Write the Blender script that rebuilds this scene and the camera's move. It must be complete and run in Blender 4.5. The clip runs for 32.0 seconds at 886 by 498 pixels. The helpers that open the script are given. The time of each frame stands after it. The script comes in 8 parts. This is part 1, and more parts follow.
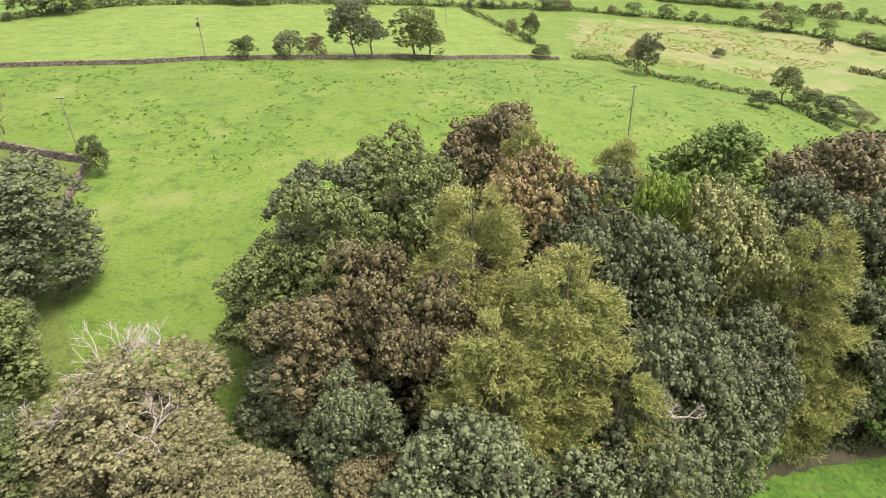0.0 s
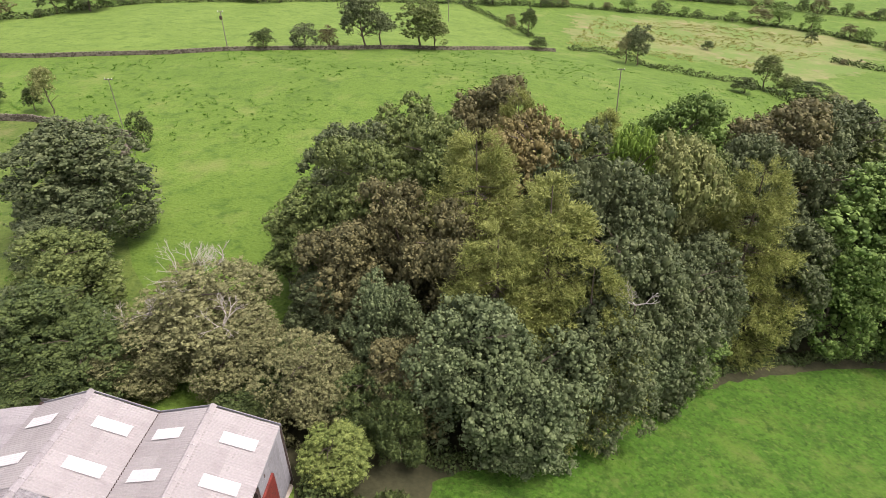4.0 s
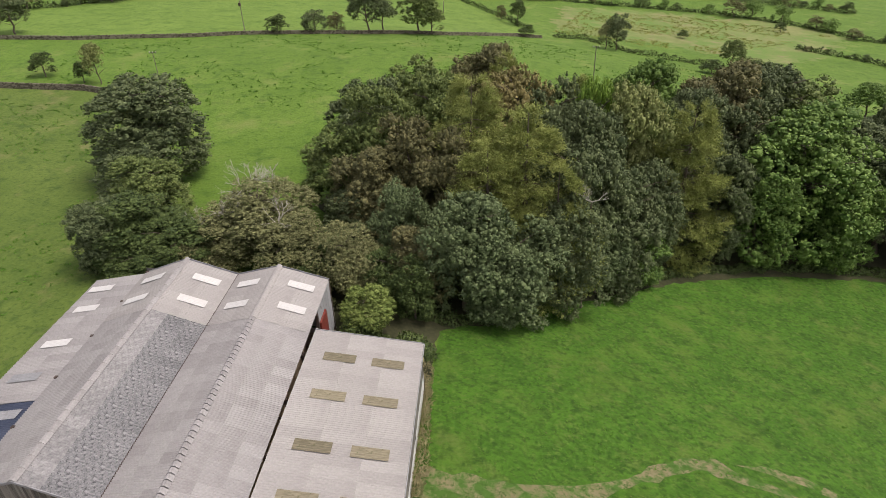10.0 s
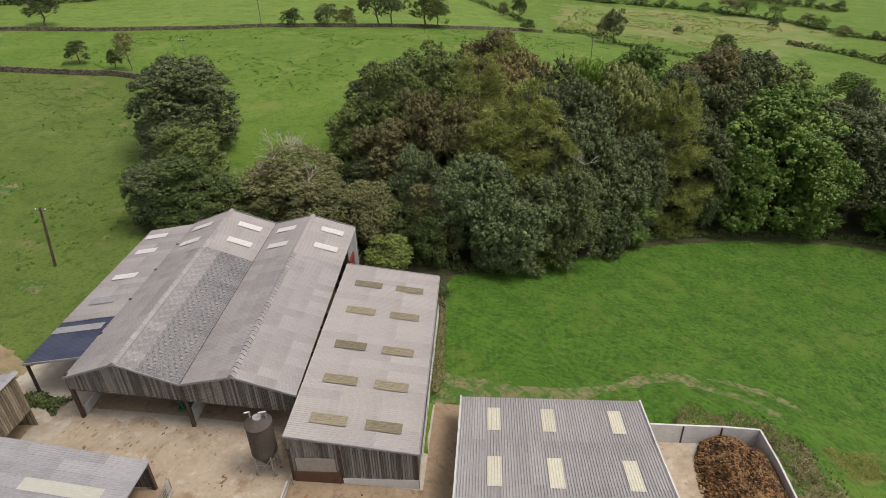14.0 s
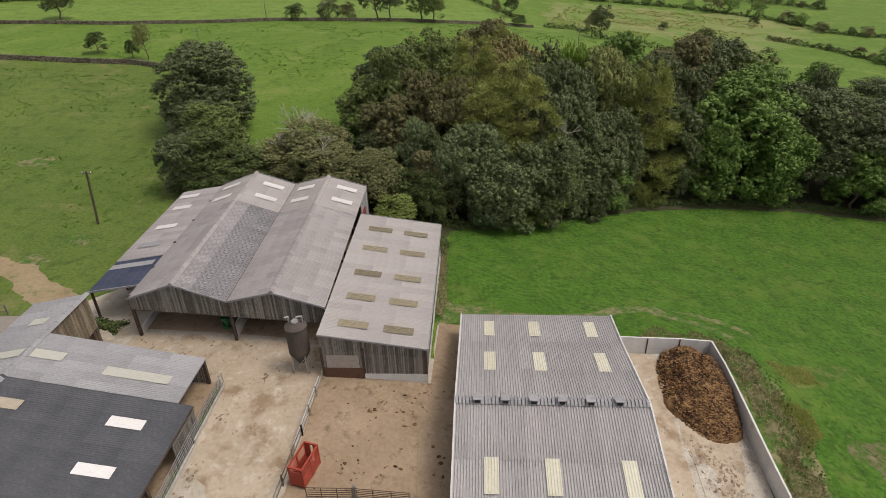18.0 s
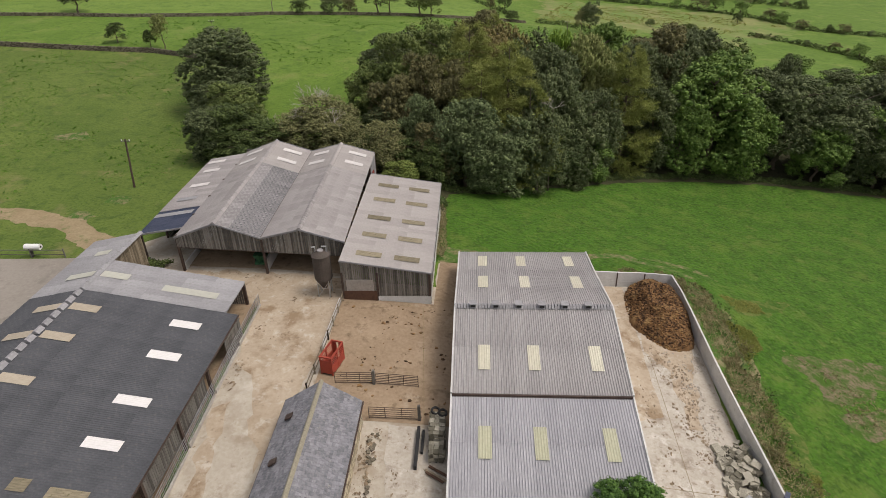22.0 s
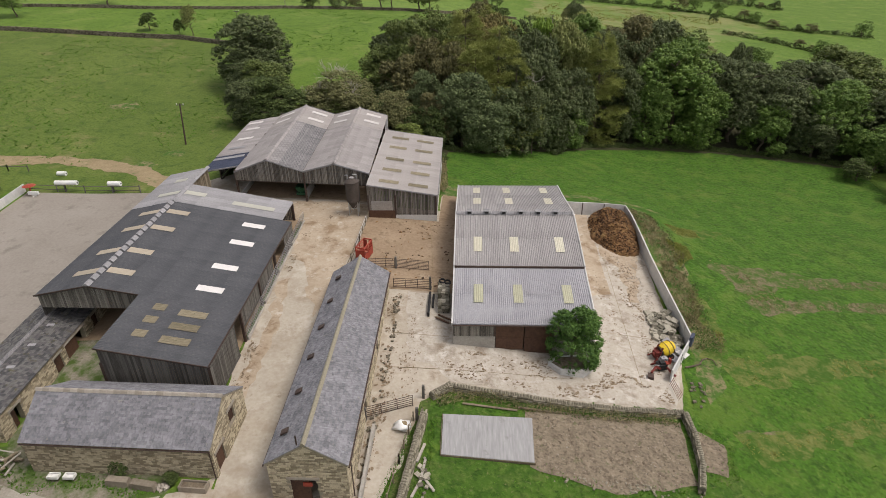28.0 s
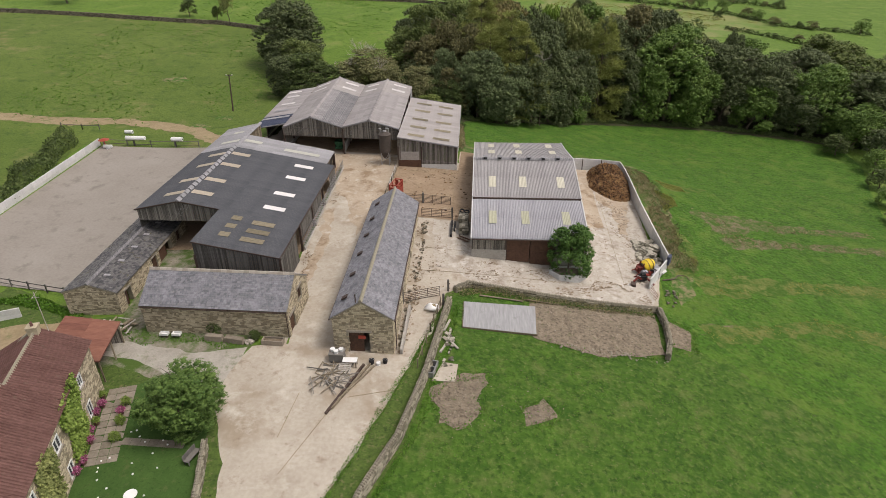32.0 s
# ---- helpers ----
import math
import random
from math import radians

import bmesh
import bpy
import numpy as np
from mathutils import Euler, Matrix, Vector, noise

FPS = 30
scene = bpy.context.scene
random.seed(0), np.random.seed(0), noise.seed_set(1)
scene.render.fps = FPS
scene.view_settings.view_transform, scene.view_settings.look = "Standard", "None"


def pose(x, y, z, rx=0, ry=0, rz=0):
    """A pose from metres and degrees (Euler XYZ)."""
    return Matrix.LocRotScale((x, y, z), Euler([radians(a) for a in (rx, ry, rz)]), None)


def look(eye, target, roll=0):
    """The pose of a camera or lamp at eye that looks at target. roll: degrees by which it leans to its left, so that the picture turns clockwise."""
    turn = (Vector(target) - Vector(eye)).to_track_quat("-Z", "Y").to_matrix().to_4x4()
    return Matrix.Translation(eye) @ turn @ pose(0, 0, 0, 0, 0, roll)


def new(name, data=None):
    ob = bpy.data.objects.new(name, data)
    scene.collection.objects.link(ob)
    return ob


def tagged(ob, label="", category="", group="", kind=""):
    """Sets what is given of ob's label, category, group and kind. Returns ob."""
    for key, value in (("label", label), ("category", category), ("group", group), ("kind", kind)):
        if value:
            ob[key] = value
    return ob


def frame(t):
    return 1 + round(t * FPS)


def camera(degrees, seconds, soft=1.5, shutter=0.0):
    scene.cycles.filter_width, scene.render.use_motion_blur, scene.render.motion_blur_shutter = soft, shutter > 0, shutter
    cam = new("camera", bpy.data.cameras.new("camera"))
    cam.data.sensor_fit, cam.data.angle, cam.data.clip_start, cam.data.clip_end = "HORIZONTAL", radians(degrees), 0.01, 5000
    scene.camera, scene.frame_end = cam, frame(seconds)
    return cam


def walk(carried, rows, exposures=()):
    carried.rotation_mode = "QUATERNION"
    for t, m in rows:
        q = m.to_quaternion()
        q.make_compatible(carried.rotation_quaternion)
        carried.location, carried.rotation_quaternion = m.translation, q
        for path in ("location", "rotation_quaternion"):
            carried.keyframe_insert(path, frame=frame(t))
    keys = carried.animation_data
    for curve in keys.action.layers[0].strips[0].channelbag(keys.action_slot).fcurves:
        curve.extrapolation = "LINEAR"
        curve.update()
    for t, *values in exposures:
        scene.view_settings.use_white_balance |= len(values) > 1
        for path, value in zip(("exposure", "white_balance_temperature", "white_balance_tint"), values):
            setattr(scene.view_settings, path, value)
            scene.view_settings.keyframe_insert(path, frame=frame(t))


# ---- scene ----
cam = camera(72.7, 32.0, 0.5)
PATH = [
    (0, (-3.614, 0.985, 39.478), (-3.774, 2.708, 38.475), -1.8),
    (0.5, (-3.472, -0.648, 39.474), (-3.636, 1.077, 38.474), -2.1),
    (1, (-3.462, -2.205, 39.497), (-3.624, -0.48, 38.496), -2.1),
    (1.5, (-3.407, -3.936, 39.608), (-3.57, -2.211, 38.609), -2.2),
    (2, (-3.357, -5.519, 39.614), (-3.519, -3.794, 38.614), -2.2),
    (2.5, (-3.38, -7.07, 39.572), (-3.54, -5.345, 38.572), -2.2),
    (3, (-3.373, -8.572, 39.525), (-3.537, -6.848, 38.525), -2.1),
    (3.5, (-3.401, -10.143, 39.526), (-3.566, -8.418, 38.526), -2.1),
    (5.5, (-3.435, -16.406, 38.913), (-3.599, -14.678, 37.919), -2.2),
    (6, (-3.37, -18.039, 38.885), (-3.532, -16.311, 37.891), -2.2),
    (6.5, (-3.355, -19.585, 38.791), (-3.514, -17.857, 37.795), -2.3),
    (7, (-3.362, -21.138, 38.692), (-3.516, -19.409, 37.699), -2.1),
    (7.5, (-3.338, -22.77, 38.711), (-3.489, -21.042, 37.716), -2.1),
    (8, (-3.301, -24.376, 38.669), (-3.453, -22.647, 37.675), -2.1),
    (8.5, (-3.207, -26.001, 38.676), (-3.355, -24.272, 37.682), -2.2),
    (9, (-3.176, -27.543, 38.682), (-3.322, -25.814, 37.688), -2.2),
    (9.5, (-3.236, -29.061, 38.81), (-3.378, -27.333, 37.814), -2.1),
    (10, (-3.104, -30.788, 39.085), (-3.247, -29.061, 38.087), -2),
    (10.5, (-3.284, -32.335, 39.23), (-3.423, -30.609, 38.23), -1.9),
    (11, (-3.199, -33.598, 38.935), (-3.342, -31.869, 37.939), -2.1),
    (11.5, (-3.318, -34.861, 38.921), (-3.461, -33.133, 37.924), -2),
    (12, (-3.416, -36.33, 39.006), (-3.559, -34.602, 38.01), -2),
    (12.5, (-3.512, -37.613, 39), (-3.658, -35.885, 38.003), -2),
    (13, (-3.689, -39.047, 38.957), (-3.834, -37.318, 37.961), -1.9),
    (13.5, (-3.602, -40.312, 38.945), (-3.748, -38.584, 37.949), -1.9),
    (14, (-3.625, -41.617, 38.822), (-3.771, -39.888, 37.827), -1.9),
    (14.5, (-3.649, -43.017, 38.769), (-3.793, -41.288, 37.774), -1.9),
    (16.5, (-3.692, -48.555, 38.651), (-3.823, -46.824, 37.658), -1.9),
    (17, (-3.731, -49.971, 38.576), (-3.863, -48.24, 37.582), -1.8),
    (17.5, (-3.739, -51.378, 38.47), (-3.873, -49.646, 37.478), -1.8),
    (18, (-3.759, -52.875, 38.422), (-3.885, -51.142, 37.432), -1.8),
    (18.5, (-3.627, -54.34, 38.332), (-3.745, -52.606, 37.342), -1.8),
    (19, (-3.685, -55.886, 38.306), (-3.8, -54.151, 37.318), -1.7),
    (19.5, (-3.666, -57.354, 38.305), (-3.78, -55.619, 37.316), -1.7),
    (20, (-3.675, -58.879, 38.216), (-3.789, -57.143, 37.228), -1.7),
    (20.5, (-3.673, -60.403, 38.15), (-3.786, -58.668, 37.162), -1.6),
    (21, (-3.718, -61.917, 38.036), (-3.829, -60.181, 37.049), -1.5),
    (21.5, (-3.742, -63.421, 38.042), (-3.852, -61.685, 37.055), -1.5),
    (22, (-3.733, -64.974, 38.104), (-3.842, -63.238, 37.118), -1.5),
    (22.5, (-3.751, -66.413, 38.221), (-3.857, -64.676, 37.236), -1.4),
    (23, (-3.719, -67.958, 38.304), (-3.821, -66.22, 37.319), -1.3),
    (23.5, (-3.646, -69.682, 38.372), (-3.741, -67.943, 37.388), -1.3),
    (24, (-3.713, -71.331, 38.366), (-3.807, -69.591, 37.384), -1.3),
    (24.5, (-3.727, -72.978, 38.255), (-3.818, -71.237, 37.274), -1.2),
    (25, (-3.738, -74.686, 38.164), (-3.827, -72.943, 37.186), -1.1),
    (25.5, (-3.802, -76.428, 38.107), (-3.888, -74.684, 37.131), -1.1),
    (27.5, (-3.997, -84.188, 38.526), (-4.084, -82.447, 37.547), -1),
    (28, (-4.053, -86.222, 38.59), (-4.138, -84.48, 37.611), -0.9),
    (28.5, (-4.13, -88.107, 38.504), (-4.217, -86.364, 37.527), -0.8),
    (29, (-4.246, -89.973, 38.305), (-4.334, -88.228, 37.331), -0.8),
    (29.5, (-4.351, -91.919, 38.11), (-4.444, -90.172, 37.14), -0.8),
    (30, (-4.572, -93.983, 37.95), (-4.666, -92.235, 36.983), -0.7),
    (30.5, (-4.696, -96.079, 37.721), (-4.798, -94.33, 36.756), -0.6),
    (31, (-4.782, -98.329, 37.533), (-4.892, -96.578, 36.573), -0.5),
    (31.5, (-4.963, -100.549, 37.38), (-5.073, -98.796, 36.423), -0.4),
    (32, (-4.929, -102.739, 37.457), (-5.041, -100.996, 36.482), -0.5),
]
EXPOSURES = [(0, 1.54, 6550, 30), (2, 1.37, 6550, 26.5), (3.5, 1.2, 6570, 23), (6, 0.93, 6600, 17.5), (9, 0.69, 6650, 14), (13, 0.43, 6750, 13), (18, 0.28, 6800, 13), (23, 0.29, 6800, 13), (28, 0.33, 6750, 13), (32, 0.38, 6750, 14)]
walk(cam, [(t, look(eye, target, roll)) for t, eye, target, roll in PATH], EXPOSURES)

# ---- light ----
world = bpy.data.worlds.new("world")
scene.world = world
world.use_nodes = True
wn, wl = world.node_tree.nodes, world.node_tree.links
sky = wn.new("ShaderNodeTexSky")
sky.sky_type, sky.sun_disc = "NISHITA", False
sky.sun_elevation, sky.sun_rotation, sky.dust_density = radians(62), radians(100), 4.0
grey = wn.new("ShaderNodeHueSaturation")
grey.inputs["Saturation"].default_value = 0.3
wl.new(sky.outputs[0], grey.inputs["Color"])
wl.new(grey.outputs[0], wn["Background"].inputs["Color"])
wn["Background"].inputs["Strength"].default_value = 0.127
sun = new("sun", bpy.data.lights.new("sun", "SUN"))
sun.data.energy, sun.data.angle, sun.data.color = 1.15, radians(20), (1.0, 0.95, 0.88)
sun.matrix_world = look((50, -9, 95), (0, 0, 0))

# ---- ground shape ----
SWELLS = ((-120, 60, 70, 3.67), (-60, 70, 45, -1.19), (-60, 10, 45, -1.4), (-20, -80, 30, 2.76), (-20, -50, 25, 0.09),
          (-20, -20, 25, 3.74), (-20, 20, 30, 3.08), (15, -60, 30, 2.73), (15, -30, 25, -0.36), (15, 0, 25, 3.08),
          (15, 40, 30, -3.89), (40, 60, 40, -3.73), (40, 10, 40, 0.86), (-90, 150, 70, 4.56), (0, 100, 45, 9.0),
          (20, -5, 6, 1.4), (60, 120, 70, 1.37), (110, 20, 80, 0.22), (-40, 250, 90, 3.81), (40, 220, 90, -3.91))


def ground(x, y):
    """Height of the land."""
    cx, cy = max(-220.0, min(220.0, x)), max(-140.0, min(420.0, y))
    z = -6.28 - 7.95 * cx / 100 + 1.92 * cy / 100
    for a, b, s, h in SWELLS:
        d = ((cx - a) ** 2 + (cy - b) ** 2) / (2 * s * s)
        if d < 9:
            z += h * math.exp(-d)
    return z


# ---- materials ----
def material(name, dark, light, rough=0.8, size=1.0, bump=0.3, metal=0.0, fine=8.0, vary=0.0, island=False, stretch=None, leaf=0.0, spots=None, depth=0.05):
    """A surface mottled between two colours at two scales. vary: how far single pieces differ; spots: (colour, size, threshold) of stains."""
    m = bpy.data.materials.new(name)
    m.use_nodes = True
    n, l = m.node_tree.nodes, m.node_tree.links
    b = n["Principled BSDF"]
    co = n.new("ShaderNodeTexCoord")
    src = co.outputs["Object"]
    if stretch:
        mp = n.new("ShaderNodeMapping")
        mp.inputs["Scale"].default_value = stretch
        l.new(src, mp.inputs[0])
        src = mp.outputs[0]
    big, small = n.new("ShaderNodeTexNoise"), n.new("ShaderNodeTexNoise")
    big.inputs["Scale"].default_value, big.inputs["Detail"].default_value = 1.0 / size, 5
    small.inputs["Scale"].default_value, small.inputs["Detail"].default_value = fine, 4
    l.new(src, big.inputs["Vector"]), l.new(src, small.inputs["Vector"])
    mix = n.new("ShaderNodeMath")
    mix.operation = "MULTIPLY_ADD"
    mix.inputs[1].default_value = 0.45
    l.new(small.outputs[0], mix.inputs[0])
    half = n.new("ShaderNodeMath")
    half.operation = "MULTIPLY"
    half.inputs[1].default_value = 0.55
    l.new(big.outputs[0], half.inputs[0])
    l.new(half.outputs[0], mix.inputs[2])
    fac = mix.outputs[0]
    if vary:
        if island:
            ge = n.new("ShaderNodeNewGeometry")
            rnd = ge.outputs["Random Per Island"]
        else:
            oi = n.new("ShaderNodeObjectInfo")
            rnd = oi.outputs["Random"]
        v = n.new("ShaderNodeMath")
        v.operation = "MULTIPLY_ADD"
        v.inputs[1].default_value, v.inputs[2].default_value = vary, -vary / 2
        l.new(rnd, v.inputs[0])
        ad = n.new("ShaderNodeMath")
        ad.operation = "ADD"
        l.new(fac, ad.inputs[0]), l.new(v.outputs[0], ad.inputs[1])
        fac = ad.outputs[0]
    ramp = n.new("ShaderNodeValToRGB")
    ramp.color_ramp.elements[0].position, ramp.color_ramp.elements[1].position = 0.3, 0.7
    ramp.color_ramp.elements[0].color, ramp.color_ramp.elements[1].color = (*dark, 1), (*light, 1)
    l.new(fac, ramp.inputs[0])
    col = ramp.outputs[0]
    for colour, ssize, edge in spots or ():
        sp = n.new("ShaderNodeTexNoise")
        sp.inputs["Scale"].default_value, sp.inputs["Detail"].default_value = 1.0 / ssize, 6
        sp.inputs["Roughness"].default_value = 0.65
        l.new(co.outputs["Object"], sp.inputs["Vector"])
        sr = n.new("ShaderNodeValToRGB")
        sr.color_ramp.elements[0].position, sr.color_ramp.elements[1].position = edge - 0.05, edge + 0.11
        l.new(sp.outputs[0], sr.inputs[0])
        mx = n.new("ShaderNodeMix")
        mx.data_type = "RGBA"
        l.new(sr.outputs[0], mx.inputs["Factor"])
        l.new(col, mx.inputs["A"])
        mx.inputs["B"].default_value = (*colour, 1)
        col = mx.outputs["Result"]
    l.new(col, b.inputs["Base Color"])
    b.inputs["Roughness"].default_value, b.inputs["Metallic"].default_value = rough, metal
    b.inputs["Specular IOR Level"].default_value = 0.25
    if bump:
        bp = n.new("ShaderNodeBump")
        bp.inputs["Strength"].default_value, bp.inputs["Distance"].default_value = bump, depth
        l.new(small.outputs[0], bp.inputs["Height"])
        l.new(bp.outputs[0], b.inputs["Normal"])
    if leaf:
        tr, ms = n.new("ShaderNodeBsdfTranslucent"), n.new("ShaderNodeMixShader")
        l.new(col, tr.inputs["Color"])
        ms.inputs[0].default_value = leaf
        l.new(b.outputs[0], ms.inputs[1]), l.new(tr.outputs[0], ms.inputs[2])
        l.new(ms.outputs[0], n["Material Output"].inputs["Surface"])
    return m


GRASS = material("grass", (0.077, 0.143, 0.016), (0.136, 0.218, 0.032), 0.9, 9, 0.8, fine=2.6, spots=(((0.055, 0.105, 0.012), 0.7, 0.585), ((0.06, 0.117, 0.014), 2.4, 0.56), ((0.16, 0.2, 0.05), 9, 0.6)), depth=0.22)
GRASS_N = material("grass_north", (0.1, 0.17, 0.024), (0.165, 0.245, 0.045), 0.9, 9, 0.8, fine=2.0, spots=(((0.075, 0.135, 0.018), 1.4, 0.58), ((0.08, 0.145, 0.02), 4, 0.57)), depth=0.22)
GRASS_W = material("grass_west", (0.068, 0.113, 0.017), (0.127, 0.172, 0.035), 0.9, 11, 0.7, fine=2.4, spots=(((0.05, 0.088, 0.014), 0.45, 0.57), ((0.055, 0.096, 0.016), 2.2, 0.57), ((0.175, 0.17, 0.065), 6, 0.61)), depth=0.22)
GRASS_E = material("grass_east", (0.032, 0.092, 0.0065), (0.08, 0.178, 0.016), 0.9, 3, 1.0, fine=2.0, spots=(((0.024, 0.066, 0.005), 0.55, 0.545), ((0.088, 0.15, 0.02), 6.0, 0.56), ((0.027, 0.073, 0.0055), 1.5, 0.555), ((0.1, 0.145, 0.028), 2.6, 0.61), ((0.096, 0.16, 0.025), 0.6, 0.59), ((0.15, 0.14, 0.055), 0.35, 0.67)), depth=0.3)
GRASS_S = material("grass_plot", (0.0308, 0.0832, 0.0068), (0.0775, 0.1505, 0.0182), 0.9, 2.5, 1.0, fine=2.0, spots=(((0.0217, 0.0593, 0.0051), 0.6, 0.54), ((0.0969, 0.1311, 0.0319), 2.2, 0.58), ((0.0296, 0.0798, 0.0068), 1.5, 0.555), ((0.0969, 0.1425, 0.0296), 0.5, 0.58), ((0.1824, 0.1596, 0.0855), 0.35, 0.65)), depth=0.3)
BANDED = material("scuffed_field_soil", (0.125, 0.098, 0.06), (0.215, 0.172, 0.11), 0.95, 1.2, 0.6, fine=3, spots=(((0.05, 0.108, 0.012), 1.8, 0.46), ((0.05, 0.095, 0.014), 0.4, 0.52)), depth=0.15)
YELLOWED = material("yellowed_turf", (0.09, 0.118, 0.024), (0.17, 0.178, 0.055), 0.95, 1.5, 0.8, fine=2.4, spots=(((0.04, 0.098, 0.009), 1.8, 0.475), ((0.05, 0.11, 0.012), 0.5, 0.55), ((0.2, 0.185, 0.085), 0.35, 0.65)), depth=0.2)
MUD = material("dried_mud", (0.16, 0.115, 0.075), (0.29, 0.225, 0.155), 0.95, 0.7, 0.4, fine=5, vary=0.5, island=True)
WALLSTONE = material("reclaimed_stone", (0.12, 0.11, 0.083), (0.38, 0.355, 0.29), 0.9, 0.6, 0.5, fine=6, vary=0.75, spots=(((0.09, 0.1, 0.05), 0.3, 0.62),))
VERGE = material("rank_grass", (0.04, 0.075, 0.014), (0.095, 0.14, 0.03), 0.95, 0.8, 0.9, fine=5, spots=(((0.16, 0.14, 0.07), 0.5, 0.6), ((0.028, 0.05, 0.012), 0.3, 0.58)))
WEEDY = material("weedy_gravel", (0.15, 0.135, 0.1), (0.32, 0.29, 0.235), 0.95, 1.4, 0.6, fine=6, spots=(((0.065, 0.11, 0.022), 2.2, 0.47), ((0.09, 0.12, 0.035), 0.5, 0.6)))
LAWN = material("lawn", (0.032, 0.075, 0.014), (0.06, 0.115, 0.024), 0.9, 1.2, 0.5, fine=6, spots=(((0.09, 0.11, 0.035), 0.7, 0.62), ((0.022, 0.055, 0.01), 0.3, 0.6)))
MOOR = material("moor_grass", (0.1371, 0.1748, 0.0478), (0.2383, 0.2383, 0.0948), 0.95, 9, 0.5, fine=0.6, spots=(((0.1270, 0.1960, 0.0423), 16, 0.46), ((0.2640, 0.2061, 0.1168), 6, 0.6), ((0.1058, 0.1168, 0.0423), 1.5, 0.62)))
CONCRETE = material("yard_concrete", (0.335, 0.29, 0.228), (0.475, 0.43, 0.36), 0.85, 4, 0.15, fine=3, vary=0.12, spots=(((0.31, 0.255, 0.19), 4.5, 0.55), ((0.5, 0.46, 0.395), 2.2, 0.6), ((0.25, 0.195, 0.14), 1.2, 0.63), ((0.15, 0.13, 0.1), 0.35, 0.71)))
DIRTY = material("mucky_concrete", (0.23, 0.165, 0.105), (0.36, 0.27, 0.185), 0.85, 2.5, 0.2, fine=3, spots=(((0.15, 0.105, 0.065), 1.1, 0.6), ((0.4, 0.33, 0.25), 1.8, 0.66)))
TRAMPLED = material("trampled_concrete", (0.34, 0.3, 0.245), (0.5, 0.46, 0.4), 0.85, 2.2, 0.2, fine=4, spots=(((0.2, 0.155, 0.11), 2.6, 0.6), ((0.24, 0.19, 0.14), 0.7, 0.61), ((0.56, 0.53, 0.48), 1.2, 0.6), ((0.13, 0.1, 0.075), 0.45, 0.67)))
SOIL = material("soil", (0.125, 0.1, 0.07), (0.275, 0.228, 0.168), 0.95, 0.8, 1.0, fine=4, spots=(((0.085, 0.066, 0.045), 0.35, 0.56), ((0.085, 0.105, 0.035), 0.9, 0.64), ((0.36, 0.315, 0.25), 0.25, 0.66)), depth=0.12)
# Leaf litter whose colour also holds the dark of the wood's shade.
LITTER_SHADED = material("shade_dark_litter", (0.03, 0.035, 0.015), (0.075, 0.07, 0.035), 0.95, 1.5, 0.8, fine=3)
TRACK = material("bare_earth", (0.21, 0.16, 0.09), (0.33, 0.26, 0.16), 0.95, 2, 0.4, fine=3, spots=(((0.12, 0.15, 0.05), 1.2, 0.6),))
SCUFF = material("scuffed_turf", (0.16, 0.14, 0.07), (0.25, 0.21, 0.12), 0.95, 1.4, 0.5, fine=3, spots=(((0.06, 0.125, 0.02), 1.3, 0.46), ((0.04, 0.09, 0.012), 0.4, 0.55)))
GRAVEL = material("gravel", (0.26, 0.24, 0.2), (0.42, 0.39, 0.34), 0.95, 1.2, 0.5, fine=7, spots=(((0.1, 0.13, 0.04), 1.5, 0.6),))
SAND = material("arena_sand", (0.225, 0.2, 0.172), (0.3, 0.272, 0.238), 0.95, 7, 0.25, fine=3, spots=(((0.19, 0.17, 0.145), 2.0, 0.6), ((0.32, 0.29, 0.25), 0.5, 0.66)))
CEMENT = material("fibre_cement", (0.25, 0.232, 0.228), (0.38, 0.358, 0.352), 0.85, 2.2, 0.1, fine=6, vary=0.2, spots=(((0.21, 0.195, 0.18), 0.6, 0.62), ((0.2, 0.19, 0.185), 2.4, 0.62)))
CEMENT_OLD = material("lichened_cement", (0.09, 0.09, 0.095), (0.33, 0.318, 0.322), 0.9, 0.25, 0.25, fine=6, vary=0.1, spots=(((0.05, 0.05, 0.053), 0.2, 0.55), ((0.42, 0.41, 0.4), 0.24, 0.66)))
CEMENT_WORN = material("worn_cement", (0.17, 0.163, 0.165), (0.37, 0.352, 0.35), 0.88, 0.5, 0.2, fine=6, vary=0.1, spots=(((0.1, 0.1, 0.102), 0.2, 0.6), ((0.165, 0.16, 0.16), 1.6, 0.59)))
CEMENT_TAN = material("tan_cement", (0.285, 0.263, 0.252), (0.395, 0.37, 0.355), 0.85, 2.2, 0.1, fine=6, vary=0.15, spots=(((0.24, 0.222, 0.208), 0.7, 0.62),))
STEEL_BLUE = material("blue_grey_sheet", (0.28, 0.28, 0.297), (0.395, 0.392, 0.412), 0.6, 2.5, 0.05, fine=3, vary=0.15, spots=(((0.25, 0.243, 0.252), 0.8, 0.62),))
STEEL_GREY = material("grey_sheet", (0.26, 0.25, 0.247), (0.385, 0.37, 0.365), 0.65, 2.5, 0.05, fine=3, vary=0.15, spots=(((0.235, 0.218, 0.205), 1.2, 0.62),))
DARK_SHEET = material("dark_sheet", (0.054, 0.057, 0.064), (0.1, 0.103, 0.112), 0.72, 1.6, 0.1, fine=5, vary=0.1, spots=(((0.125, 0.123, 0.12), 1.2, 0.59), ((0.25, 0.245, 0.235), 0.2, 0.67), ((0.04, 0.042, 0.047), 0.8, 0.6)))
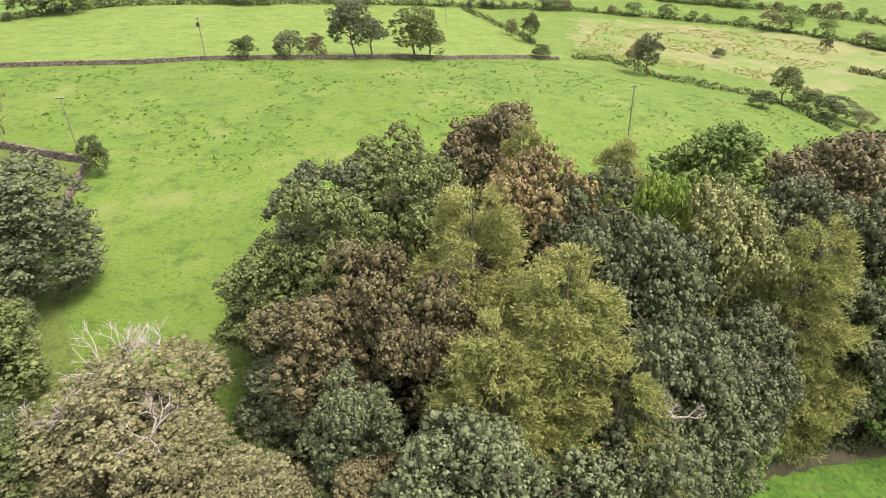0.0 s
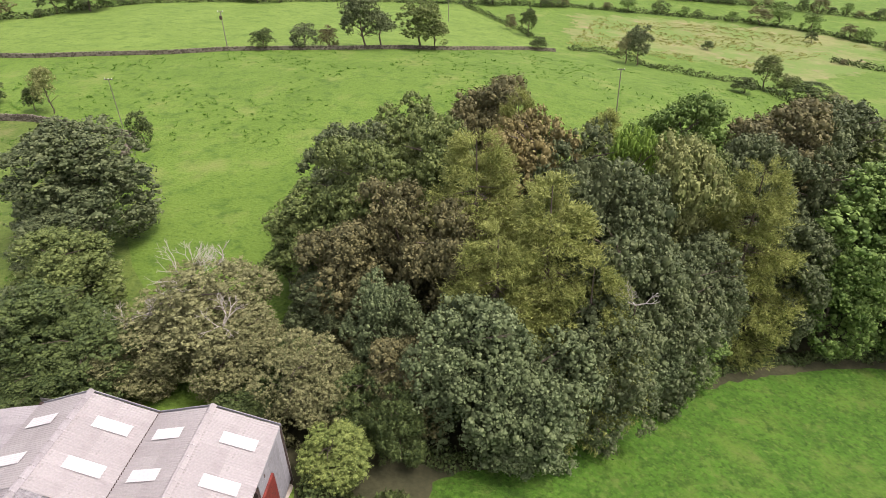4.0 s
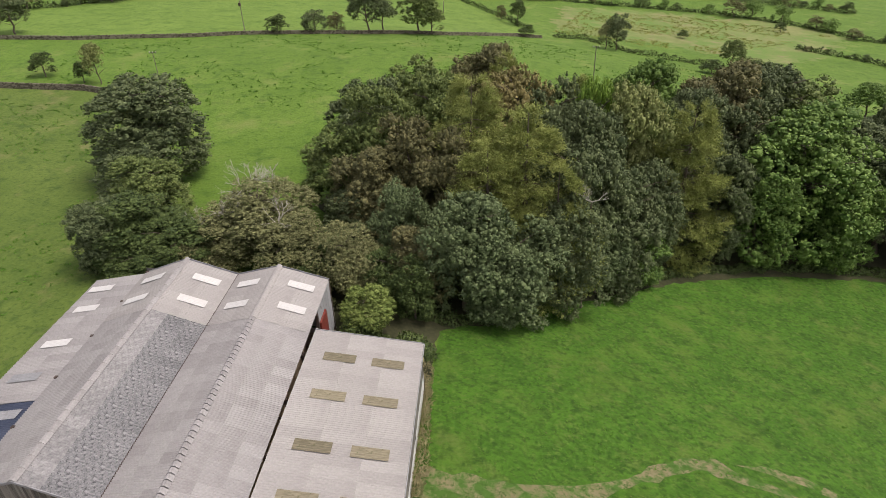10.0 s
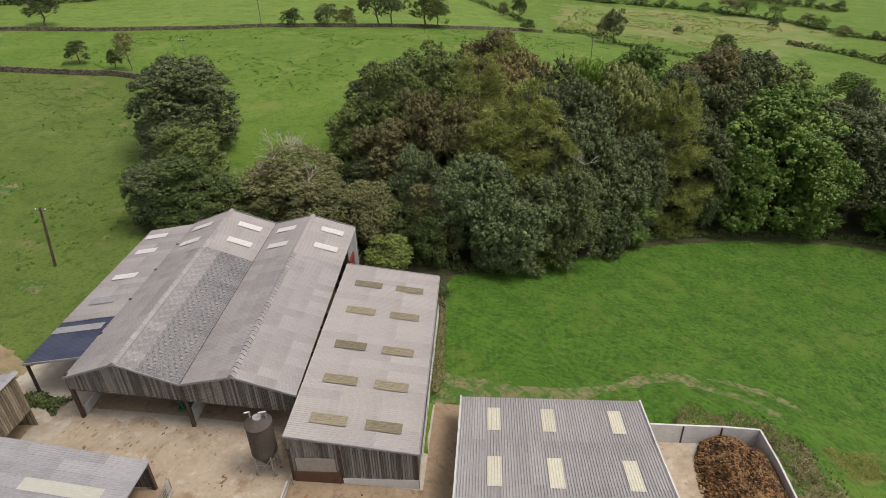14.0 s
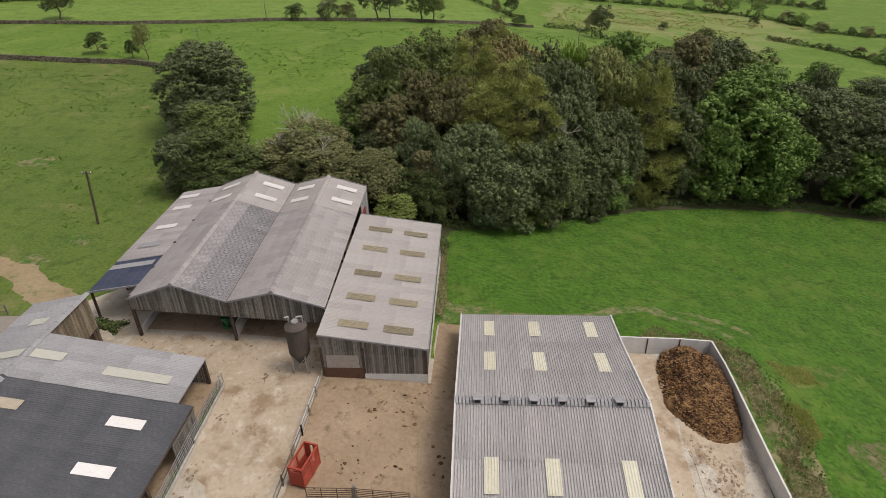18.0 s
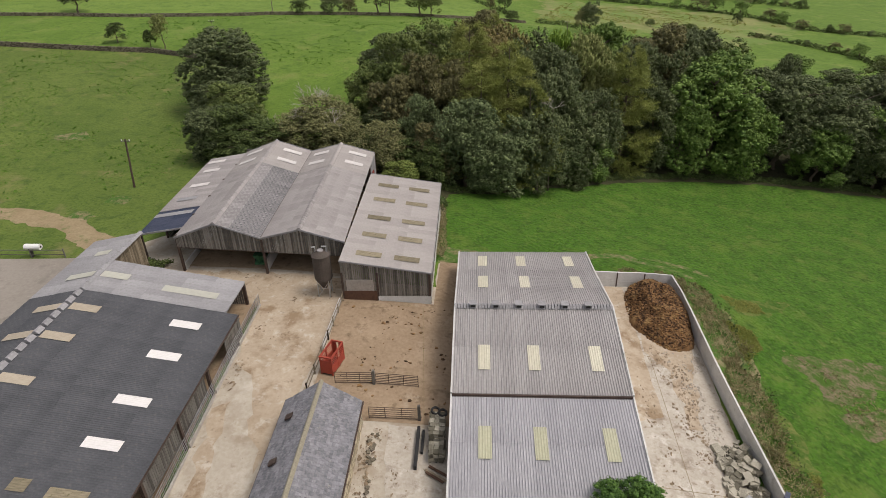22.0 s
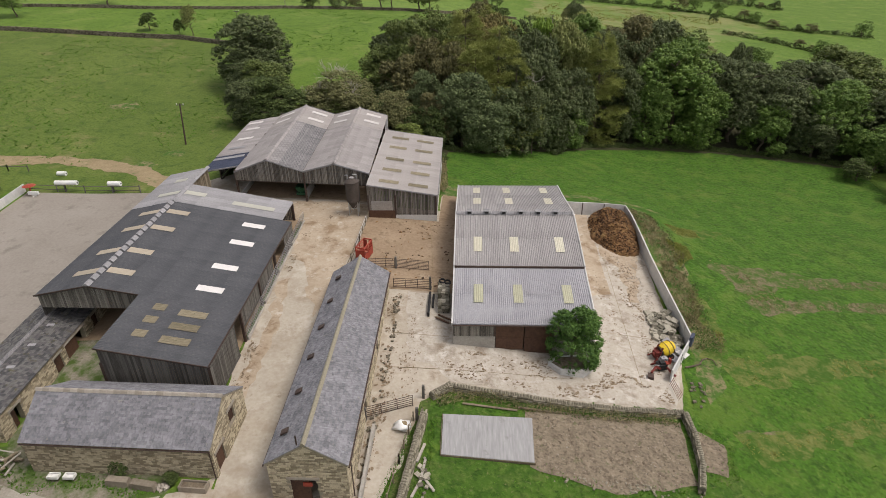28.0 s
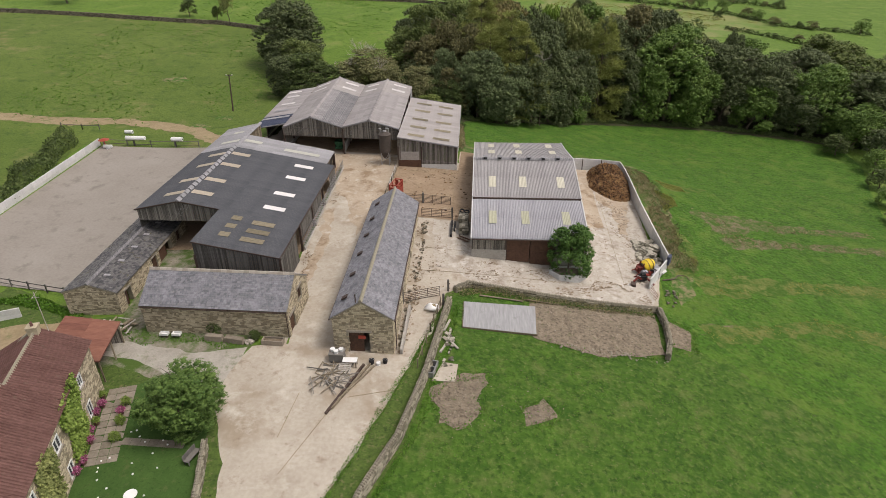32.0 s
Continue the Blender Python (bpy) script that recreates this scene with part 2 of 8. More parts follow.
PALE_SHEET = material("pale_sheet", (0.235, 0.232, 0.24), (0.335, 0.33, 0.34), 0.75, 2, 0.05, fine=4, vary=0.25, spots=(((0.2, 0.192, 0.19), 0.7, 0.6), ((0.4, 0.39, 0.39), 0.25, 0.66)))
NAVY = material("navy_sheet", (0.035, 0.045, 0.075), (0.07, 0.08, 0.12), 0.5, 1.5, 0.05, fine=4, vary=0.2)
LIGHT_WHITE = material("white_rooflight", (0.62, 0.6, 0.58), (0.75, 0.73, 0.72), 0.45, 0.8, 0.05, fine=5, vary=0.1)
LIGHT_DULL = material("dulled_rooflight", (0.5, 0.475, 0.46), (0.62, 0.595, 0.58), 0.55, 0.6, 0.05, fine=5, vary=0.15)
LIGHT_CREAM = material("cream_rooflight", (0.5, 0.475, 0.37), (0.62, 0.595, 0.485), 0.5, 0.6, 0.05, fine=5, vary=0.2)
LIGHT_GREENISH = material("greenish_rooflight", (0.38, 0.375, 0.265), (0.48, 0.475, 0.345), 0.5, 0.6, 0.05, fine=5, vary=0.2)
LIGHT_FADED = material("faded_rooflight", (0.37, 0.365, 0.32), (0.45, 0.445, 0.385), 0.55, 0.7, 0.05, fine=4, vary=0.15)
LIGHT_TAN = material("tan_rooflight", (0.32, 0.275, 0.21), (0.43, 0.375, 0.295), 0.55, 0.6, 0.05, fine=5, vary=0.2)
LIGHT_MOSS = material("mossy_rooflight", (0.135, 0.115, 0.075), (0.265, 0.228, 0.155), 0.6, 0.35, 0.1, fine=3, vary=0.3, stretch=(3, 0.6, 1), spots=(((0.085, 0.085, 0.035), 0.4, 0.6),))
BOARD = material("weathered_board", (0.1, 0.092, 0.08), (0.27, 0.25, 0.22), 0.9, 0.6, 0.4, fine=6, vary=0.5, stretch=(3, 3, 0.4))
BOARD_DARK = material("dark_board", (0.075, 0.07, 0.062), (0.17, 0.16, 0.145), 0.9, 0.6, 0.4, fine=6, vary=0.5, stretch=(3, 3, 0.4))
TIMBER = material("timber", (0.13, 0.105, 0.07), (0.3, 0.25, 0.18), 0.85, 0.5, 0.3, fine=8, vary=0.4, stretch=(2, 2, 0.5))
BROWN_DOOR = material("brown_sheet_door", (0.055, 0.03, 0.021), (0.115, 0.062, 0.04), 0.7, 0.8, 0.1, fine=5, vary=0.3)
STEEL = material("dark_steel", (0.05, 0.035, 0.03), (0.12, 0.085, 0.07), 0.6, 0.5, 0.1, metal=0.3)
GALV = material("galvanised_steel", (0.32, 0.32, 0.32), (0.5, 0.5, 0.5), 0.45, 0.3, 0.05, metal=0.7, vary=0.2)
PANEL = material("concrete_panel", (0.47, 0.47, 0.455), (0.64, 0.63, 0.615), 0.85, 1.0, 0.15, fine=6, vary=0.2, spots=(((0.36, 0.345, 0.31), 0.9, 0.64),))
BLOCKWORK = material("cement_block", (0.3, 0.28, 0.25), (0.42, 0.4, 0.36), 0.9, 0.8, 0.3, fine=5, vary=0.2)
SLATE = material("stone_slate", (0.125, 0.126, 0.139), (0.262, 0.26, 0.278), 0.8, 1.2, 0.3, fine=5, vary=0.24, island=True, spots=(((0.3, 0.285, 0.245), 0.5, 0.66), ((0.085, 0.086, 0.09), 0.3, 0.63), ((0.34, 0.335, 0.335), 0.14, 0.66)))
SLABMAT = material("streaked_slab", (0.235, 0.235, 0.238), (0.375, 0.372, 0.372), 0.7, 0.5, 0.05, fine=3, stretch=(2.2, 0.25, 1), spots=(((0.2, 0.197, 0.19), 1.4, 0.64),))
SILO_STEEL = material("silo_steel", (0.055, 0.045, 0.038), (0.1, 0.082, 0.07), 0.7, 0.8, 0.1)
SLATE_MOSS = material("mossy_slate", (0.06, 0.06, 0.064), (0.15, 0.145, 0.142), 0.85, 0.8, 0.3, fine=4, vary=0.45, island=True, spots=(((0.42, 0.4, 0.36), 0.35, 0.69), ((0.09, 0.085, 0.04), 0.6, 0.62)))
STONE = material("sandstone", (0.225, 0.19, 0.13), (0.5, 0.432, 0.31), 0.9, 1.0, 0.5, fine=6, vary=0.6, island=True, spots=(((0.12, 0.105, 0.08), 0.5, 0.66),))
MORTAR = material("mortar", (0.21, 0.185, 0.14), (0.33, 0.295, 0.23), 0.95, 0.6, 0.4)
DRYSTONE = material("drystone", (0.14, 0.125, 0.09), (0.34, 0.31, 0.24), 0.95, 0.7, 0.5, fine=6, vary=0.6, island=True)
FIELDSTONE = material("field_stone", (0.085, 0.072, 0.052), (0.21, 0.185, 0.14), 0.95, 0.7, 0.5, fine=6, vary=0.6, island=True)
POLE = material("weathered_pole", (0.13, 0.115, 0.095), (0.24, 0.215, 0.18), 0.9, 0.5, 0.3, fine=6, stretch=(3, 3, 0.4))
YARD_DIRT = material("dirt_over_concrete", (0.33, 0.26, 0.185), (0.46, 0.385, 0.295), 0.9, 3.0, 0.2, fine=3, spots=(((0.25, 0.18, 0.115), 2.6, 0.56), ((0.5, 0.45, 0.38), 1.1, 0.6), ((0.17, 0.125, 0.085), 0.6, 0.64)))
RIDGE = material("ridge_stone", (0.27, 0.24, 0.2), (0.4, 0.36, 0.31), 0.9, 0.4, 0.3, vary=0.4)
LEAD = material("lichened_ridge", (0.22, 0.2, 0.145), (0.34, 0.31, 0.235), 0.8, 0.6, 0.2)
TILE = material("red_pantile", (0.105, 0.052, 0.044), (0.17, 0.09, 0.077), 0.8, 1.0, 0.2, fine=4, vary=0.2, island=True, spots=(((0.16, 0.12, 0.09), 0.8, 0.66),))
FLAG = material("worn_flagstone", (0.17, 0.145, 0.11), (0.29, 0.25, 0.2), 0.9, 0.6, 0.3, fine=5, vary=0.3)
RUST_TILE = material("rusty_sheet", (0.14, 0.055, 0.04), (0.24, 0.11, 0.075), 0.7, 0.9, 0.1, fine=4, vary=0.3, stretch=(2, 0.5, 1))
WHITE = material("white_paint", (0.68, 0.68, 0.66), (0.8, 0.8, 0.78), 0.5, 0.8, 0.05)
BLACK = material("black_rubber", (0.015, 0.015, 0.016), (0.035, 0.035, 0.035), 0.7, 0.3, 0.1)
RED = material("red_paint", (0.26, 0.04, 0.028), (0.4, 0.075, 0.045), 0.5, 0.4, 0.1)
DARK_RED = material("faded_red_paint", (0.13, 0.025, 0.02), (0.24, 0.05, 0.036), 0.6, 0.4, 0.1, vary=0.3, spots=(((0.06, 0.035, 0.025), 0.3, 0.6),))
YELLOW = material("yellow_paint", (0.6, 0.42, 0.02), (0.75, 0.55, 0.05), 0.45, 0.4, 0.05)
GREEN = material("green_paint", (0.02, 0.08, 0.04), (0.04, 0.13, 0.06), 0.5, 0.4, 0.05)
STRAW = material("straw", (0.22, 0.15, 0.08), (0.4, 0.29, 0.16), 0.95, 0.5, 0.6, fine=9)
DUNG = material("dung", (0.045, 0.025, 0.014), (0.24, 0.135, 0.06), 0.95, 0.9, 0.9, fine=2.2, vary=0.7, island=True, spots=(((0.3, 0.195, 0.09), 0.9, 0.58), ((0.03, 0.019, 0.013), 0.8, 0.6)))
BARK = material("bark", (0.07, 0.055, 0.04), (0.16, 0.13, 0.1), 0.95, 0.4, 0.6, fine=6)
DEADWOOD = material("bleached_wood", (0.3, 0.27, 0.23), (0.48, 0.45, 0.4), 0.9, 0.4, 0.3, fine=6)
GLASS = material("window_glass", (0.03, 0.035, 0.04), (0.06, 0.07, 0.08), 0.08, 1.0, 0)
PINK = material("petals", (0.26, 0.05, 0.12), (0.45, 0.17, 0.28), 0.7, 0.2, 0.2, vary=0.5, island=True)


def leafmat(name, dark, light, share=0.07, vary=0.34):
    return material(name, dark, light, 0.65, 2.2, 0, fine=1.2, vary=vary, island=True, leaf=share)


LEAF = {
    "sycamore": leafmat("sycamore_leaf", (0.062, 0.091, 0.023), (0.179, 0.221, 0.064)),
    "dark": leafmat("dark_leaf", (0.049, 0.070, 0.027), (0.148, 0.177, 0.075)),
    "brown": leafmat("turning_leaf", (0.111, 0.098, 0.033), (0.289, 0.244, 0.095)),
    "bronze": leafmat("bronze_leaf", (0.070, 0.073, 0.030), (0.194, 0.178, 0.073)),
    "larch": leafmat("larch_needles", (0.124, 0.156, 0.034), (0.348, 0.378, 0.110), 0.3),
    "teal": leafmat("grey_green_leaf", (0.060, 0.087, 0.034), (0.169, 0.212, 0.091)),
    "bright": leafmat("bright_leaf", (0.103, 0.182, 0.023), (0.256, 0.383, 0.062)),
    "pale": leafmat("pale_leaf", (0.110, 0.136, 0.040), (0.299, 0.320, 0.114)),
    "hawthorn": leafmat("hawthorn_leaf", (0.101, 0.109, 0.039), (0.265, 0.265, 0.119)),
    "oak": leafmat("oak_leaf", (0.062, 0.119, 0.022), (0.182, 0.273, 0.062)),
    "hedge": leafmat("hedge_leaf", (0.037, 0.061, 0.017), (0.109, 0.146, 0.041)),
    "weed": leafmat("dry_weed", (0.15, 0.13, 0.06), (0.36, 0.31, 0.17), 0.2),
    "evergreen": leafmat("evergreen_leaf", (0.039, 0.090, 0.020), (0.117, 0.220, 0.044), 0.1),
    "garden": leafmat("garden_leaf", (0.049, 0.101, 0.019), (0.143, 0.223, 0.052)),
    "tuft": leafmat("grass_tuft", (0.062, 0.15, 0.013), (0.105, 0.22, 0.022), 0.3),
    "straw": leafmat("yellowed_grass", (0.16, 0.19, 0.035), (0.3, 0.3, 0.085), 0.3),
    "bush": leafmat("olive_bush_leaf", (0.09, 0.128, 0.026), (0.245, 0.3, 0.08)),
    "ivy": leafmat("ivy_leaf", (0.1, 0.16, 0.024), (0.25, 0.34, 0.075)),
}


# ---- mesh helpers ----
class Mesh:
    """Collects corners and faces."""

    def __init__(self):
        self.v, self.f = [], []

    def add(self, verts, faces):
        k = len(self.v)
        self.v += [tuple(p) for p in verts]
        self.f += [tuple(i + k for i in f) for f in faces]
        return self

    def hexa(self, p):
        """Eight corners: four below, four above."""
        return self.add(p, ((3, 2, 1, 0), (4, 5, 6, 7), (0, 1, 5, 4), (1, 2, 6, 5), (2, 3, 7, 6), (3, 0, 4, 7)))

    def box(self, x0, x1, y0, y1, z0, z1):
        return self.hexa([(x0, y0, z0), (x1, y0, z0), (x1, y1, z0), (x0, y1, z0), (x0, y0, z1), (x1, y0, z1), (x1, y1, z1), (x0, y1, z1)])

    def beam(self, p, q, w, h=None):
        h = h or w
        p, q = Vector(p), Vector(q)
        d = (q - p).normalized()
        up = Vector((0, 0, 1)) if abs(d.z) < 0.95 else Vector((0, 1, 0))
        s = d.cross(up).normalized() * w / 2
        u = s.normalized().cross(d) * h / 2
        return self.hexa([p - s - u, p + s - u, q + s - u, q - s - u, p - s + u, p + s + u, q + s + u, q - s + u])

    def tube(self, p, q, r, r2=None, n=8):
        r2 = r if r2 is None else r2
        p, q = Vector(p), Vector(q)
        d = (q - p).normalized()
        s = d.cross(Vector((0, 0, 1)) if abs(d.z) < 0.9 else Vector((1, 0, 0))).normalized()
        u = d.cross(s)
        ring = [s * math.cos(2 * math.pi * i / n) + u * math.sin(2 * math.pi * i / n) for i in range(n)]
        vs = [p + c * r for c in ring] + [q + c * r2 for c in ring]
        fs = [(i, (i + 1) % n, n + (i + 1) % n, n + i) for i in range(n)] + [tuple(range(n))[::-1], tuple(range(n, 2 * n))]
        return self.add(vs, fs)

    def blob(self, c, rx, ry, rz, rough=0.2, seed=0, n=8, m=5):
        vs, fs = [], []
        for j in range(m + 1):
            a = math.pi * j / m
            for i in range(n):
                b = 2 * math.pi * i / n
                d = Vector((math.sin(a) * math.cos(b), math.sin(a) * math.sin(b), math.cos(a)))
                k = 1 + rough * noise.noise(d * 1.7 + Vector((seed * 3.1, seed * 1.7, seed)))
                vs.append((c[0] + d.x * rx * k, c[1] + d.y * ry * k, c[2] + d.z * rz * k))
        for j in range(m):
            for i in range(n):
                fs.append((j * n + i, (j + 1) * n + i, (j + 1) * n + (i + 1) % n, j * n + (i + 1) % n))
        return self.add(vs, fs)

    def data(self, name, mat, smooth=False):
        me = bpy.data.meshes.new(name)
        me.from_pydata(self.v, [], self.f)
        me.materials.append(mat)
        if smooth:
            me.shade_smooth()
        return me


def part(name, mesh, mat, parent=None, label="", smooth=False, m=None):
    """Links a mesh as one object, under a thing or a part."""
    ob = new(name, mesh.data(name, mat, smooth) if isinstance(mesh, Mesh) else mesh)
    if parent:
        ob.parent = parent
    if m is not None:
        ob.matrix_basis = m
    return tagged(ob, label)


def thing(name, label, category, m=None, group="", kind=""):
    ob = new(name)
    if m is not None:
        ob.matrix_basis = m
    return tagged(ob, label, category, group, kind)


def clip(poly, x0, x1, y0, y1):
    """The part of a polygon inside a rectangle."""
    for axis, lim, sign in ((0, x0, 1), (0, x1, -1), (1, y0, 1), (1, y1, -1)):
        out = []
        for i, p in enumerate(poly):
            q = poly[i - 1]
            a, b = (q[axis] - lim) * sign, (p[axis] - lim) * sign
            if (a < 0) != (b < 0):
                t = a / (a - b)
                out.append((q[0] + (p[0] - q[0]) * t, q[1] + (p[1] - q[1]) * t))
            if b >= 0:
                out.append(p)
        poly = out
        if len(poly) < 3:
            return []
    return poly


def drape(name, poly, mat, lift, label, category, cell=2.0, wobble=0.0, seed=0, parent=None):
    """A sheet of ground laid over the land inside an outline; wobble: an uneven edge."""
    if wobble:
        fine = []
        for i, p in enumerate(poly):
            q = poly[(i + 1) % len(poly)]
            k = max(1, int(math.hypot(q[0] - p[0], q[1] - p[1]) / 0.8))
            for j in range(k):
                x, y = p[0] + (q[0] - p[0]) * j / k, p[1] + (q[1] - p[1]) * j / k
                w = noise.noise_vector(Vector((x * 0.6, y * 0.6, seed))) * wobble + noise.noise_vector(Vector((x * 2, y * 2, seed + 5))) * wobble * 0.4
                fine.append((x + w.x, y + w.y))
        poly = fine
    mesh, seen = Mesh(), {}
    xs, ys = [p[0] for p in poly], [p[1] for p in poly]
    for i in range(math.floor(min(xs) / cell), math.ceil(max(xs) / cell)):
        col = clip(poly, i * cell, (i + 1) * cell, -1e4, 1e4)
        if not col:
            continue
        for j in range(math.floor(min(ys) / cell), math.ceil(max(ys) / cell)):
            c = clip(col, i * cell, (i + 1) * cell, j * cell, (j + 1) * cell)
            if len(c) >= 3:
                face = []
                for x, y in c:
                    key = (round(x, 3), round(y, 3))
                    if key not in seen:
                        seen[key] = len(mesh.v)
                        mesh.v.append((x, y, ground(x, y) + lift))
                    if seen[key] not in face:
                        face.append(seen[key])
                if len(face) >= 3:
                    mesh.f.append(tuple(face))
    ob = part(name, mesh, mat, parent)
    return tagged(ob, label, category, kind="structure") if not parent else tagged(ob, label)


# ---- land ----
def lines(lo, hi, dense_lo, dense_hi, step):
    a, p, s = [], dense_lo, step
    while p > lo:
        s *= 1.25
        p -= s
        a.append(max(p, lo))
    a = a[::-1]
    k = round((dense_hi - dense_lo) / step)
    a += [dense_lo + i * step for i in range(k + 1)]
    p, s = dense_hi, step
    while p < hi:
        s *= 1.25
        p += s
        a.append(min(p, hi))
    return a


gx, gy = lines(-1800, 1800, -110, 110, 2.0), lines(-900, 2200, -110, 190, 2.0)
land = Mesh()
land.v = [(x, y, ground(x, y)) for y in gy for x in gx]
land.f = [(j * len(gx) + i, j * len(gx) + i + 1, (j + 1) * len(gx) + i + 1, (j + 1) * len(gx) + i) for j in range(len(gy) - 1) for i in range(len(gx) - 1)]
tagged(part("ground", land, GRASS, smooth=True), "bright green grazed pasture rolling away to the hedges", "field", kind="structure")
drape("field_west", [(-190, 82), (-150, 82), (-125, 83), (-99, 84), (-84, 85), (-72, 82), (-63, 80), (-61, 74), (-58, 65), (-46, 46), (-32, 30), (-36, 20), (-40, -6), (-76, -3), (-76, -40), (-52, -52), (-60, -110), (-190, -110)], GRASS_W, 0.03, "rough olive green pasture with worn patches", "field", 4.0)
drape("field_north", [(-190, 113.5), (-107, 122.5), (-80, 130.5), (-68, 136), (-40, 143), (-14.6, 155), (6, 175.8), (14.5, 180), (19, 187), (9, 202), (-14, 252), (-18, 262), (-60, 256), (-93, 217), (-125, 202), (-136, 182), (-139, 168), (-190, 150)], GRASS_N, 0.04, "pale yellow-green pasture beyond the stone wall", "field", 4.0)
drape("field_east", [(-8.5, -3), (-8, 22), (0, 25.5), (4, 30), (11, 34.5), (25, 43), (38, 47.5), (52, 49), (72, 46), (81, 41), (80, 28), (73, 12), (67, -4), (66, -30), (90, -110), (-14, -110), (-16, -75), (-8, -45), (18, -42), (22, -2), (0, -2)], GRASS_E, 0.05, "deep green pasture with clover and bare scuffs", "field", 2.0)
drape("moor", [(24, 205), (45, 200), (66, 196), (90, 180), (108, 190), (122, 205), (146, 238), (130, 262), (100, 270), (60, 272), (30, 262)], MOOR, 0.06, "tawny rough grazing with rushes", "moor", 4.0, 7.0, 3)
# Litter sheet, darkened in its colour to stand for shade below the crowns.
drape("woodland_floor", [(-24, 22), (-18.4, 18.5), (-18.3, 9), (-9.2, 9), (-8.2, 13), (-8, 20.5), (0, 24.5), (4, 29), (11, 33.5), (25, 42), (38, 46), (52, 47), (72, 44), (84, 40), (100, 44), (100, 78), (60, 84), (34, 80), (14, 82), (-8, 76), (-24, 66), (-27, 46), (-22, 34)], LITTER_SHADED, 0.08, "leaf-littered ground under the trees, coloured darker for their shade", "soil", 4.0, 0.6, 2)


# ---- building helpers ----
SHEETS = {}


def sheet_mesh(length, mat, width=1.0, waves=5, skew=0.0, deep=0.042, ribbed=False):
    """One corrugated sheet: x across, y up the slope, its foot lifted over the sheet below; skew: how far it leans along the roof; ribbed: square ribs in place of waves."""
    key = (round(length, 2), mat.name, width, waves, round(skew, 4), deep, ribbed)
    if key not in SHEETS:
        mesh = Mesh()
        if ribbed:
            line = [((i + f) / waves, deep * 2 * z - deep) for i in range(waves) for f, z in ((0.0, 0), (0.48, 0), (0.6, 1), (0.88, 1))] + [(1.0, -deep)]
        else:
            line = [(i / (waves * 4), deep * math.sin(math.pi * i / 2)) for i in range(waves * 4 + 1)]
        k = len(line) - 1
        for y, lift in ((0.0, 0.035), (length, 0.0)):
            mesh.v += [(width * x + skew * y, y, lift + z) for x, z in line]
        mesh.f = [(i, i + 1, k + 2 + i, k + 1 + i) for i in range(k)]
        SHEETS[key] = mesh.data("sheet", mat, not ribbed)
    return SHEETS[key]


def roof_plane(parent, foot, along, up, width, length, rows, mat, lights=(), light_mat=None, name="roof", other=None, label="", sheet=1.0, waves=5, deep=0.042, ribbed=False):
    """A sheeted slope. foot: lower corner; along, up: directions, not always square to each other; lights: (place along, from, to up the slope[, material]); other: f(row, col) -> material."""
    u, w = Vector(along).normalized(), Vector(up).normalized()
    v = (w - u * w.dot(u)).normalized()
    skew, rise = w.dot(u) / w.dot(v), w.dot(v)
    n = u.cross(v)
    if n.z < 0:
        n = -n
    foot = Vector(foot)
    base = Mesh()
    a, b, c, d = foot, foot + u * width, foot + u * width + w * length, foot + w * length
    base.hexa([p - n * 0.16 for p in (a, b, c, d)] + [p - n * 0.09 for p in (a, b, c, d)])
    slab = part(name, base, mat, parent, label)
    cols, piece = max(1, round(width / sheet)), length / rows
    wide = width / cols
    frame4 = Matrix(((*u, 0), (*v, 0), (*n, 0), (0, 0, 0, 1))).transposed()
    for r in range(rows):
        for i in range(cols):
            m = other(r, i) if other else mat
            mat4 = frame4.copy()
            mat4.translation = foot + u * (wide * i) + w * (piece * r) + n * 0.004 * (r % 2)
            part("sheet", sheet_mesh((piece + 0.12 * (r < rows - 1)) * rise, m, wide, waves, skew, deep, ribbed), m, slab, m=mat4)
    for s, lo, hi, *own in lights:
        m = own[0] if own else light_mat
        mat4 = frame4.copy()
        mat4.translation = foot + u * (s - 0.5) + w * lo + n * (deep + 0.05)
        part("rooflight", sheet_mesh((hi - lo) * rise, m, 1.0, max(3, round(waves / sheet)), skew, deep * 0.35, ribbed), m, slab, m=mat4)
    return slab


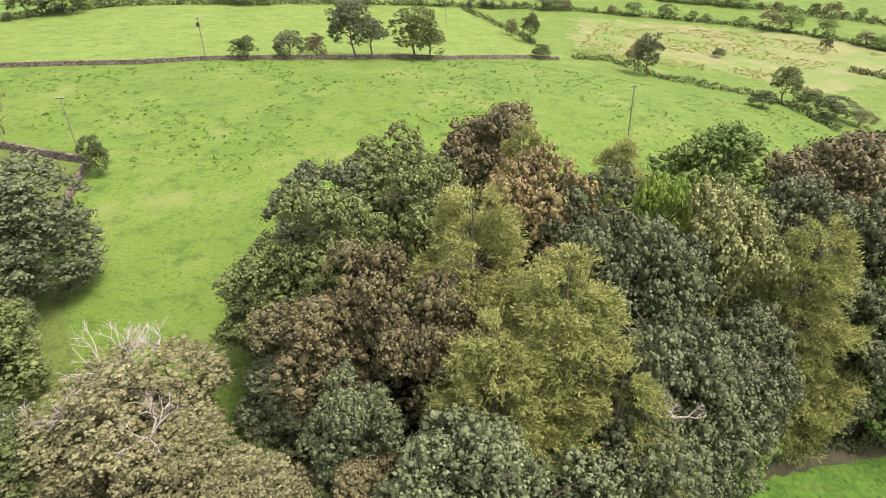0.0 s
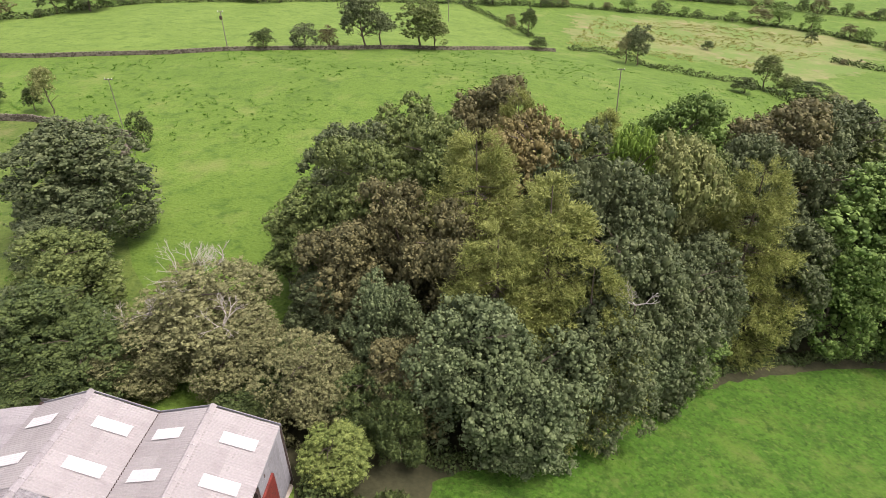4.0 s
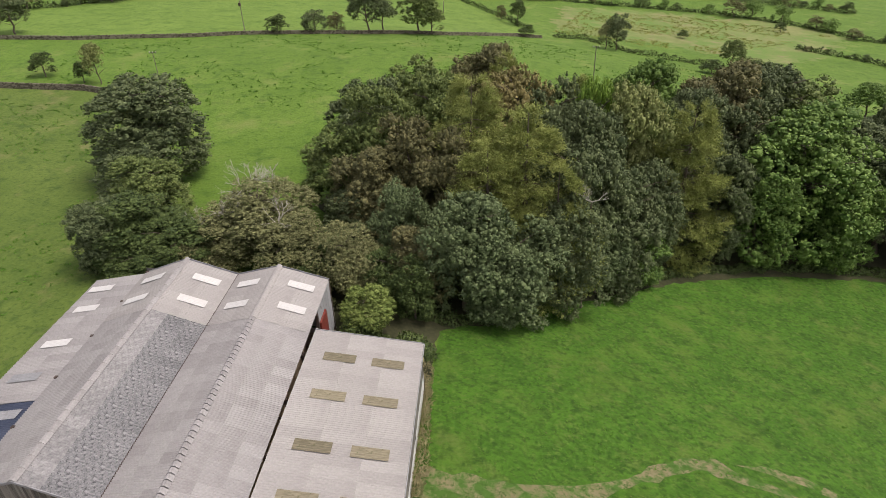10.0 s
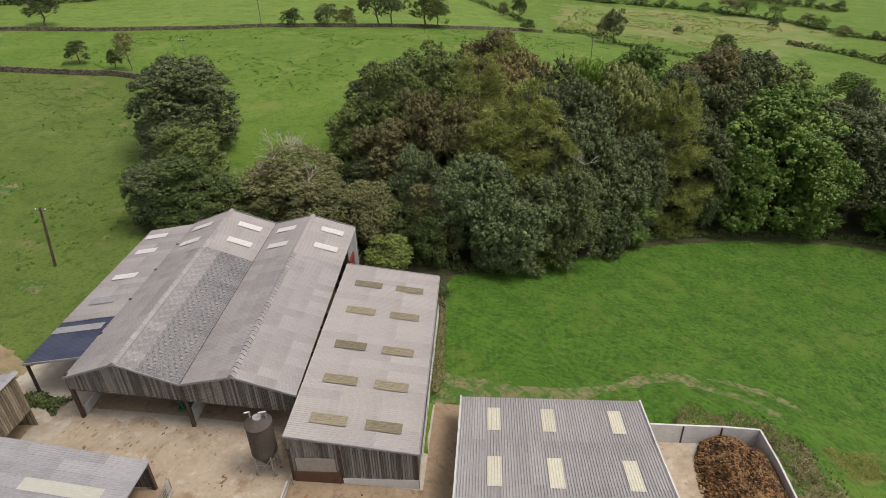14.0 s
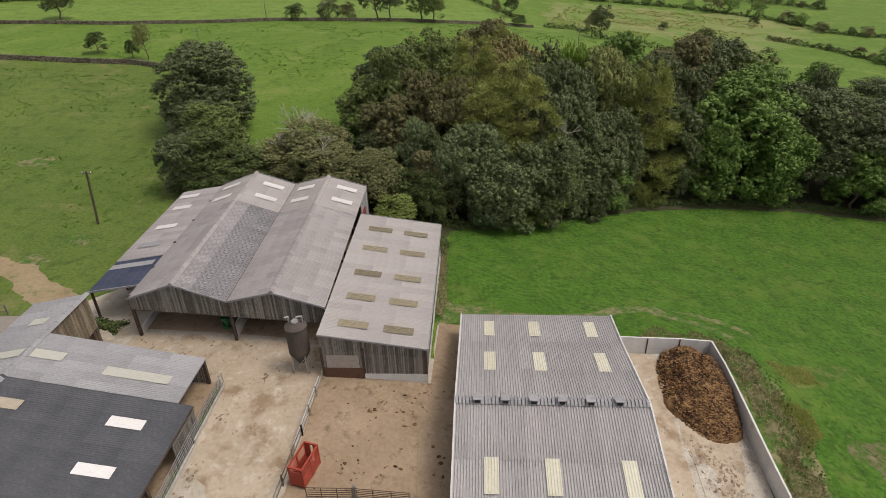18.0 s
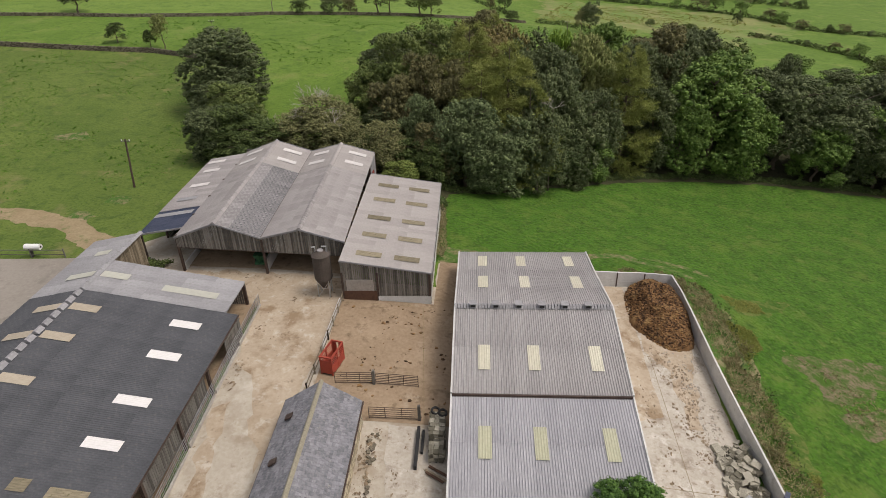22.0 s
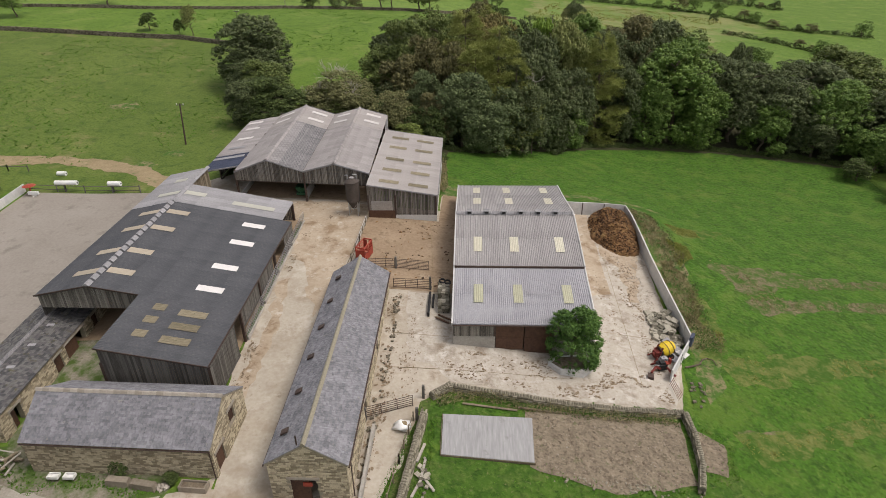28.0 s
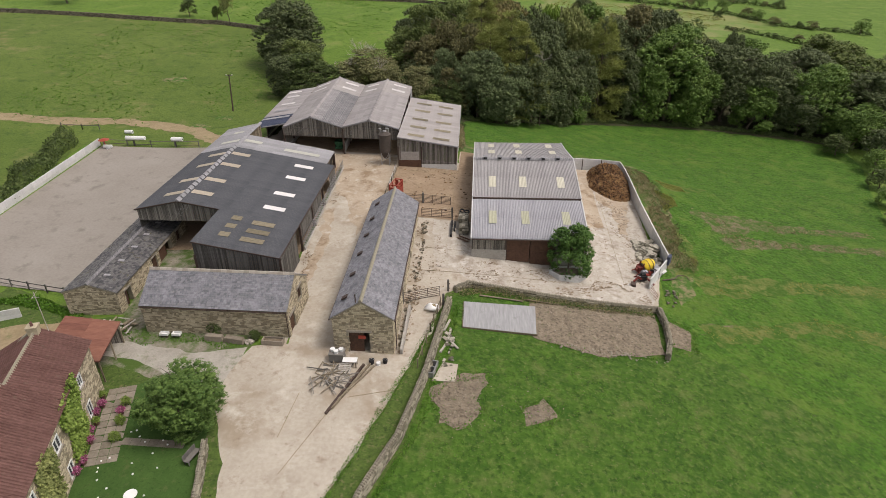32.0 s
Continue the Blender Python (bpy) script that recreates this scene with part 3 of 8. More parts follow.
def boards(parent, p, q, bottom, top, mat, width=0.16, gap=0.03, name="boarding", seed=1, thick=0.03):
    """Upright boards between two plan points; bottom, top: heights as functions of the way along (0 to 1) or numbers."""
    rnd = random.Random(seed)
    p, q = Vector((*p, 0)), Vector((*q, 0))
    d = q - p
    n = Vector((-d.y, d.x, 0)).normalized() * thick
    k = max(1, int(d.length / (width + gap)))
    zb, zt = (bottom(0.5) if callable(bottom) else bottom), min(top(0.02), top(0.98)) if callable(top) else top
    rail = Mesh().beam((p.x + n.x * 3, p.y + n.y * 3, zb + 0.15), (q.x + n.x * 3, q.y + n.y * 3, zb + 0.15), 0.06, 0.12)
    rail.beam((p.x + n.x * 3, p.y + n.y * 3, zt - 0.2), (q.x + n.x * 3, q.y + n.y * 3, zt - 0.2), 0.06, 0.12)
    frame_ob = part(name, rail, mat, parent)
    for i in range(k):
        s0, s1 = (i + 0.5 * gap / width) / k, (i + 1 - 0.5 * gap / width) / k
        a, b = p + d * s0, p + d * s1
        z0 = (bottom(s0) if callable(bottom) else bottom) - rnd.random() * 0.08
        ta, tb = (top(s0), top(s1)) if callable(top) else (top, top)
        o = n * rnd.uniform(0, 0.5)
        part("board" if width < 0.5 else "sheet", Mesh().hexa([(a.x + o.x, a.y + o.y, z0), (b.x + o.x, b.y + o.y, z0), (b.x + n.x + o.x, b.y + n.y + o.y, z0), (a.x + n.x + o.x, a.y + n.y + o.y, z0),
                   (a.x + o.x, a.y + o.y, ta), (b.x + o.x, b.y + o.y, tb), (b.x + n.x + o.x, b.y + n.y + o.y, tb), (a.x + n.x + o.x, a.y + n.y + o.y, ta)]), mat, frame_ob)
    return frame_ob


def wall(parent, p, q, z0, top, mat, thick=0.5, openings=(), name="wall"):
    """A wall between two plan points with openings (from, to, bottom, top) that go through; top: number or function of the way along in metres."""
    p, q = Vector((*p, 0)), Vector((*q, 0))
    d = (q - p).normalized()
    n = Vector((-d.y, d.x, 0)) * thick
    L = (q - p).length
    cuts = sorted({0.0, L, *[o for op in openings for o in op[:2]], *([L / 2] if callable(top) else [])})
    f = top if callable(top) else (lambda s: top)
    mesh = Mesh()

    def block(s0, s1, za0, za1, zb0, zb1):
        a, b = p + d * s0, p + d * s1
        mesh.hexa([(a.x, a.y, za0), (b.x, b.y, zb0), (b.x + n.x, b.y + n.y, zb0), (a.x + n.x, a.y + n.y, za0),
                   (a.x, a.y, za1), (b.x, b.y, zb1), (b.x + n.x, b.y + n.y, zb1), (a.x + n.x, a.y + n.y, za1)])

    for s0, s1 in zip(cuts, cuts[1:]):
        holes = sorted((o[2], o[3]) for o in openings if o[0] <= s0 + 1e-6 and o[1] >= s1 - 1e-6)
        low = z0
        for b0, b1 in holes:
            if b0 > low:
                block(s0, s1, low, b0, low, b0)
            low = b1
        block(s0, s1, low, f(s0 + 1e-4), low, f(s1 - 1e-4))
    return part(name, mesh, mat, parent)


def stonework(parent, p, q, z0, top, openings=(), mat=None, seed=0, course=0.17, long=0.36, proud=0.035):
    """Coursed stones standing proud of a wall face (to the right of the way from p to q)."""
    rnd = random.Random(seed)
    p, q = Vector((*p, 0)), Vector((*q, 0))
    d = (q - p).normalized()
    n = Vector((d.y, -d.x, 0))
    L = (q - p).length
    f = top if callable(top) else (lambda s: top)
    mesh, z = Mesh(), z0
    while z < max(f(0), f(L / 2), f(L)) - 0.1:
        h, s = course * rnd.uniform(0.75, 1.25), -rnd.random() * long
        while s < L:
            w = long * rnd.uniform(0.5, 1.5)
            a, b = max(0, s), min(L, s + w)
            s += w
            mid = (a + b) / 2
            if b - a < 0.08 or z + h > f(mid) + 0.05 or any(o[0] - 0.1 < mid < o[1] + 0.1 and o[2] - h < z + h / 2 < o[3] + h * 0.4 for o in openings):
                continue
            o = proud * rnd.uniform(0.4, 1.2)
            A, B, g = p + d * (a + 0.012), p + d * (b - 0.012), 0.012
            mesh.hexa([(A.x, A.y, z + g), (A.x + n.x * o, A.y + n.y * o, z + g * 2), (B.x + n.x * o, B.y + n.y * o, z + g * 2), (B.x, B.y, z + g),
                       (A.x, A.y, z + h - g), (A.x + n.x * o, A.y + n.y * o, z + h - g * 2), (B.x + n.x * o, B.y + n.y * o, z + h - g * 2), (B.x, B.y, z + h - g)])
        z += h
    return tagged(part("stonework", mesh, mat or STONE, parent), kind="stuff")


def slates(parent, foot, along, up, width, length, mat, size=0.42, course=0.3, seed=0, name="roof_slope", worn=()):
    """A slope of lapped slates over a deck."""
    rnd = random.Random(seed)
    u, v = Vector(along).normalized(), Vector(up).normalized()
    n = u.cross(v)
    if n.z < 0:
        n = -n
    foot = Vector(foot)
    deck = Mesh()
    c4 = (foot, foot + u * width, foot + u * width + v * length, foot + v * length)
    deck.hexa([p - n * 0.16 for p in c4] + [p - n * 0.03 for p in c4])
    slab = part(name, deck, MORTAR, parent)
    mesh, y, k = Mesh(), 0.0, 0
    while y < length - 0.02:
        c = course * (1.15 - 0.35 * y / length)
        s = -rnd.random() * size
        while s < width:
            w = size * rnd.uniform(0.7, 1.3)
            a, b = max(0.0, s) + 0.008, min(width, s + w) - 0.008
            s += w
            if b - a < 0.06:
                continue
            t = min(length, y + c * 1.35)
            l0, l1 = 0.045 + rnd.random() * 0.018, 0.012
            q = [foot + u * a + v * y, foot + u * b + v * (y - rnd.random() * 0.025), foot + u * b + v * t, foot + u * a + v * t]
            mesh.hexa([q[0] - n * 0.01, q[1] - n * 0.01, q[2] - n * 0.02, q[3] - n * 0.02, q[0] + n * l0, q[1] + n * (l0 + rnd.uniform(-0.008, 0.008)), q[2] + n * l1, q[3] + n * l1])
        y += c
        k += 1
    tagged(part("slate_covering", mesh, mat, slab), kind="stuff")
    return slab


def ridge_line(parent, a, b, size, mat, step=0.9, gap=0.02, name="ridge_piece", high=0.14):
    """A row of angled ridge pieces."""
    a, b = Vector(a), Vector(b)
    d = b - a
    k = max(1, round(d.length / step))
    u = d.normalized()
    s = u.cross(Vector((0, 0, 1))).normalized()
    L = d.length / k
    me = Mesh().add([Vector((x, y, z)) for x in (0, L - gap) for y, z in ((-size, -0.08), (-size * 0.3, high), (size * 0.3, high), (size, -0.08))],
                    [(0, 1, 5, 4), (1, 2, 6, 5), (2, 3, 7, 6), (0, 3, 2, 1), (4, 5, 6, 7), (0, 4, 7, 3)]).data(name, mat)
    for i in range(k):
        m = Matrix(((*u, 0), (*s, 0), (*u.cross(s) * (1 if u.cross(s).z > 0 else -1), 0), (0, 0, 0, 1))).transposed()
        m.translation = a + u * (L * i)
        part(name, me, mat, parent, m=m)


def posts(parent, pts, z0, z1, w, mat, name="post"):
    for x, y in pts:
        part(name, Mesh().box(x - w / 2, x + w / 2, y - w / 2, y + w / 2, z0 if not callable(z0) else z0(x, y), z1), mat, parent)


# ---- twin-span barn ----
TB = Matrix.Translation((-17.9, -8.8, 0)) @ Matrix.Rotation(radians(1.6), 4, "Z")
barn = thing("twin_barn", "twin-span open-fronted barn with grey fibre-cement roofs and boarded gables", "barn", TB)
LEN, OLD, LEAN = 26.9, 18.4, -0.12
WX, R1, VX, R2, EX = -19.95, -14.85, -9.6, -5.0, -0.05
WZ, Z1, VZ, Z2, EZ = 6.3, 8.3, 6.8, 8.1, 6.85


def front(x):
    """The front runs askew to the sides."""
    return 0.55 + LEAN * x


def span(xe, ze, xr, zr, main):
    run = Vector((xr - xe, LEAN * (xr - xe), zr - ze))
    L = run.length
    roof_plane(barn, (xe, front(xe) - 0.25, ze), (0, 1, 0), run, OLD + 0.25, L, 3, main, name="roof_slope", other=(lambda r, i: CEMENT_WORN if r == 2 else CEMENT_OLD) if main is CEMENT_OLD else None)
    roof_plane(barn, (xe, front(xe) + OLD, ze + 0.03), (0, 1, 0), run, LEN - OLD, L, 2, CEMENT_TAN,
               [(2.6, L * 0.19, L * 0.69), (6.2, L * 0.19, L * 0.69)], LIGHT_DULL, name="roof_slope")


span(WX, WZ, R1, Z1, CEMENT)
span(VX - 0.05, VZ, R1, Z1, CEMENT_OLD)
span(VX + 0.05, VZ, R2, Z2, CEMENT)
span(EX, EZ, R2, Z2, CEMENT)
ridge_line(barn, (R1, front(R1) - 0.3, Z1 + 0.08), (R1, front(R1) + LEN + 0.2, Z1 + 0.08), 0.3, CEMENT, 1.0)
ridge_line(barn, (R2, front(R2) + OLD, Z2 + 0.08), (R2, front(R2) + LEN + 0.2, Z2 + 0.08), 0.3, CEMENT_TAN, 1.0)
ridge_line(barn, (R2, front(R2) - 0.3, Z2 + 0.08), (R2, front(R2) + OLD, Z2 + 0.08), 0.32, CEMENT, 0.5, 0.1, "ridge_vent", 0.18)
part("valley_gutter", Mesh().box(VX - 0.2, VX + 0.2, front(VX) - 0.25, front(VX) + LEN + 0.2, VZ - 0.1, VZ - 0.01), STEEL, barn)
k1, k2 = (R1 - WX) / (VX - WX), (R2 - VX) / (EX - VX)
boards(barn, (WX, front(WX) - 0.12), (VX, front(VX) - 0.12), 5.05, lambda s: WZ + (Z1 - WZ - 0.1) * s / k1 if s < k1 else Z1 - 0.1 - (Z1 - VZ) * (s - k1) / (1 - k1), BOARD, seed=4)
boards(barn, (VX, front(VX) - 0.12), (EX, front(EX) - 0.12), 5.0, lambda s: VZ - 0.1 + (Z2 - VZ) * s / k2 if s < k2 else Z2 - 0.1 - (Z2 - EZ) * (s - k2) / (1 - k2), BOARD, seed=5)
for a, b in (((WX, WZ), (R1, Z1)), ((R1, Z1), (VX, VZ)), ((VX, VZ), (R2, Z2)), ((R2, Z2), (EX, EZ))):
    for far in (-0.3, LEN + 0.2):
        part("bargeboard", Mesh().beam((a[0], front(a[0]) + far, a[1] - 0.02), (b[0], front(b[0]) + far, b[1] - 0.02), 0.05, 0.2), PALE_SHEET, barn)
part("front_beam", Mesh().beam((WX, front(WX) + 0.05, 5.0), (EX, front(EX) + 0.05, 5.0), 0.2, 0.25), STEEL, barn)
for y in (0.0, 5.4, 10.8, 16.2, 21.6, LEN):
    posts(barn, [(WX + 0.15, front(WX) + y), (VX, front(VX) + y), (EX - 0.1, front(EX) + y)], -0.5, 6.5, 0.26, STEEL)
wall(barn, (WX, front(WX) + LEN), (EX, front(EX) + LEN), -0.6, 4.0, BLOCKWORK, 0.2, name="back_wall")
boards(barn, (WX, front(WX) + LEN + 0.25), (VX, front(VX) + LEN + 0.25), 3.9, 6.8, BOARD_DARK, seed=6)
boards(barn, (VX, front(VX) + LEN + 0.25), (EX, front(EX) + LEN + 0.25), 3.9, 6.8, BOARD_DARK, seed=7)
wall(barn, (VX, front(VX) + 0.4), (VX, front(VX) + 8.0), 0.3, 3.6, PANEL, 0.16, name="dividing_wall")
wall(barn, (WX + 0.3, front(WX) + 0.4), (WX + 0.3, front(WX) + 12.0), 0.3, 2.6, PANEL, 0.16, name="side_wall")
wall(barn, (EX - 0.1, front(EX) + 0.3), (EX - 0.1, front(EX) + 21.8), 0.3, 5.1, BLOCKWORK, 0.16, name="side_wall")
boards(barn, (EX, front(EX) + 21.9), (EX, front(EX) + LEN), 1.4, 6.75, PALE_SHEET, 0.9, 0.01, name="side_cladding", seed=8)
part("red_door_frame", Mesh().box(EX, EX + 0.18, front(EX) + 21.8, front(EX) + 24.0, 0.0, 5.4), DARK_RED, barn, "dull red sliding door")
for y in (2, 9, 16, 23):
    part("truss", Mesh().beam((WX + 0.2, front(WX) + y, 5.9), (VX, front(VX) + y, 6.3), 0.14, 0.3), STEEL, barn)
    part("truss", Mesh().beam((VX, front(VX) + y, 6.3), (EX, front(EX) + y, 6.3), 0.14, 0.3), STEEL, barn)
# lower roof on the west side
OX, OY = -25.7, 5.6
run = Vector((5.65, -0.15, 0.95))
OL = run.length
roof_plane(barn, (OX, OY + 5.9, 5.25), (0, 1, 0), run, 18.6, OL, 2, CEMENT, [(3.0, 1.2, 4.0, PALE_SHEET), (7.5, 1.2, 3.9), (12.9, 1.0, 3.5), (16.5, 0.4, 3.1)], LIGHT_DULL, name="outshot_roof")
roof_plane(barn, (OX, OY, 5.2), (0, 1, 0), run, 5.9, OL, 2, NAVY, [(4.5, 0.1, OL - 0.5)], PALE_SHEET, name="outshot_roof", label="navy sheets with one pale sheet")
part("eaves_trim", Mesh().beam((OX, OY - 0.05, 5.18), (OX + 5.65, OY - 0.2, 6.13), 0.08, 0.2), PALE_SHEET, barn)
for y in (OY + 0.2, 11.5, 17.5, 23.5, OY + 24.4):
    posts(barn, [(OX + 0.2, y)], -0.5, 5.1, 0.2, STEEL)
boards(barn, (OX + 0.05, OY + 24.4), (OX + 0.05, 11.5), 1.9, 5.1, BOARD_DARK, seed=9)
wall(barn, (OX + 0.2, OY + 24.4), (OX + 0.2, 11.5), -0.5, 1.9, BLOCKWORK, 0.2, name="side_wall")

# ---- lean-to cattle shed ----
TC = Matrix.Translation((-8.45, -12.1, 0)) @ Matrix.Rotation(radians(0.6), 4, "Z")
shed = thing("lean_to_shed", "lean-to cattle shed with grey roof, mossy rooflights and slatted front", "shed", TC)
run = Vector((-9.5, 0, 1.5))
lights = [(y, s, s + 2.7) for y in (2.0, 6.25, 10.5, 15.5, 19.9) for s in (1.4, 5.45)]
roof_plane(shed, (0.15, -0.3, 5.35), (0, 1, 0), run, 23.2, run.length, 3, CEMENT_TAN, lights, LIGHT_MOSS, name="roof")
for a, b in (((0.15, -0.35, 5.33), (-9.35, -0.35, 6.83)), ((0.15, 22.95, 5.33), (-9.35, 22.95, 6.83)), ((0.2, -0.3, 5.28), (0.2, 22.9, 5.28))):
    part("bargeboard", Mesh().beam(a, b, 0.05, 0.18), PALE_SHEET, shed)
boards(shed, (-9.4, 0), (-5.6, 0), 3.0, lambda s: 6.7 - 0.6 * s, BOARD, seed=11)
boards(shed, (-5.6, 0), (0, 0), 2.3, lambda s: 6.1 - 0.85 * s, BOARD, seed=12)
part("gate_panel", Mesh().box(-9.2, -5.7, -0.1, -0.04, 0.8, 3.0).box(-9.2, -5.7, -0.14, -0.1, 1.7, 1.8), BROWN_DOOR, shed, "rusty brown sheeted gate")
part("mesh_panel", Mesh().box(-8.9, -6.0, -0.06, -0.03, 3.0, 4.4), GALV, shed, "pale wind-break mesh")
wall(shed, (-5.6, -0.02), (0, -0.02), 0.3, 2.3, PANEL, 0.15, name="plinth")
boards(shed, (0, 0), (0, 22.6), 2.3, 5.25, BOARD, seed=13)
wall(shed, (0, 0), (0, 22.6), -2.2, 2.3, PANEL, 0.15, name="side_wall")
wall(shed, (-9.4, 22.6), (0, 22.6), -2.0, 2.3, PANEL, 0.15, name="back_wall")
boards(shed, (0, 22.7), (-9.4, 22.7), 2.3, lambda s: 5.3 + 1.4 * s, BOARD, seed=14)
posts(shed, [(-9.3, 0.1), (-5.6, 0.1), (-0.1, 0.1), (-0.1, 7.5), (-0.1, 15), (-0.1, 22.5)], -2.0, 5.2, 0.22, STEEL)

# ---- sheeted shed with the blue-grey lean-to ----
hay = thing("sheeted_shed", "grey corrugated shed with cream rooflights and blue-grey lean-to", "shed")
X0, X1 = -5.6, 8.75
cols = (2.62, 6.8, 12.0)
for y0, z0, y1, z1, rows, mat, lts in ((-4.55, 3.4, -9.85, 4.16, 1, STEEL_GREY, [(c, 1.5, 4.2) for c in cols]),
                                       (-9.8, 4.21, -19.0, 5.95, 2, STEEL_GREY, [(c, 2.0, 5.0) for c in cols]),
                                       (-28.65, 4.1, -19.0, 5.95, 2, STEEL_GREY, [(c, 2.4, 5.1) for c in cols]),
                                       (-37.2, 2.4, -28.5, 3.95, 2, STEEL_BLUE, [(c, 3.05, 5.85, LIGHT_GREENISH) for c in cols])):
    run = Vector((0, y1 - y0, z1 - z0))
    roof_plane(hay, (X0, y0, z0), (1, 0, 0), run, X1 - X0, run.length, rows, mat, lts, LIGHT_CREAM, name="roof_slope", sheet=1.0, waves=5, deep=0.03, ribbed=True)
ridge_line(hay, (X0 - 0.05, -19.0, 6.06), (X1 + 0.05, -19.0, 6.06), 0.42, PALE_SHEET, 0.28, 0.07, "ridge_piece", 0.1)
for i in range(6):
    x = X0 + 1.62 + i * 2.1
    part("ridge_vent", Mesh().box(x - 0.28, x + 0.28, -19.35, -18.75, 6.0, 6.34).box(x - 0.34, x + 0.34, -19.42, -18.68, 6.34, 6.4), PALE_SHEET, hay)
    part("vent_mouth", Mesh().box(x - 0.2, x + 0.2, -19.42, -19.35, 6.08, 6.28), BLACK, hay)
part("step_flashing", Mesh().box(X0, X1, -28.75, -28.55, 3.86, 4.12), STEEL, hay)
for x in (X0 - 0.06, X1 + 0.06):
    for a, b in (((x, -4.5, 3.42), (x, -9.8, 4.2)), ((x, -9.8, 4.2), (x, -19.0, 5.97)), ((x, -19.0, 5.97), (x, -28.6, 4.12)), ((x, -28.6, 3.96), (x, -37.2, 2.42))):
        part("verge_trim", Mesh().beam(a, b, 0.13, 0.22), PANEL, hay)
part("gutter", Mesh().tube((X0, -37.3, 2.32), (X1, -37.3, 2.32), 0.07), STEEL, hay)
for x, flip in ((X0, 0), (X1, 1)):
    a, b = ((x, -37.0), (x, -4.9)) if flip else ((x, -4.9), (x, -37.0))

    def eaves(s, flip=flip):
        y = (-37.0 + 32.1 * s) if flip else (-4.9 - 32.1 * s)
        return (2.3 + (y + 37.2) * 0.18 if y < -28.6 else 4.0 + (y + 28.6) * 0.19 if y < -19 else 5.85 - (y + 19) * 0.19 if y < -9.3 else 4.0 - (y + 9.3) * 0.14)
    boards(hay, a, b, 0.6, eaves, STEEL_GREY, 0.98, 0.005, name="side_cladding", seed=15)
    wall(hay, a, b, -4.2, 0.7, PANEL, 0.18, name="side_plinth")
boards(hay, (X1, -4.85), (X0, -4.85), 0.6, 3.3, STEEL_GREY, 0.9, 0.005, name="back_cladding", seed=16)
wall(hay, (X1, -4.95), (X0, -4.95), -3.5, 0.7, PANEL, 0.18, name="back_plinth")
boards(hay, (X0, -37.0), (-1.3, -37.0), 0.75, 2.35, BOARD, 0.2, 0.02, name="front_cladding", seed=17)
wall(hay, (X0, -37.05), (-1.3, -37.05), -2.2, 0.75, BLOCKWORK, 0.2, name="front_plinth")
boards(hay, (4.6, -37.0), (X1, -37.0), 0.3, 2.35, BOARD, 0.2, 0.02, name="front_cladding", seed=18)
wall(hay, (4.6, -37.05), (X1, -37.05), -3.2, 0.3, BLOCKWORK, 0.2, name="front_plinth")
for x0 in (-1.25, 1.7):
    part("sliding_door", Mesh().box(x0, x0 + 2.85, -36.9, -36.82, ground(x0, -37) - 0.1, 2.3).box(x0 + 0.1, x0 + 2.75, -36.95, -36.9, 0.5, 0.62), BROWN_DOOR, hay, "rust brown sheeted door")
posts(hay, [(x, y) for x in (-1.3, 4.6) for y in (-36.9,)], -3, 2.4, 0.2, STEEL)

# ---- dark-roofed cattle building ----
DX, DZ, RX, WEST, INNER, SOUTH, NORTH = -41.3, 7.2, -26.6, -46.9, -36.3, -46.6, -7.2
kil = (DZ - 4.4) / (RX - DX)
cattle = thing("cattle_building", "long cattle building with near-black sheeted roof and pale north bays", "barn")
left = Vector((DX - WEST, 0, 1.2))
roof_plane(cattle, (WEST, -38.3, 6.0), (0, 1, 0), left, 19.6, left.length, 2, DARK_SHEET, [(y, left.length - 3.1, left.length - 0.4) for y in (3.0, 7.4, 12.8, 16.9)], LIGHT_TAN, name="roof_slope", deep=0.022)
roof_plane(cattle, (WEST, -18.7, 6.02), (0, 1, 0), left, -18.7 * -1 + NORTH, left.length, 2, PALE_SHEET, [(2.9, left.length - 3.4, left.length - 0.4), (7.6, 2.6, 4.3)], LIGHT_FADED, name="roof_slope", deep=0.022)
right = Vector((-(RX - DX), 0, DZ - 4.4))
LR = right.length
roof_plane(cattle, (RX, -38.3, 4.4), (0, 1, 0), right, 19.6, LR, 5, DARK_SHEET, [(y, 2.55, 5.25, LIGHT_WHITE) for y in (2.7, 7.05, 12.5, 16.9)] + [(y, LR - 3.1, LR - 0.5) for y in (3.2, 7.4, 12.8, 17.0)], LIGHT_TAN, name="roof_slope", deep=0.022)
ext = right * ((RX - INNER) / (RX - DX))
roof_plane(cattle, (RX, SOUTH, 4.4), (0, 1, 0), right, -38.3 - SOUTH, ext.length, 4, DARK_SHEET, [(y, 2.55, 5.2) for y in (2.5, 4.55, 6.6)] + [(y, 6.55, 7.75) for y in (2.8, 4.9, 6.9)], LIGHT_MOSS, name="roof_slope", deep=0.022)
PALE_EAVE = RX - 1.15
roof_plane(cattle, (PALE_EAVE, -18.7, 4.43 + 1.15 * kil), (0, 1, 0), right, 5.5, LR - 1.17, 5, PALE_SHEET, [(2.9, LR - 4.3, LR - 1.6), (2.2, 1.6, 7.0)], LIGHT_FADED, name="roof_slope", deep=0.022)
ridge_line(cattle, (DX, -38.4, DZ + 0.1), (DX, -18.7, DZ + 0.1), 0.36, PALE_SHEET, 1.15, 0.3, "ridge_vent", 0.2)
ridge_line(cattle, (DX, -18.7, DZ + 0.08), (DX, NORTH + 0.1, DZ + 0.08), 0.3, PALE_SHEET, 1.2)
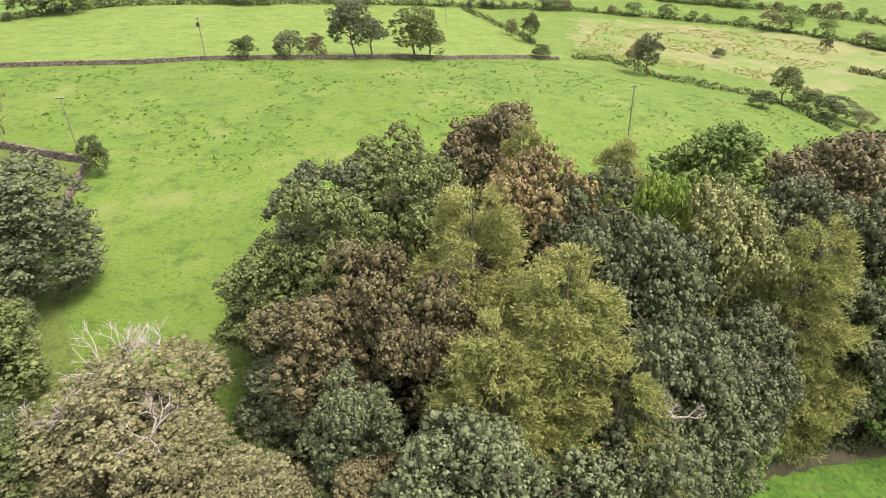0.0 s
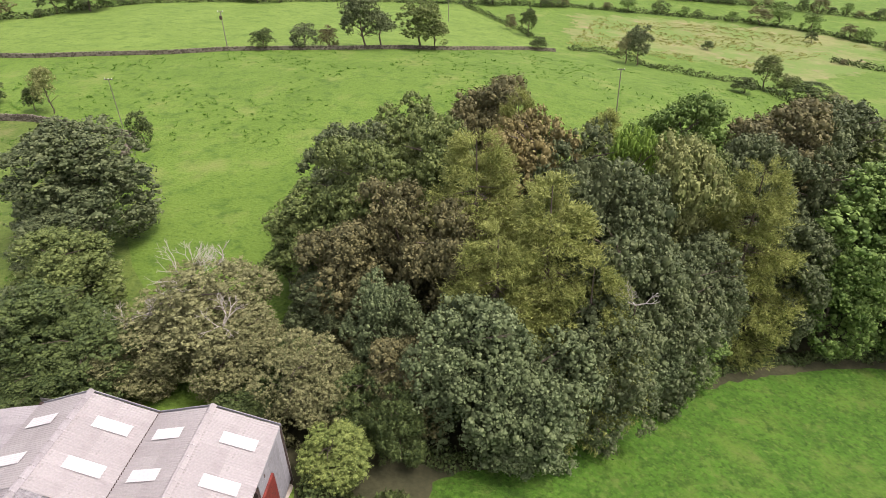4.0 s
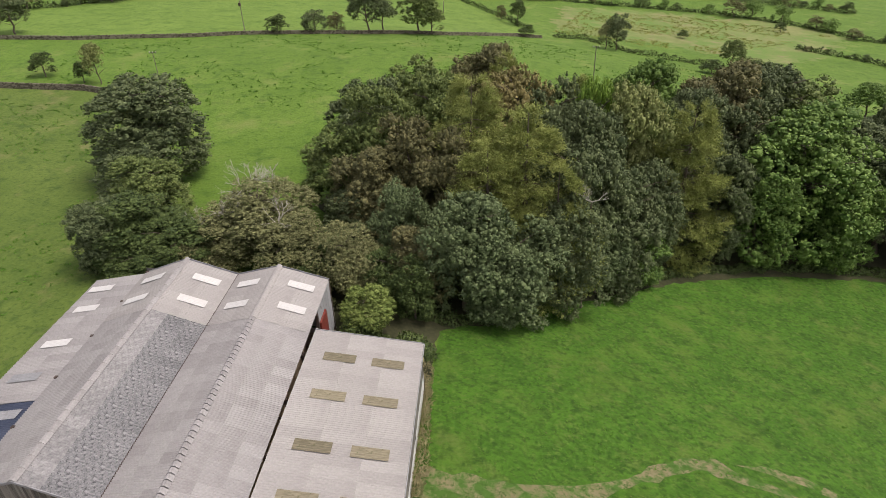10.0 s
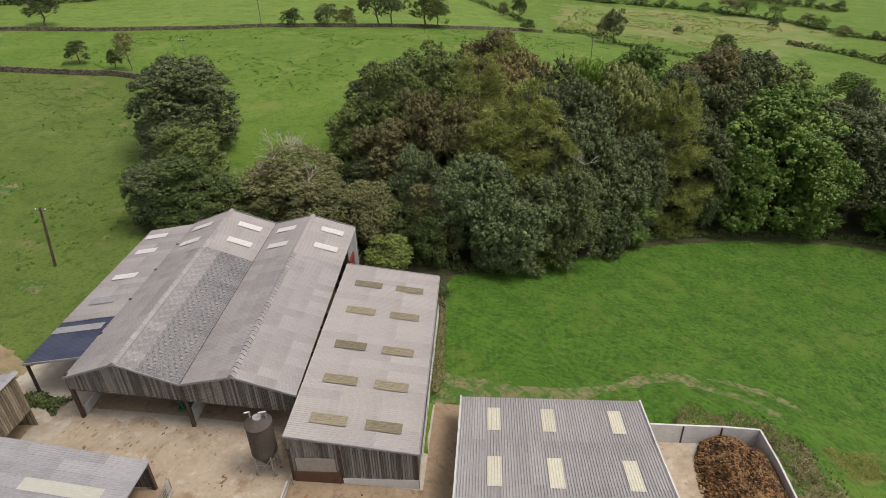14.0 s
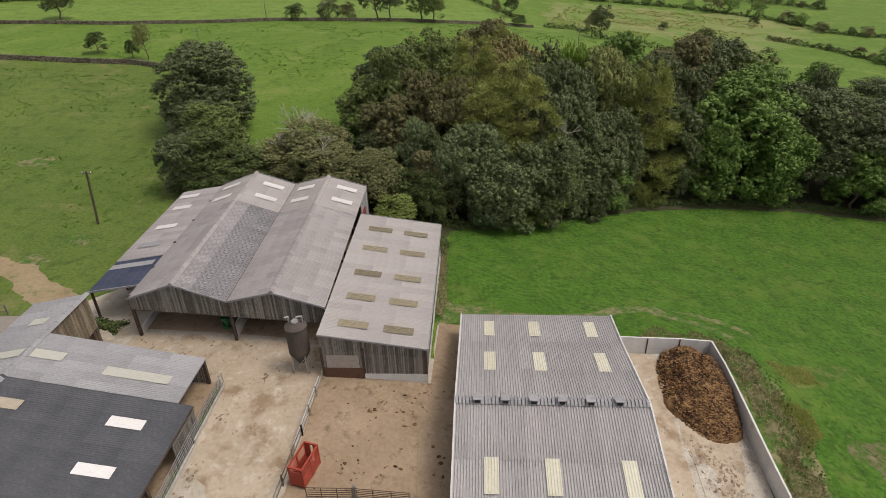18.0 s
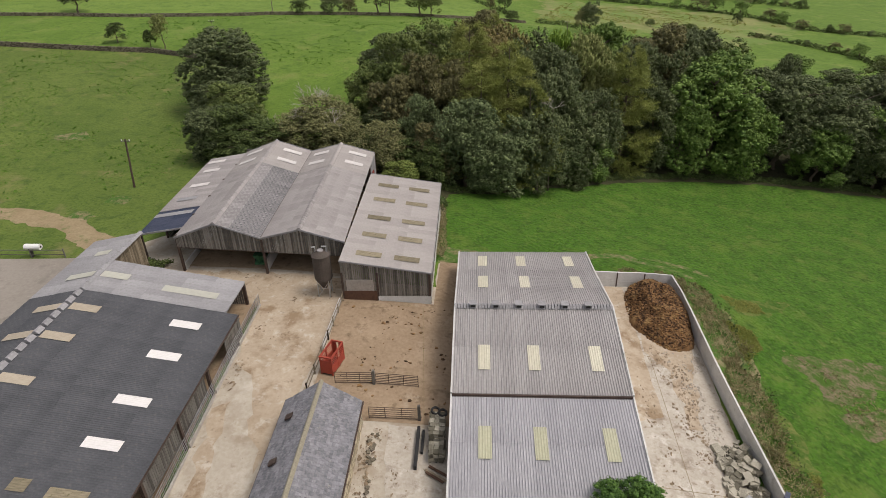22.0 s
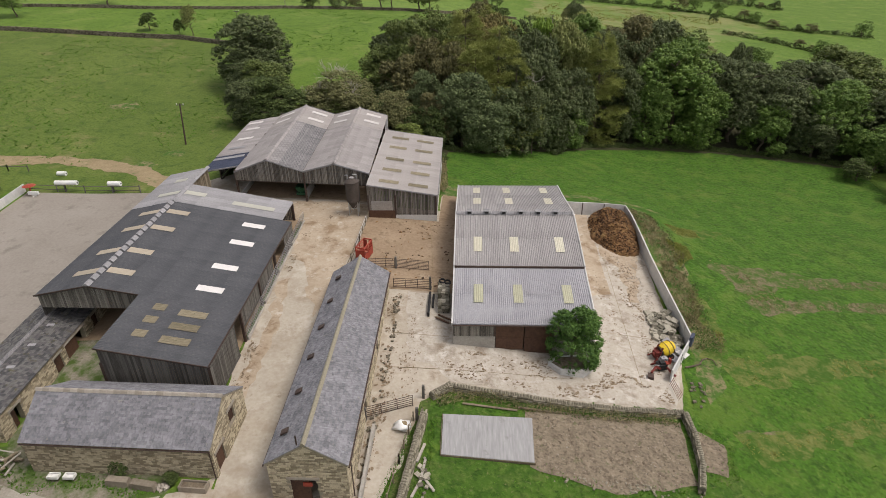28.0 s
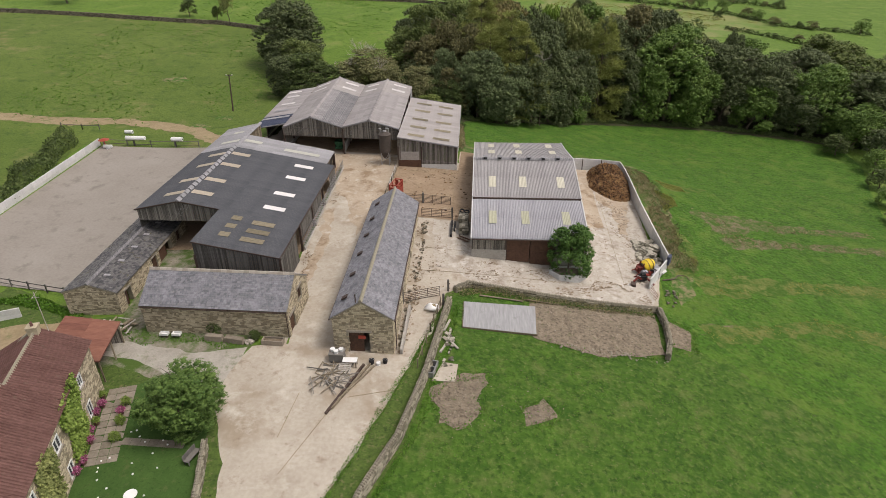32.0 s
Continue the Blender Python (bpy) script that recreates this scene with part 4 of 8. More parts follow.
boards(cattle, (WEST + 0.1, -38.1), (INNER, -38.1), 4.5, lambda s: 6.0 + 1.1 * s / 0.53 if s < 0.53 else 7.1 - 0.9 * (s - 0.53) / 0.47, BOARD, seed=21)
for a, b in (((WEST - 0.1, -38.35, 5.98), (DX, -38.35, 7.18)), ((DX, -38.35, 7.18), (INNER, -38.35, 7.18 - (INNER - DX) * kil)), ((INNER, SOUTH - 0.05, 4.38 + (RX - INNER) * kil), (RX, SOUTH - 0.05, 4.38)), ((RX + 0.05, SOUTH, 4.35), (RX + 0.05, -18.7, 4.35))):
    part("bargeboard", Mesh().beam(a, b, 0.05, 0.16), STEEL, cattle)
boards(cattle, (INNER, SOUTH + 0.3), (RX, SOUTH + 0.3), -0.1, lambda s: 4.3 + (RX - INNER) * kil * (1 - s), BOARD_DARK, 0.2, 0.03, seed=22)
boards(cattle, (INNER, -38.2), (INNER, SOUTH + 0.3), 0.2, 6.1, BOARD_DARK, 0.2, 0.03, seed=23)
boards(cattle, (WEST + 0.1, NORTH - 0.1), (WEST + 0.1, -38.1), 1.6, 5.9, BOARD_DARK, 0.2, 0.03, seed=24)
wall(cattle, (WEST + 0.2, NORTH - 0.1), (WEST + 0.2, -38.1), -0.8, 1.6, PANEL, 0.15, name="side_wall")
boards(cattle, (DX, NORTH - 0.1), (WEST + 0.1, NORTH - 0.1), 1.0, lambda s: 7.1 - 1.1 * s, TIMBER, 0.2, 0.03, seed=25)
boards(cattle, (DX, -13.3), (DX, NORTH - 0.1), 3.4, 7.1, TIMBER, 0.2, 0.03, seed=26)
boards(cattle, (PALE_EAVE, -13.3), (DX, -13.3), 1.2, lambda s: 4.5 + 2.6 * s, BOARD_DARK, 0.2, 0.03, seed=27)
boards(cattle, (RX, -40.2), (RX, SOUTH + 0.3), 0.4, 4.3, BOARD_DARK, 0.2, 0.03, seed=28)
boards(cattle, (RX, -18.8), (RX, -22.6), 1.6, 4.3, BOARD_DARK, 0.2, 0.03, seed=29)
boards(cattle, (RX - 0.2, -27.0), (RX - 0.2, -38.0), 2.0, 4.2, BOARD_DARK, 0.2, 0.03, seed=30)
posts(cattle, [(RX - 0.1, y) for y in (-46.2, -38.1, -32.2, -26.4, -20.2)] + [(PALE_EAVE - 0.1, -13.5)] + [(INNER, y) for y in (-46.2, -38.2, -30, -22)], -1.0, 4.4, 0.26, STEEL)
for y0, y1 in ((-38.0, -32.3), (-32.1, -26.5), (-26.3, -20.3), (-20.1, -13.6)):
    rail = Mesh()
    for k in range(5):
        rail.tube((RX + 0.12, y0, ground(RX, y0) + 0.35 + 0.27 * k), (RX + 0.12, y1, ground(RX, y1) + 0.35 + 0.27 * k), 0.03, n=5)
    for k in range(12):
        y = y0 + (y1 - y0) * k / 11
        rail.tube((RX + 0.12, y, ground(RX, y) + 0.3), (RX + 0.12, y, ground(RX, y) + 1.45), 0.025, n=5)
    part("feed_barrier", rail, GALV, cattle, "galvanised feed barrier")
    wall(cattle, (RX + 0.1, y1), (RX + 0.1, y0), ground(RX, y0) - 0.6, ground(RX, (y0 + y1) / 2) + 0.3, BLOCKWORK, 0.15, name="feed_kerb")


# ---- trees ----
def fast_mesh(name, verts, quads, mat):
    """A mesh from arrays of corners and four-cornered faces."""
    me = bpy.data.meshes.new(name)
    n, k = len(verts), len(quads)
    me.vertices.add(n)
    me.vertices.foreach_set("co", np.asarray(verts, dtype=np.float32).ravel())
    me.loops.add(k * 4)
    me.loops.foreach_set("vertex_index", np.asarray(quads, dtype=np.int32).ravel())
    me.polygons.add(k)
    me.polygons.foreach_set("loop_start", np.arange(0, k * 4, 4, dtype=np.int32))
    me.materials.append(mat)
    me.update(calc_edges=True)
    return me


def leaf_quads(pos, axis, normal, length, width):
    """A pointed leaf at each place: along axis, facing normal."""
    axis = axis / (np.linalg.norm(axis, axis=1, keepdims=True) + 1e-9)
    side = np.cross(axis, normal)
    side /= np.linalg.norm(side, axis=1, keepdims=True) + 1e-9
    up = np.cross(side, axis)
    l, w = length[:, None], width[:, None]
    v = np.stack([pos, pos + axis * l * 0.45 + side * w * 0.5 + up * w * 0.12, pos + axis * l, pos + axis * l * 0.45 - side * w * 0.5 + up * w * 0.12], 1)
    return v.reshape(-1, 3), np.arange(len(pos) * 4).reshape(-1, 4)


def unit(rng, n):
    d = rng.normal(size=(n, 3))
    return d / np.linalg.norm(d, axis=1, keepdims=True)


def limbs(rng, h, r, base, count, thick, droop=0.0):
    """Trunk and limbs."""
    mesh = Mesh()
    p, top = Vector((0, 0, -0.8)), base + (h - base) * 0.75
    steps, rad = 6, thick
    spine = [p]
    for i in range(steps):
        q = Vector((rng.normal() * 0.02 * h, rng.normal() * 0.02 * h, -0.8 + (top + 0.8) * (i + 1) / steps))
        mesh.tube(p, q, rad, rad * 0.84, 7)
        p, rad = q, rad * 0.84
        spine.append(p)
    for i in range(count):
        k = rng.integers(2, steps + 1)
        a = rng.random() * 6.28
        s = spine[k]
        reach = r * rng.uniform(0.55, 0.9)
        e1 = s + Vector((math.cos(a) * reach * 0.5, math.sin(a) * reach * 0.5, reach * (0.35 - droop * 0.3)))
        e2 = e1 + Vector((math.cos(a + 0.3) * reach * 0.5, math.sin(a + 0.3) * reach * 0.5, reach * (0.2 - droop * 0.4)))
        mesh.tube(s, e1, thick * 0.35, thick * 0.2, 5)
        mesh.tube(e1, e2, thick * 0.2, thick * 0.06, 5)
    return mesh


def broadleaf(seed, kind, h, r, base=0.12, lobes=62, clumps=12, leaves=24, leaf=0.3, ragged=0.3, size=1.0):
    """Trunk and crown meshes of a broad-leaved tree: boughs that bear domed sprays, each a dense inner mass under a skin of leaves, with deep gaps between."""
    rng = np.random.default_rng(seed)
    cz, rz = h * (base + 1) / 2, h * (1 - base) / 2
    d = unit(rng, lobes)
    d[:, 2] = np.where(d[:, 2] < -0.88, -d[:, 2], d[:, 2])
    bulge = 1 + ragged * np.array([noise.noise(Vector(x * 1.6) + Vector((seed * 2.3, seed, 0))) for x in d])
    flat = np.hypot(d[:, 0], d[:, 1])
    taper = (flat + 1e-6) ** -0.3
    lr = r * rng.uniform(0.2, 0.37, lobes)
    c = np.stack([d[:, 0] * (r - lr * 0.75) * bulge * taper, d[:, 1] * (r - lr * 0.75) * bulge * taper, cz + d[:, 2] * (rz - lr * 0.7) * bulge], 1)
    core = np.arange(lobes) % 4 == 0
    c[core] = (c[core] - np.array([0, 0, cz])) * 0.5 + np.array([0, 0, cz])
    lr[core] *= 1.35
    out = c - np.array([0, 0, cz * 0.7])
    out /= np.linalg.norm(out, axis=1, keepdims=True) + 1e-9
    # evenly spread sprays on the outer side of each bough
    i = np.arange(clumps * 2) + 0.5
    zz, az = 1 - i / clumps, 2.39996 * i
    even = np.stack([np.cos(az) * np.sqrt(1 - zz * zz), np.sin(az) * np.sqrt(1 - zz * zz), zz], 1)
    O = []
    for k in range(lobes):
        e = even @ np.linalg.qr(rng.normal(size=(3, 3)))[0]
        O.append(e[np.argsort(-(e @ (out[k] + np.array([0, 0, 0.35]))))[:clumps]])
    o = np.concatenate(O)
    n = lobes * clumps
    which = np.repeat(np.arange(lobes), clumps)
    rc = c[which] + o * (lr[which] * rng.uniform(0.66, 1.12, n))[:, None]
    rr = lr[which] * (0.5 - 0.3 * rng.random(n) ** 0.8) * size
    up = o + np.array([0, 0, 0.55])
    up /= np.linalg.norm(up, axis=1, keepdims=True)
    # the inner mass of each spray: a lumpy low dome
    side = np.cross(up, unit(rng, n))
    side /= np.linalg.norm(side, axis=1, keepdims=True)
    other = np.cross(up, side)
    rows = []
    for lift, wide in ((0.62, 0.1), (0.25, 0.56), (-0.3, 0.45)):
        for a in range(6):
            k = rng.uniform(0.8, 1.15, n)
            rows.append(rc + ((side * math.cos(a * 1.0472) + other * math.sin(a * 1.0472)) * wide + up * lift) * (rr * k)[:, None])
    dome = np.stack(rows, 1)
    one = np.array([[j * 6 + a, j * 6 + (a + 1) % 6, j * 6 + 6 + (a + 1) % 6, j * 6 + 6 + a] for j in range(2) for a in range(6)])
    dq = (one[None] + 18 * np.arange(n)[:, None, None]).reshape(-1, 4)
    w2 = rng.choice(n, n * leaves, p=rr ** 2 / (rr ** 2).sum())
    k = len(w2)
    p = unit(rng, k) + up[w2] * 0.7
    p /= np.linalg.norm(p, axis=1, keepdims=True)
    pos = rc[w2] + p * (rr[w2] * rng.uniform(0.62, 1.1, k))[:, None]
    pos[:, 2] = np.maximum(pos[:, 2], 0.15)
    axis = np.cross(p, unit(rng, k)) + p * 0.3 + np.array([0, 0, -0.3])
    nrm = p + unit(rng, k) * 0.35
    s = leaf * rng.uniform(0.7, 1.3, k)
    v, q = leaf_quads(pos, axis, nrm, s, s * 0.85)
    dv = dome.reshape(-1, 3)
    return limbs(rng, h, r, h * 0.15, 14, 0.018 * h + 0.05).data("trunk", BARK), fast_mesh("crown", np.concatenate([dv, v]), np.concatenate([dq, q + len(dv)]), LEAF[kind])


def larch(seed, kind, h, r, leaves=13000):
    """A larch: tiers of drooping boughs round a straight stem, each hung with upturned feathery sprays."""
    rng = np.random.default_rng(seed)
    boughs = 90
    t = rng.random(boughs) ** 0.85
    z0 = h * (0.06 + 0.92 * t)
    reach = r * (1.03 - t ** 1.6) ** 0.62 * rng.uniform(0.65, 1.15, boughs) + 0.3
    ang = rng.random(boughs) * 6.283
    sprays = 3800
    which = rng.choice(boughs, sprays, p=reach / reach.sum())
    f = rng.uniform(0.2, 1.0, sprays) ** 0.7
    a = ang[which] + rng.normal(size=sprays) * 0.24
    x = reach[which] * f
    sag = -0.3 * x + 0.05 * x * x
    base = np.stack([np.cos(a) * x, np.sin(a) * x, z0[which] + sag + rng.normal(size=sprays) * 0.12], 1)
    grow = np.stack([np.cos(a), np.sin(a), np.full(sprays, 0.35)], 1) + unit(rng, sprays) * 0.55
    grow /= np.linalg.norm(grow, axis=1, keepdims=True)
    k = max(4, leaves // sprays)
    w = np.repeat(np.arange(sprays), k)
    n = len(w)
    pos = base[w] + grow[w] * (rng.random(n) * 0.8)[:, None] + rng.normal(size=(n, 3)) * 0.07
    axis = grow[w] * 0.8 + unit(rng, n) * 0.75
    nrm = unit(rng, n) * 0.7 + np.array([0, 0, 0.8])
    s = rng.uniform(0.2, 0.38, n)
    v, q = leaf_quads(pos, axis, nrm, s, np.full(n, 0.065))
    stem = Mesh().tube((0, 0, -0.8), (0, 0, h * 0.97), 0.02 * h, 0.02, 7)
    for i in np.flatnonzero(t < 0.8):
        e = Vector((math.cos(ang[i]) * reach[i] * 0.95, math.sin(ang[i]) * reach[i] * 0.95, z0[i] - 0.3 * reach[i] + 0.045 * reach[i] ** 2))
        stem.tube((0, 0, z0[i]), e, 0.045, 0.012, 4)
    return stem.data("trunk", BARK), fast_mesh("crown", v, q, LEAF[kind])


LABELS = {"sycamore": "full green broad-leaved tree in the wood", "dark": "dark grey-green broad-leaved tree in the wood", "brown": "horse chestnut with leaves turned orange brown", "bronze": "broad-leaved tree with bronzing leaves",
          "larch": "olive gold larch with drooping feathery boughs", "teal": "grey-green broad-leaved tree at the wood's edge", "bright": "tree with fresh yellow-green leaves", "pale": "pale yellow-green tree, beginning to turn",
          "hawthorn": "old brownish hawthorn with thinning leaves", "oak": "large spreading green oak at the field's edge", "hedge": "dark green shrub in the hedge line", "ivy": "rounded leafy green garden tree", "weed": "dry brown weeds on the bank", "evergreen": "dense dark evergreen", "garden": "leafy garden tree"}
STOCK = {}


def tree(x, y, top, r, kind, seed=0, name="tree", label="", h=None, group="", detail=1.0, clear=0.0):
    """A tree whose highest leaf stands at height top; alike ones share a mesh of their kind, turned and scaled."""
    g = ground(x, y)
    h = h or top - g
    variant = (kind, seed % 4, detail, clear)
    if variant not in STOCK:
        if kind == "larch":
            STOCK[variant] = larch(seed % 4 + 5, kind, 18.0, 4.5, int(61000 * detail))
        else:
            thin = kind == "hawthorn"
            STOCK[variant] = broadleaf(seed % 4 + sum(map(ord, kind)), kind, 15.0, 5.0, clear, 62 if not clear else 38, max(6, int((26 if thin else 15) * detail ** 0.5)), max(8, int((16 if thin else 20) * detail ** 0.5)), (0.19 if thin else 0.25) / detail ** 0.4, size=0.62 if thin else 1.0)
    trunk, crown = STOCK[variant]
    h0, r0 = (18.0, 4.5) if kind == "larch" else (15.0, 5.0)
    m = Matrix.Translation((x, y, g)) @ Matrix.Rotation(seed * 2.4, 4, "Z") @ Matrix.Diagonal((r / r0, r / r0, h / h0, 1))
    t = thing(name, label or LABELS[kind], "tree" if name != "shrub" else "shrub", Matrix.Translation((x, y, g)), group)
    local = Matrix.Rotation(seed * 2.4, 4, "Z") @ Matrix.Diagonal((r / r0, r / r0, h / h0, 1))
    part("trunk", trunk, BARK, t, m=local)
    part("crown", crown, LEAF[kind], t, m=local)
    return t


WOOD = [(-5, 40.5, 21.5, 6.2, "larch"), (1.5, 35, 19.3, 6.2, "larch"), (-3.0, 31.5, 16.5, 5.6, "larch"), (4.8, 30.5, 14, 4.8, "larch"), (24, 47.5, 16, 5.6, "larch"), (13, 76, 12.5, 4.5, "larch"), (-0.5, 60, 20, 3.8, "larch"),
        (-4.2, 67, 18.6, 5.5, "bronze"), (0.5, 54, 19.3, 5.5, "brown"), (-20.5, 54, 17.6, 5.5, "dark"), (-14.5, 60, 17.8, 5.8, "sycamore"), (-17.5, 46.5, 17.5, 5.0, "sycamore"), (-9.5, 51.5, 18.3, 5.0, "sycamore"),
        (-13, 40, 16, 4.6, "bronze"), (-18, 38, 13, 4.5, "bronze"), (-22.5, 44.5, 13, 4.8, "sycamore"), (-20, 36, 8, 3.5, "dark"), (5.5, 51.5, 17.8, 5.6, "dark"), (9.5, 44, 15.5, 5.2, "dark"), (11.6, 51, 17.8, 3.0, "bright"), (16, 48.5, 17, 4.8, "pale"),
        (22, 69, 15.0, 6.0, "oak"), (33.5, 67, 15.2, 7.0, "bronze"), (43, 72, 14.5, 7.0, "dark"), (28, 58, 13.5, 5.5, "dark"), (36, 58, 12.5, 5.5, "dark"), (-5.2, 25.5, 12.3, 4.6, "teal"), (0.6, 26, 9.5, 4.5, "teal"), (-1.5, 25, 6, 3.6, "teal"),
        (8.3, 36, 14.5, 5.0, "dark"), (6.5, 29.5, 9.5, 4.2, "dark"), (13, 37.5, 10.5, 5.0, "dark"), (11, 35, 5, 4.0, "teal"), (-12.8, 30, 12, 3.2, "teal"), (-10.5, 26, 8.5, 3.4, "bronze"), (18, 43, 9.5, 4.5, "dark"), (17, 40, 2.5, 3.5, "oak"),
        (42.5, 52.5, 11.8, 8.3, "oak"), (36, 49.5, 4, 4.5, "oak"), (49, 51, 4.5, 5.0, "oak"), (58, 55, 7.5, 6.8, "dark"), (68, 53, 6, 6.8, "dark"), (54, 63, 7, 6.2, "dark"), (78, 51, 4.5, 6.8, "oak"), (88, 47, 3, 7.0, "dark"), (50, 74, 11, 8, "sycamore"),
        (62.5, 69, 8, 3.2, "dark"), (80, 63, 6, 8, "dark"), (95, 60, 4, 8, "sycamore"), (74, 48, -1, 4.5, "dark"), (63, 49, 0, 4.5, "oak"), (84, 40, -2, 5, "oak"), (30, 50, 7, 4.5, "dark"), (3, 46, 16, 4.5, "dark"), (-8, 36, 15, 4.2, "bronze"), (21, 57, 13, 5, "sycamore"),
        (104, 52, 2, 8, "oak"), (112, 70, 3, 9, "dark"), (92, 76, 6, 9, "sycamore"), (72, 82, 2, 7, "dark")]
for i, (x, y, top, r, kind) in enumerate(WOOD):
    tree(x, y, top, r * 1.07, kind, i, group="trees of the wood")
SIDE = [(-52.3, 51, 18.4, 7.5, "dark", "tall dark sycamore standing before the pasture"), (-43.5, 29, 11.3, 5.0, "hedge", ""), (-47.2, 28, 10.6, 3.9, "dark", ""), (-38.6, 26.8, 8.8, 4.0, "hedge", ""), (-46, 36, 12.5, 5.0, "sycamore", ""), (-42, 24.5, 6.5, 3.2, "hedge", ""), (-51, 42, 11.5, 4.6, "dark", ""),
        (-30.2, 32, 11.2, 6.2, "hawthorn", ""), (-26, 29, 8.5, 4.5, "hawthorn", ""), (-34.5, 28.5, 8, 4.2, "hawthorn", ""), (-18.6, 25, 9.2, 3.9, "hawthorn", "grey-brown hawthorn beside the barn"), (-22.5, 28, 6, 3.6, "hedge", ""), (-24, 24, 4.5, 3.0, "hedge", ""),
        (-13.8, 24.5, 6.8, 2.8, "hedge", ""), (-10.8, 22.3, 6.8, 2.2, "hedge", "yellow-green climber-covered shrub by the wood"), (-15.3, 19.8, 4.6, 2.7, "bush", "rounded yellow-green bush at the barn's corner")]
for i, (x, y, top, r, kind, lab) in enumerate(SIDE):
    tree(x, y, top, r, kind, i + 2, label=lab, group="trees behind the barns", detail=1.0)


def snag(name, x, y, z, count, size, seed, label):
    """Bare bleached branches."""
    rng = random.Random(seed)
    t = thing(name, label, "dead branches", Matrix.Translation((x, y, z)))

    def grow(mesh, p, d, l, r, k):
        q = p + d * l
        mesh.tube(p, q, r, r * 0.7, 5)
        if k:
            for _ in range(rng.choice((2, 2, 3))):
                e = (d + Vector((rng.uniform(-1, 1), rng.uniform(-1, 1), rng.uniform(-0.5, 0.7))) * 0.75).normalized()
                grow(mesh, q, e, l * rng.uniform(0.55, 0.85), r * 0.62, k - 1)

    for _ in range(count):
        a = rng.random() * 6.28
        mesh = Mesh()
        grow(mesh, Vector((0, 0, 0.2)), Vector((math.cos(a) * 0.8, math.sin(a) * 0.8, rng.uniform(0.25, 0.9))).normalized(), size * 0.6, 0.075, 4)
        part("bough", mesh, DEADWOOD, t)
    part("dead_stem", Mesh().tube((0, 0, ground(x, y) - z - 0.2), (0, 0, 0.3), 0.14, 0.07, 6), BARK, t)


snag("dead_branches", -31.5, 33.5, 9.6, 8, 2.3, 3, "bleached bare branches rising out of the hawthorn")
snag("dead_branches", -27, 29, 7.6, 5, 1.8, 4, "bleached bare branches rising out of the hawthorn")
snag("dead_branches", 8.5, 30.5, 9.6, 5, 1.4, 5, "bleached bare branches among dark leaves")
snag("dead_branches", -32.5, 29.5, 8.6, 6, 1.3, 7, "bleached bare branches rising out of the hawthorn")
snag("dead_branches", -29.5, 36, 9.6, 6, 1.4, 8, "bleached bare branches rising out of the hawthorn")
snag("dead_branches", -36, 30, 7.2, 4, 1.5, 6, "bleached bare branches rising out of the hawthorn")

FAR = [(-60.3, 137.8, 4.5, 3.2, "hedge"), (-50.5, 140.3, 6, 3.4, "dark"), (-45, 143, 5, 2.6, "bronze"), (-36.5, 143.3, 13, 4.8, "dark"), (-32.5, 146, 9, 4.2, "dark"), (-22.9, 150, 12, 5.6, "sycamore"), (-19, 151, 7, 4, "sycamore"), (9.5, 176, 4, 2.6, "hedge"), (7.7, 205, 8.5, 3, "hedge"),
       (38.2, 173, 11, 3.6, "dark"), (35, 174, 8, 2.6, "hawthorn"), (70.6, 161, 8.5, 3.6, "sycamore"), (75.4, 158.5, 5, 3.6, "sycamore"), (78.6, 149.6, 5, 4.2, "hedge"), (83, 146, 4, 3, "hawthorn"), (71.5, 215, 3, 2, "hedge"), (119, 242, 4, 2.2, "hedge"), (-59.7, 77, 5.6, 1.8, "hedge"),
       (-96, 91.6, 5, 2.4, "hedge"), (-82.5, 88.7, 8.2, 2.2, "pale"), (-86, 89.1, 4.2, 1.6, "hedge"), (-125, 124.6, 9.5, 4.6, "dark"), (-131, 181.8, 7, 6, "hedge"), (62, 152, 4, 3, "hedge"), (2, 214, 5, 2, "bronze"), (88, 118, 9, 5, "oak"), (96, 108, 8, 5, "dark"), (90, 100, 6, 4, "oak"), (104, 116, 7, 5, "oak"),
       (77.5, 35, 4.5, 3, "hedge"), (80, 24, 5, 2.6, "oak"), (76, 15, 4, 2.4, "hedge"), (72, 5, 4, 2.4, "oak"), (69, -3, 3.5, 2.2, "hedge"), (67, -14, 3.5, 2.2, "hedge"), (84, 30, 8, 4, "dark"), (-140, 100, 9, 4, "oak")]
for i, (x, y, h, r, kind) in enumerate(FAR):
    tree(x, y, 0, r, kind, i, h=h, label=("lone hedgerow tree by the field wall" if h > 6 else "rounded hedgerow bush by the field wall"), name="tree" if h > 6 else "shrub", group="hedgerow trees", detail=0.5, clear=0.24 if h > 6 else 0.1)


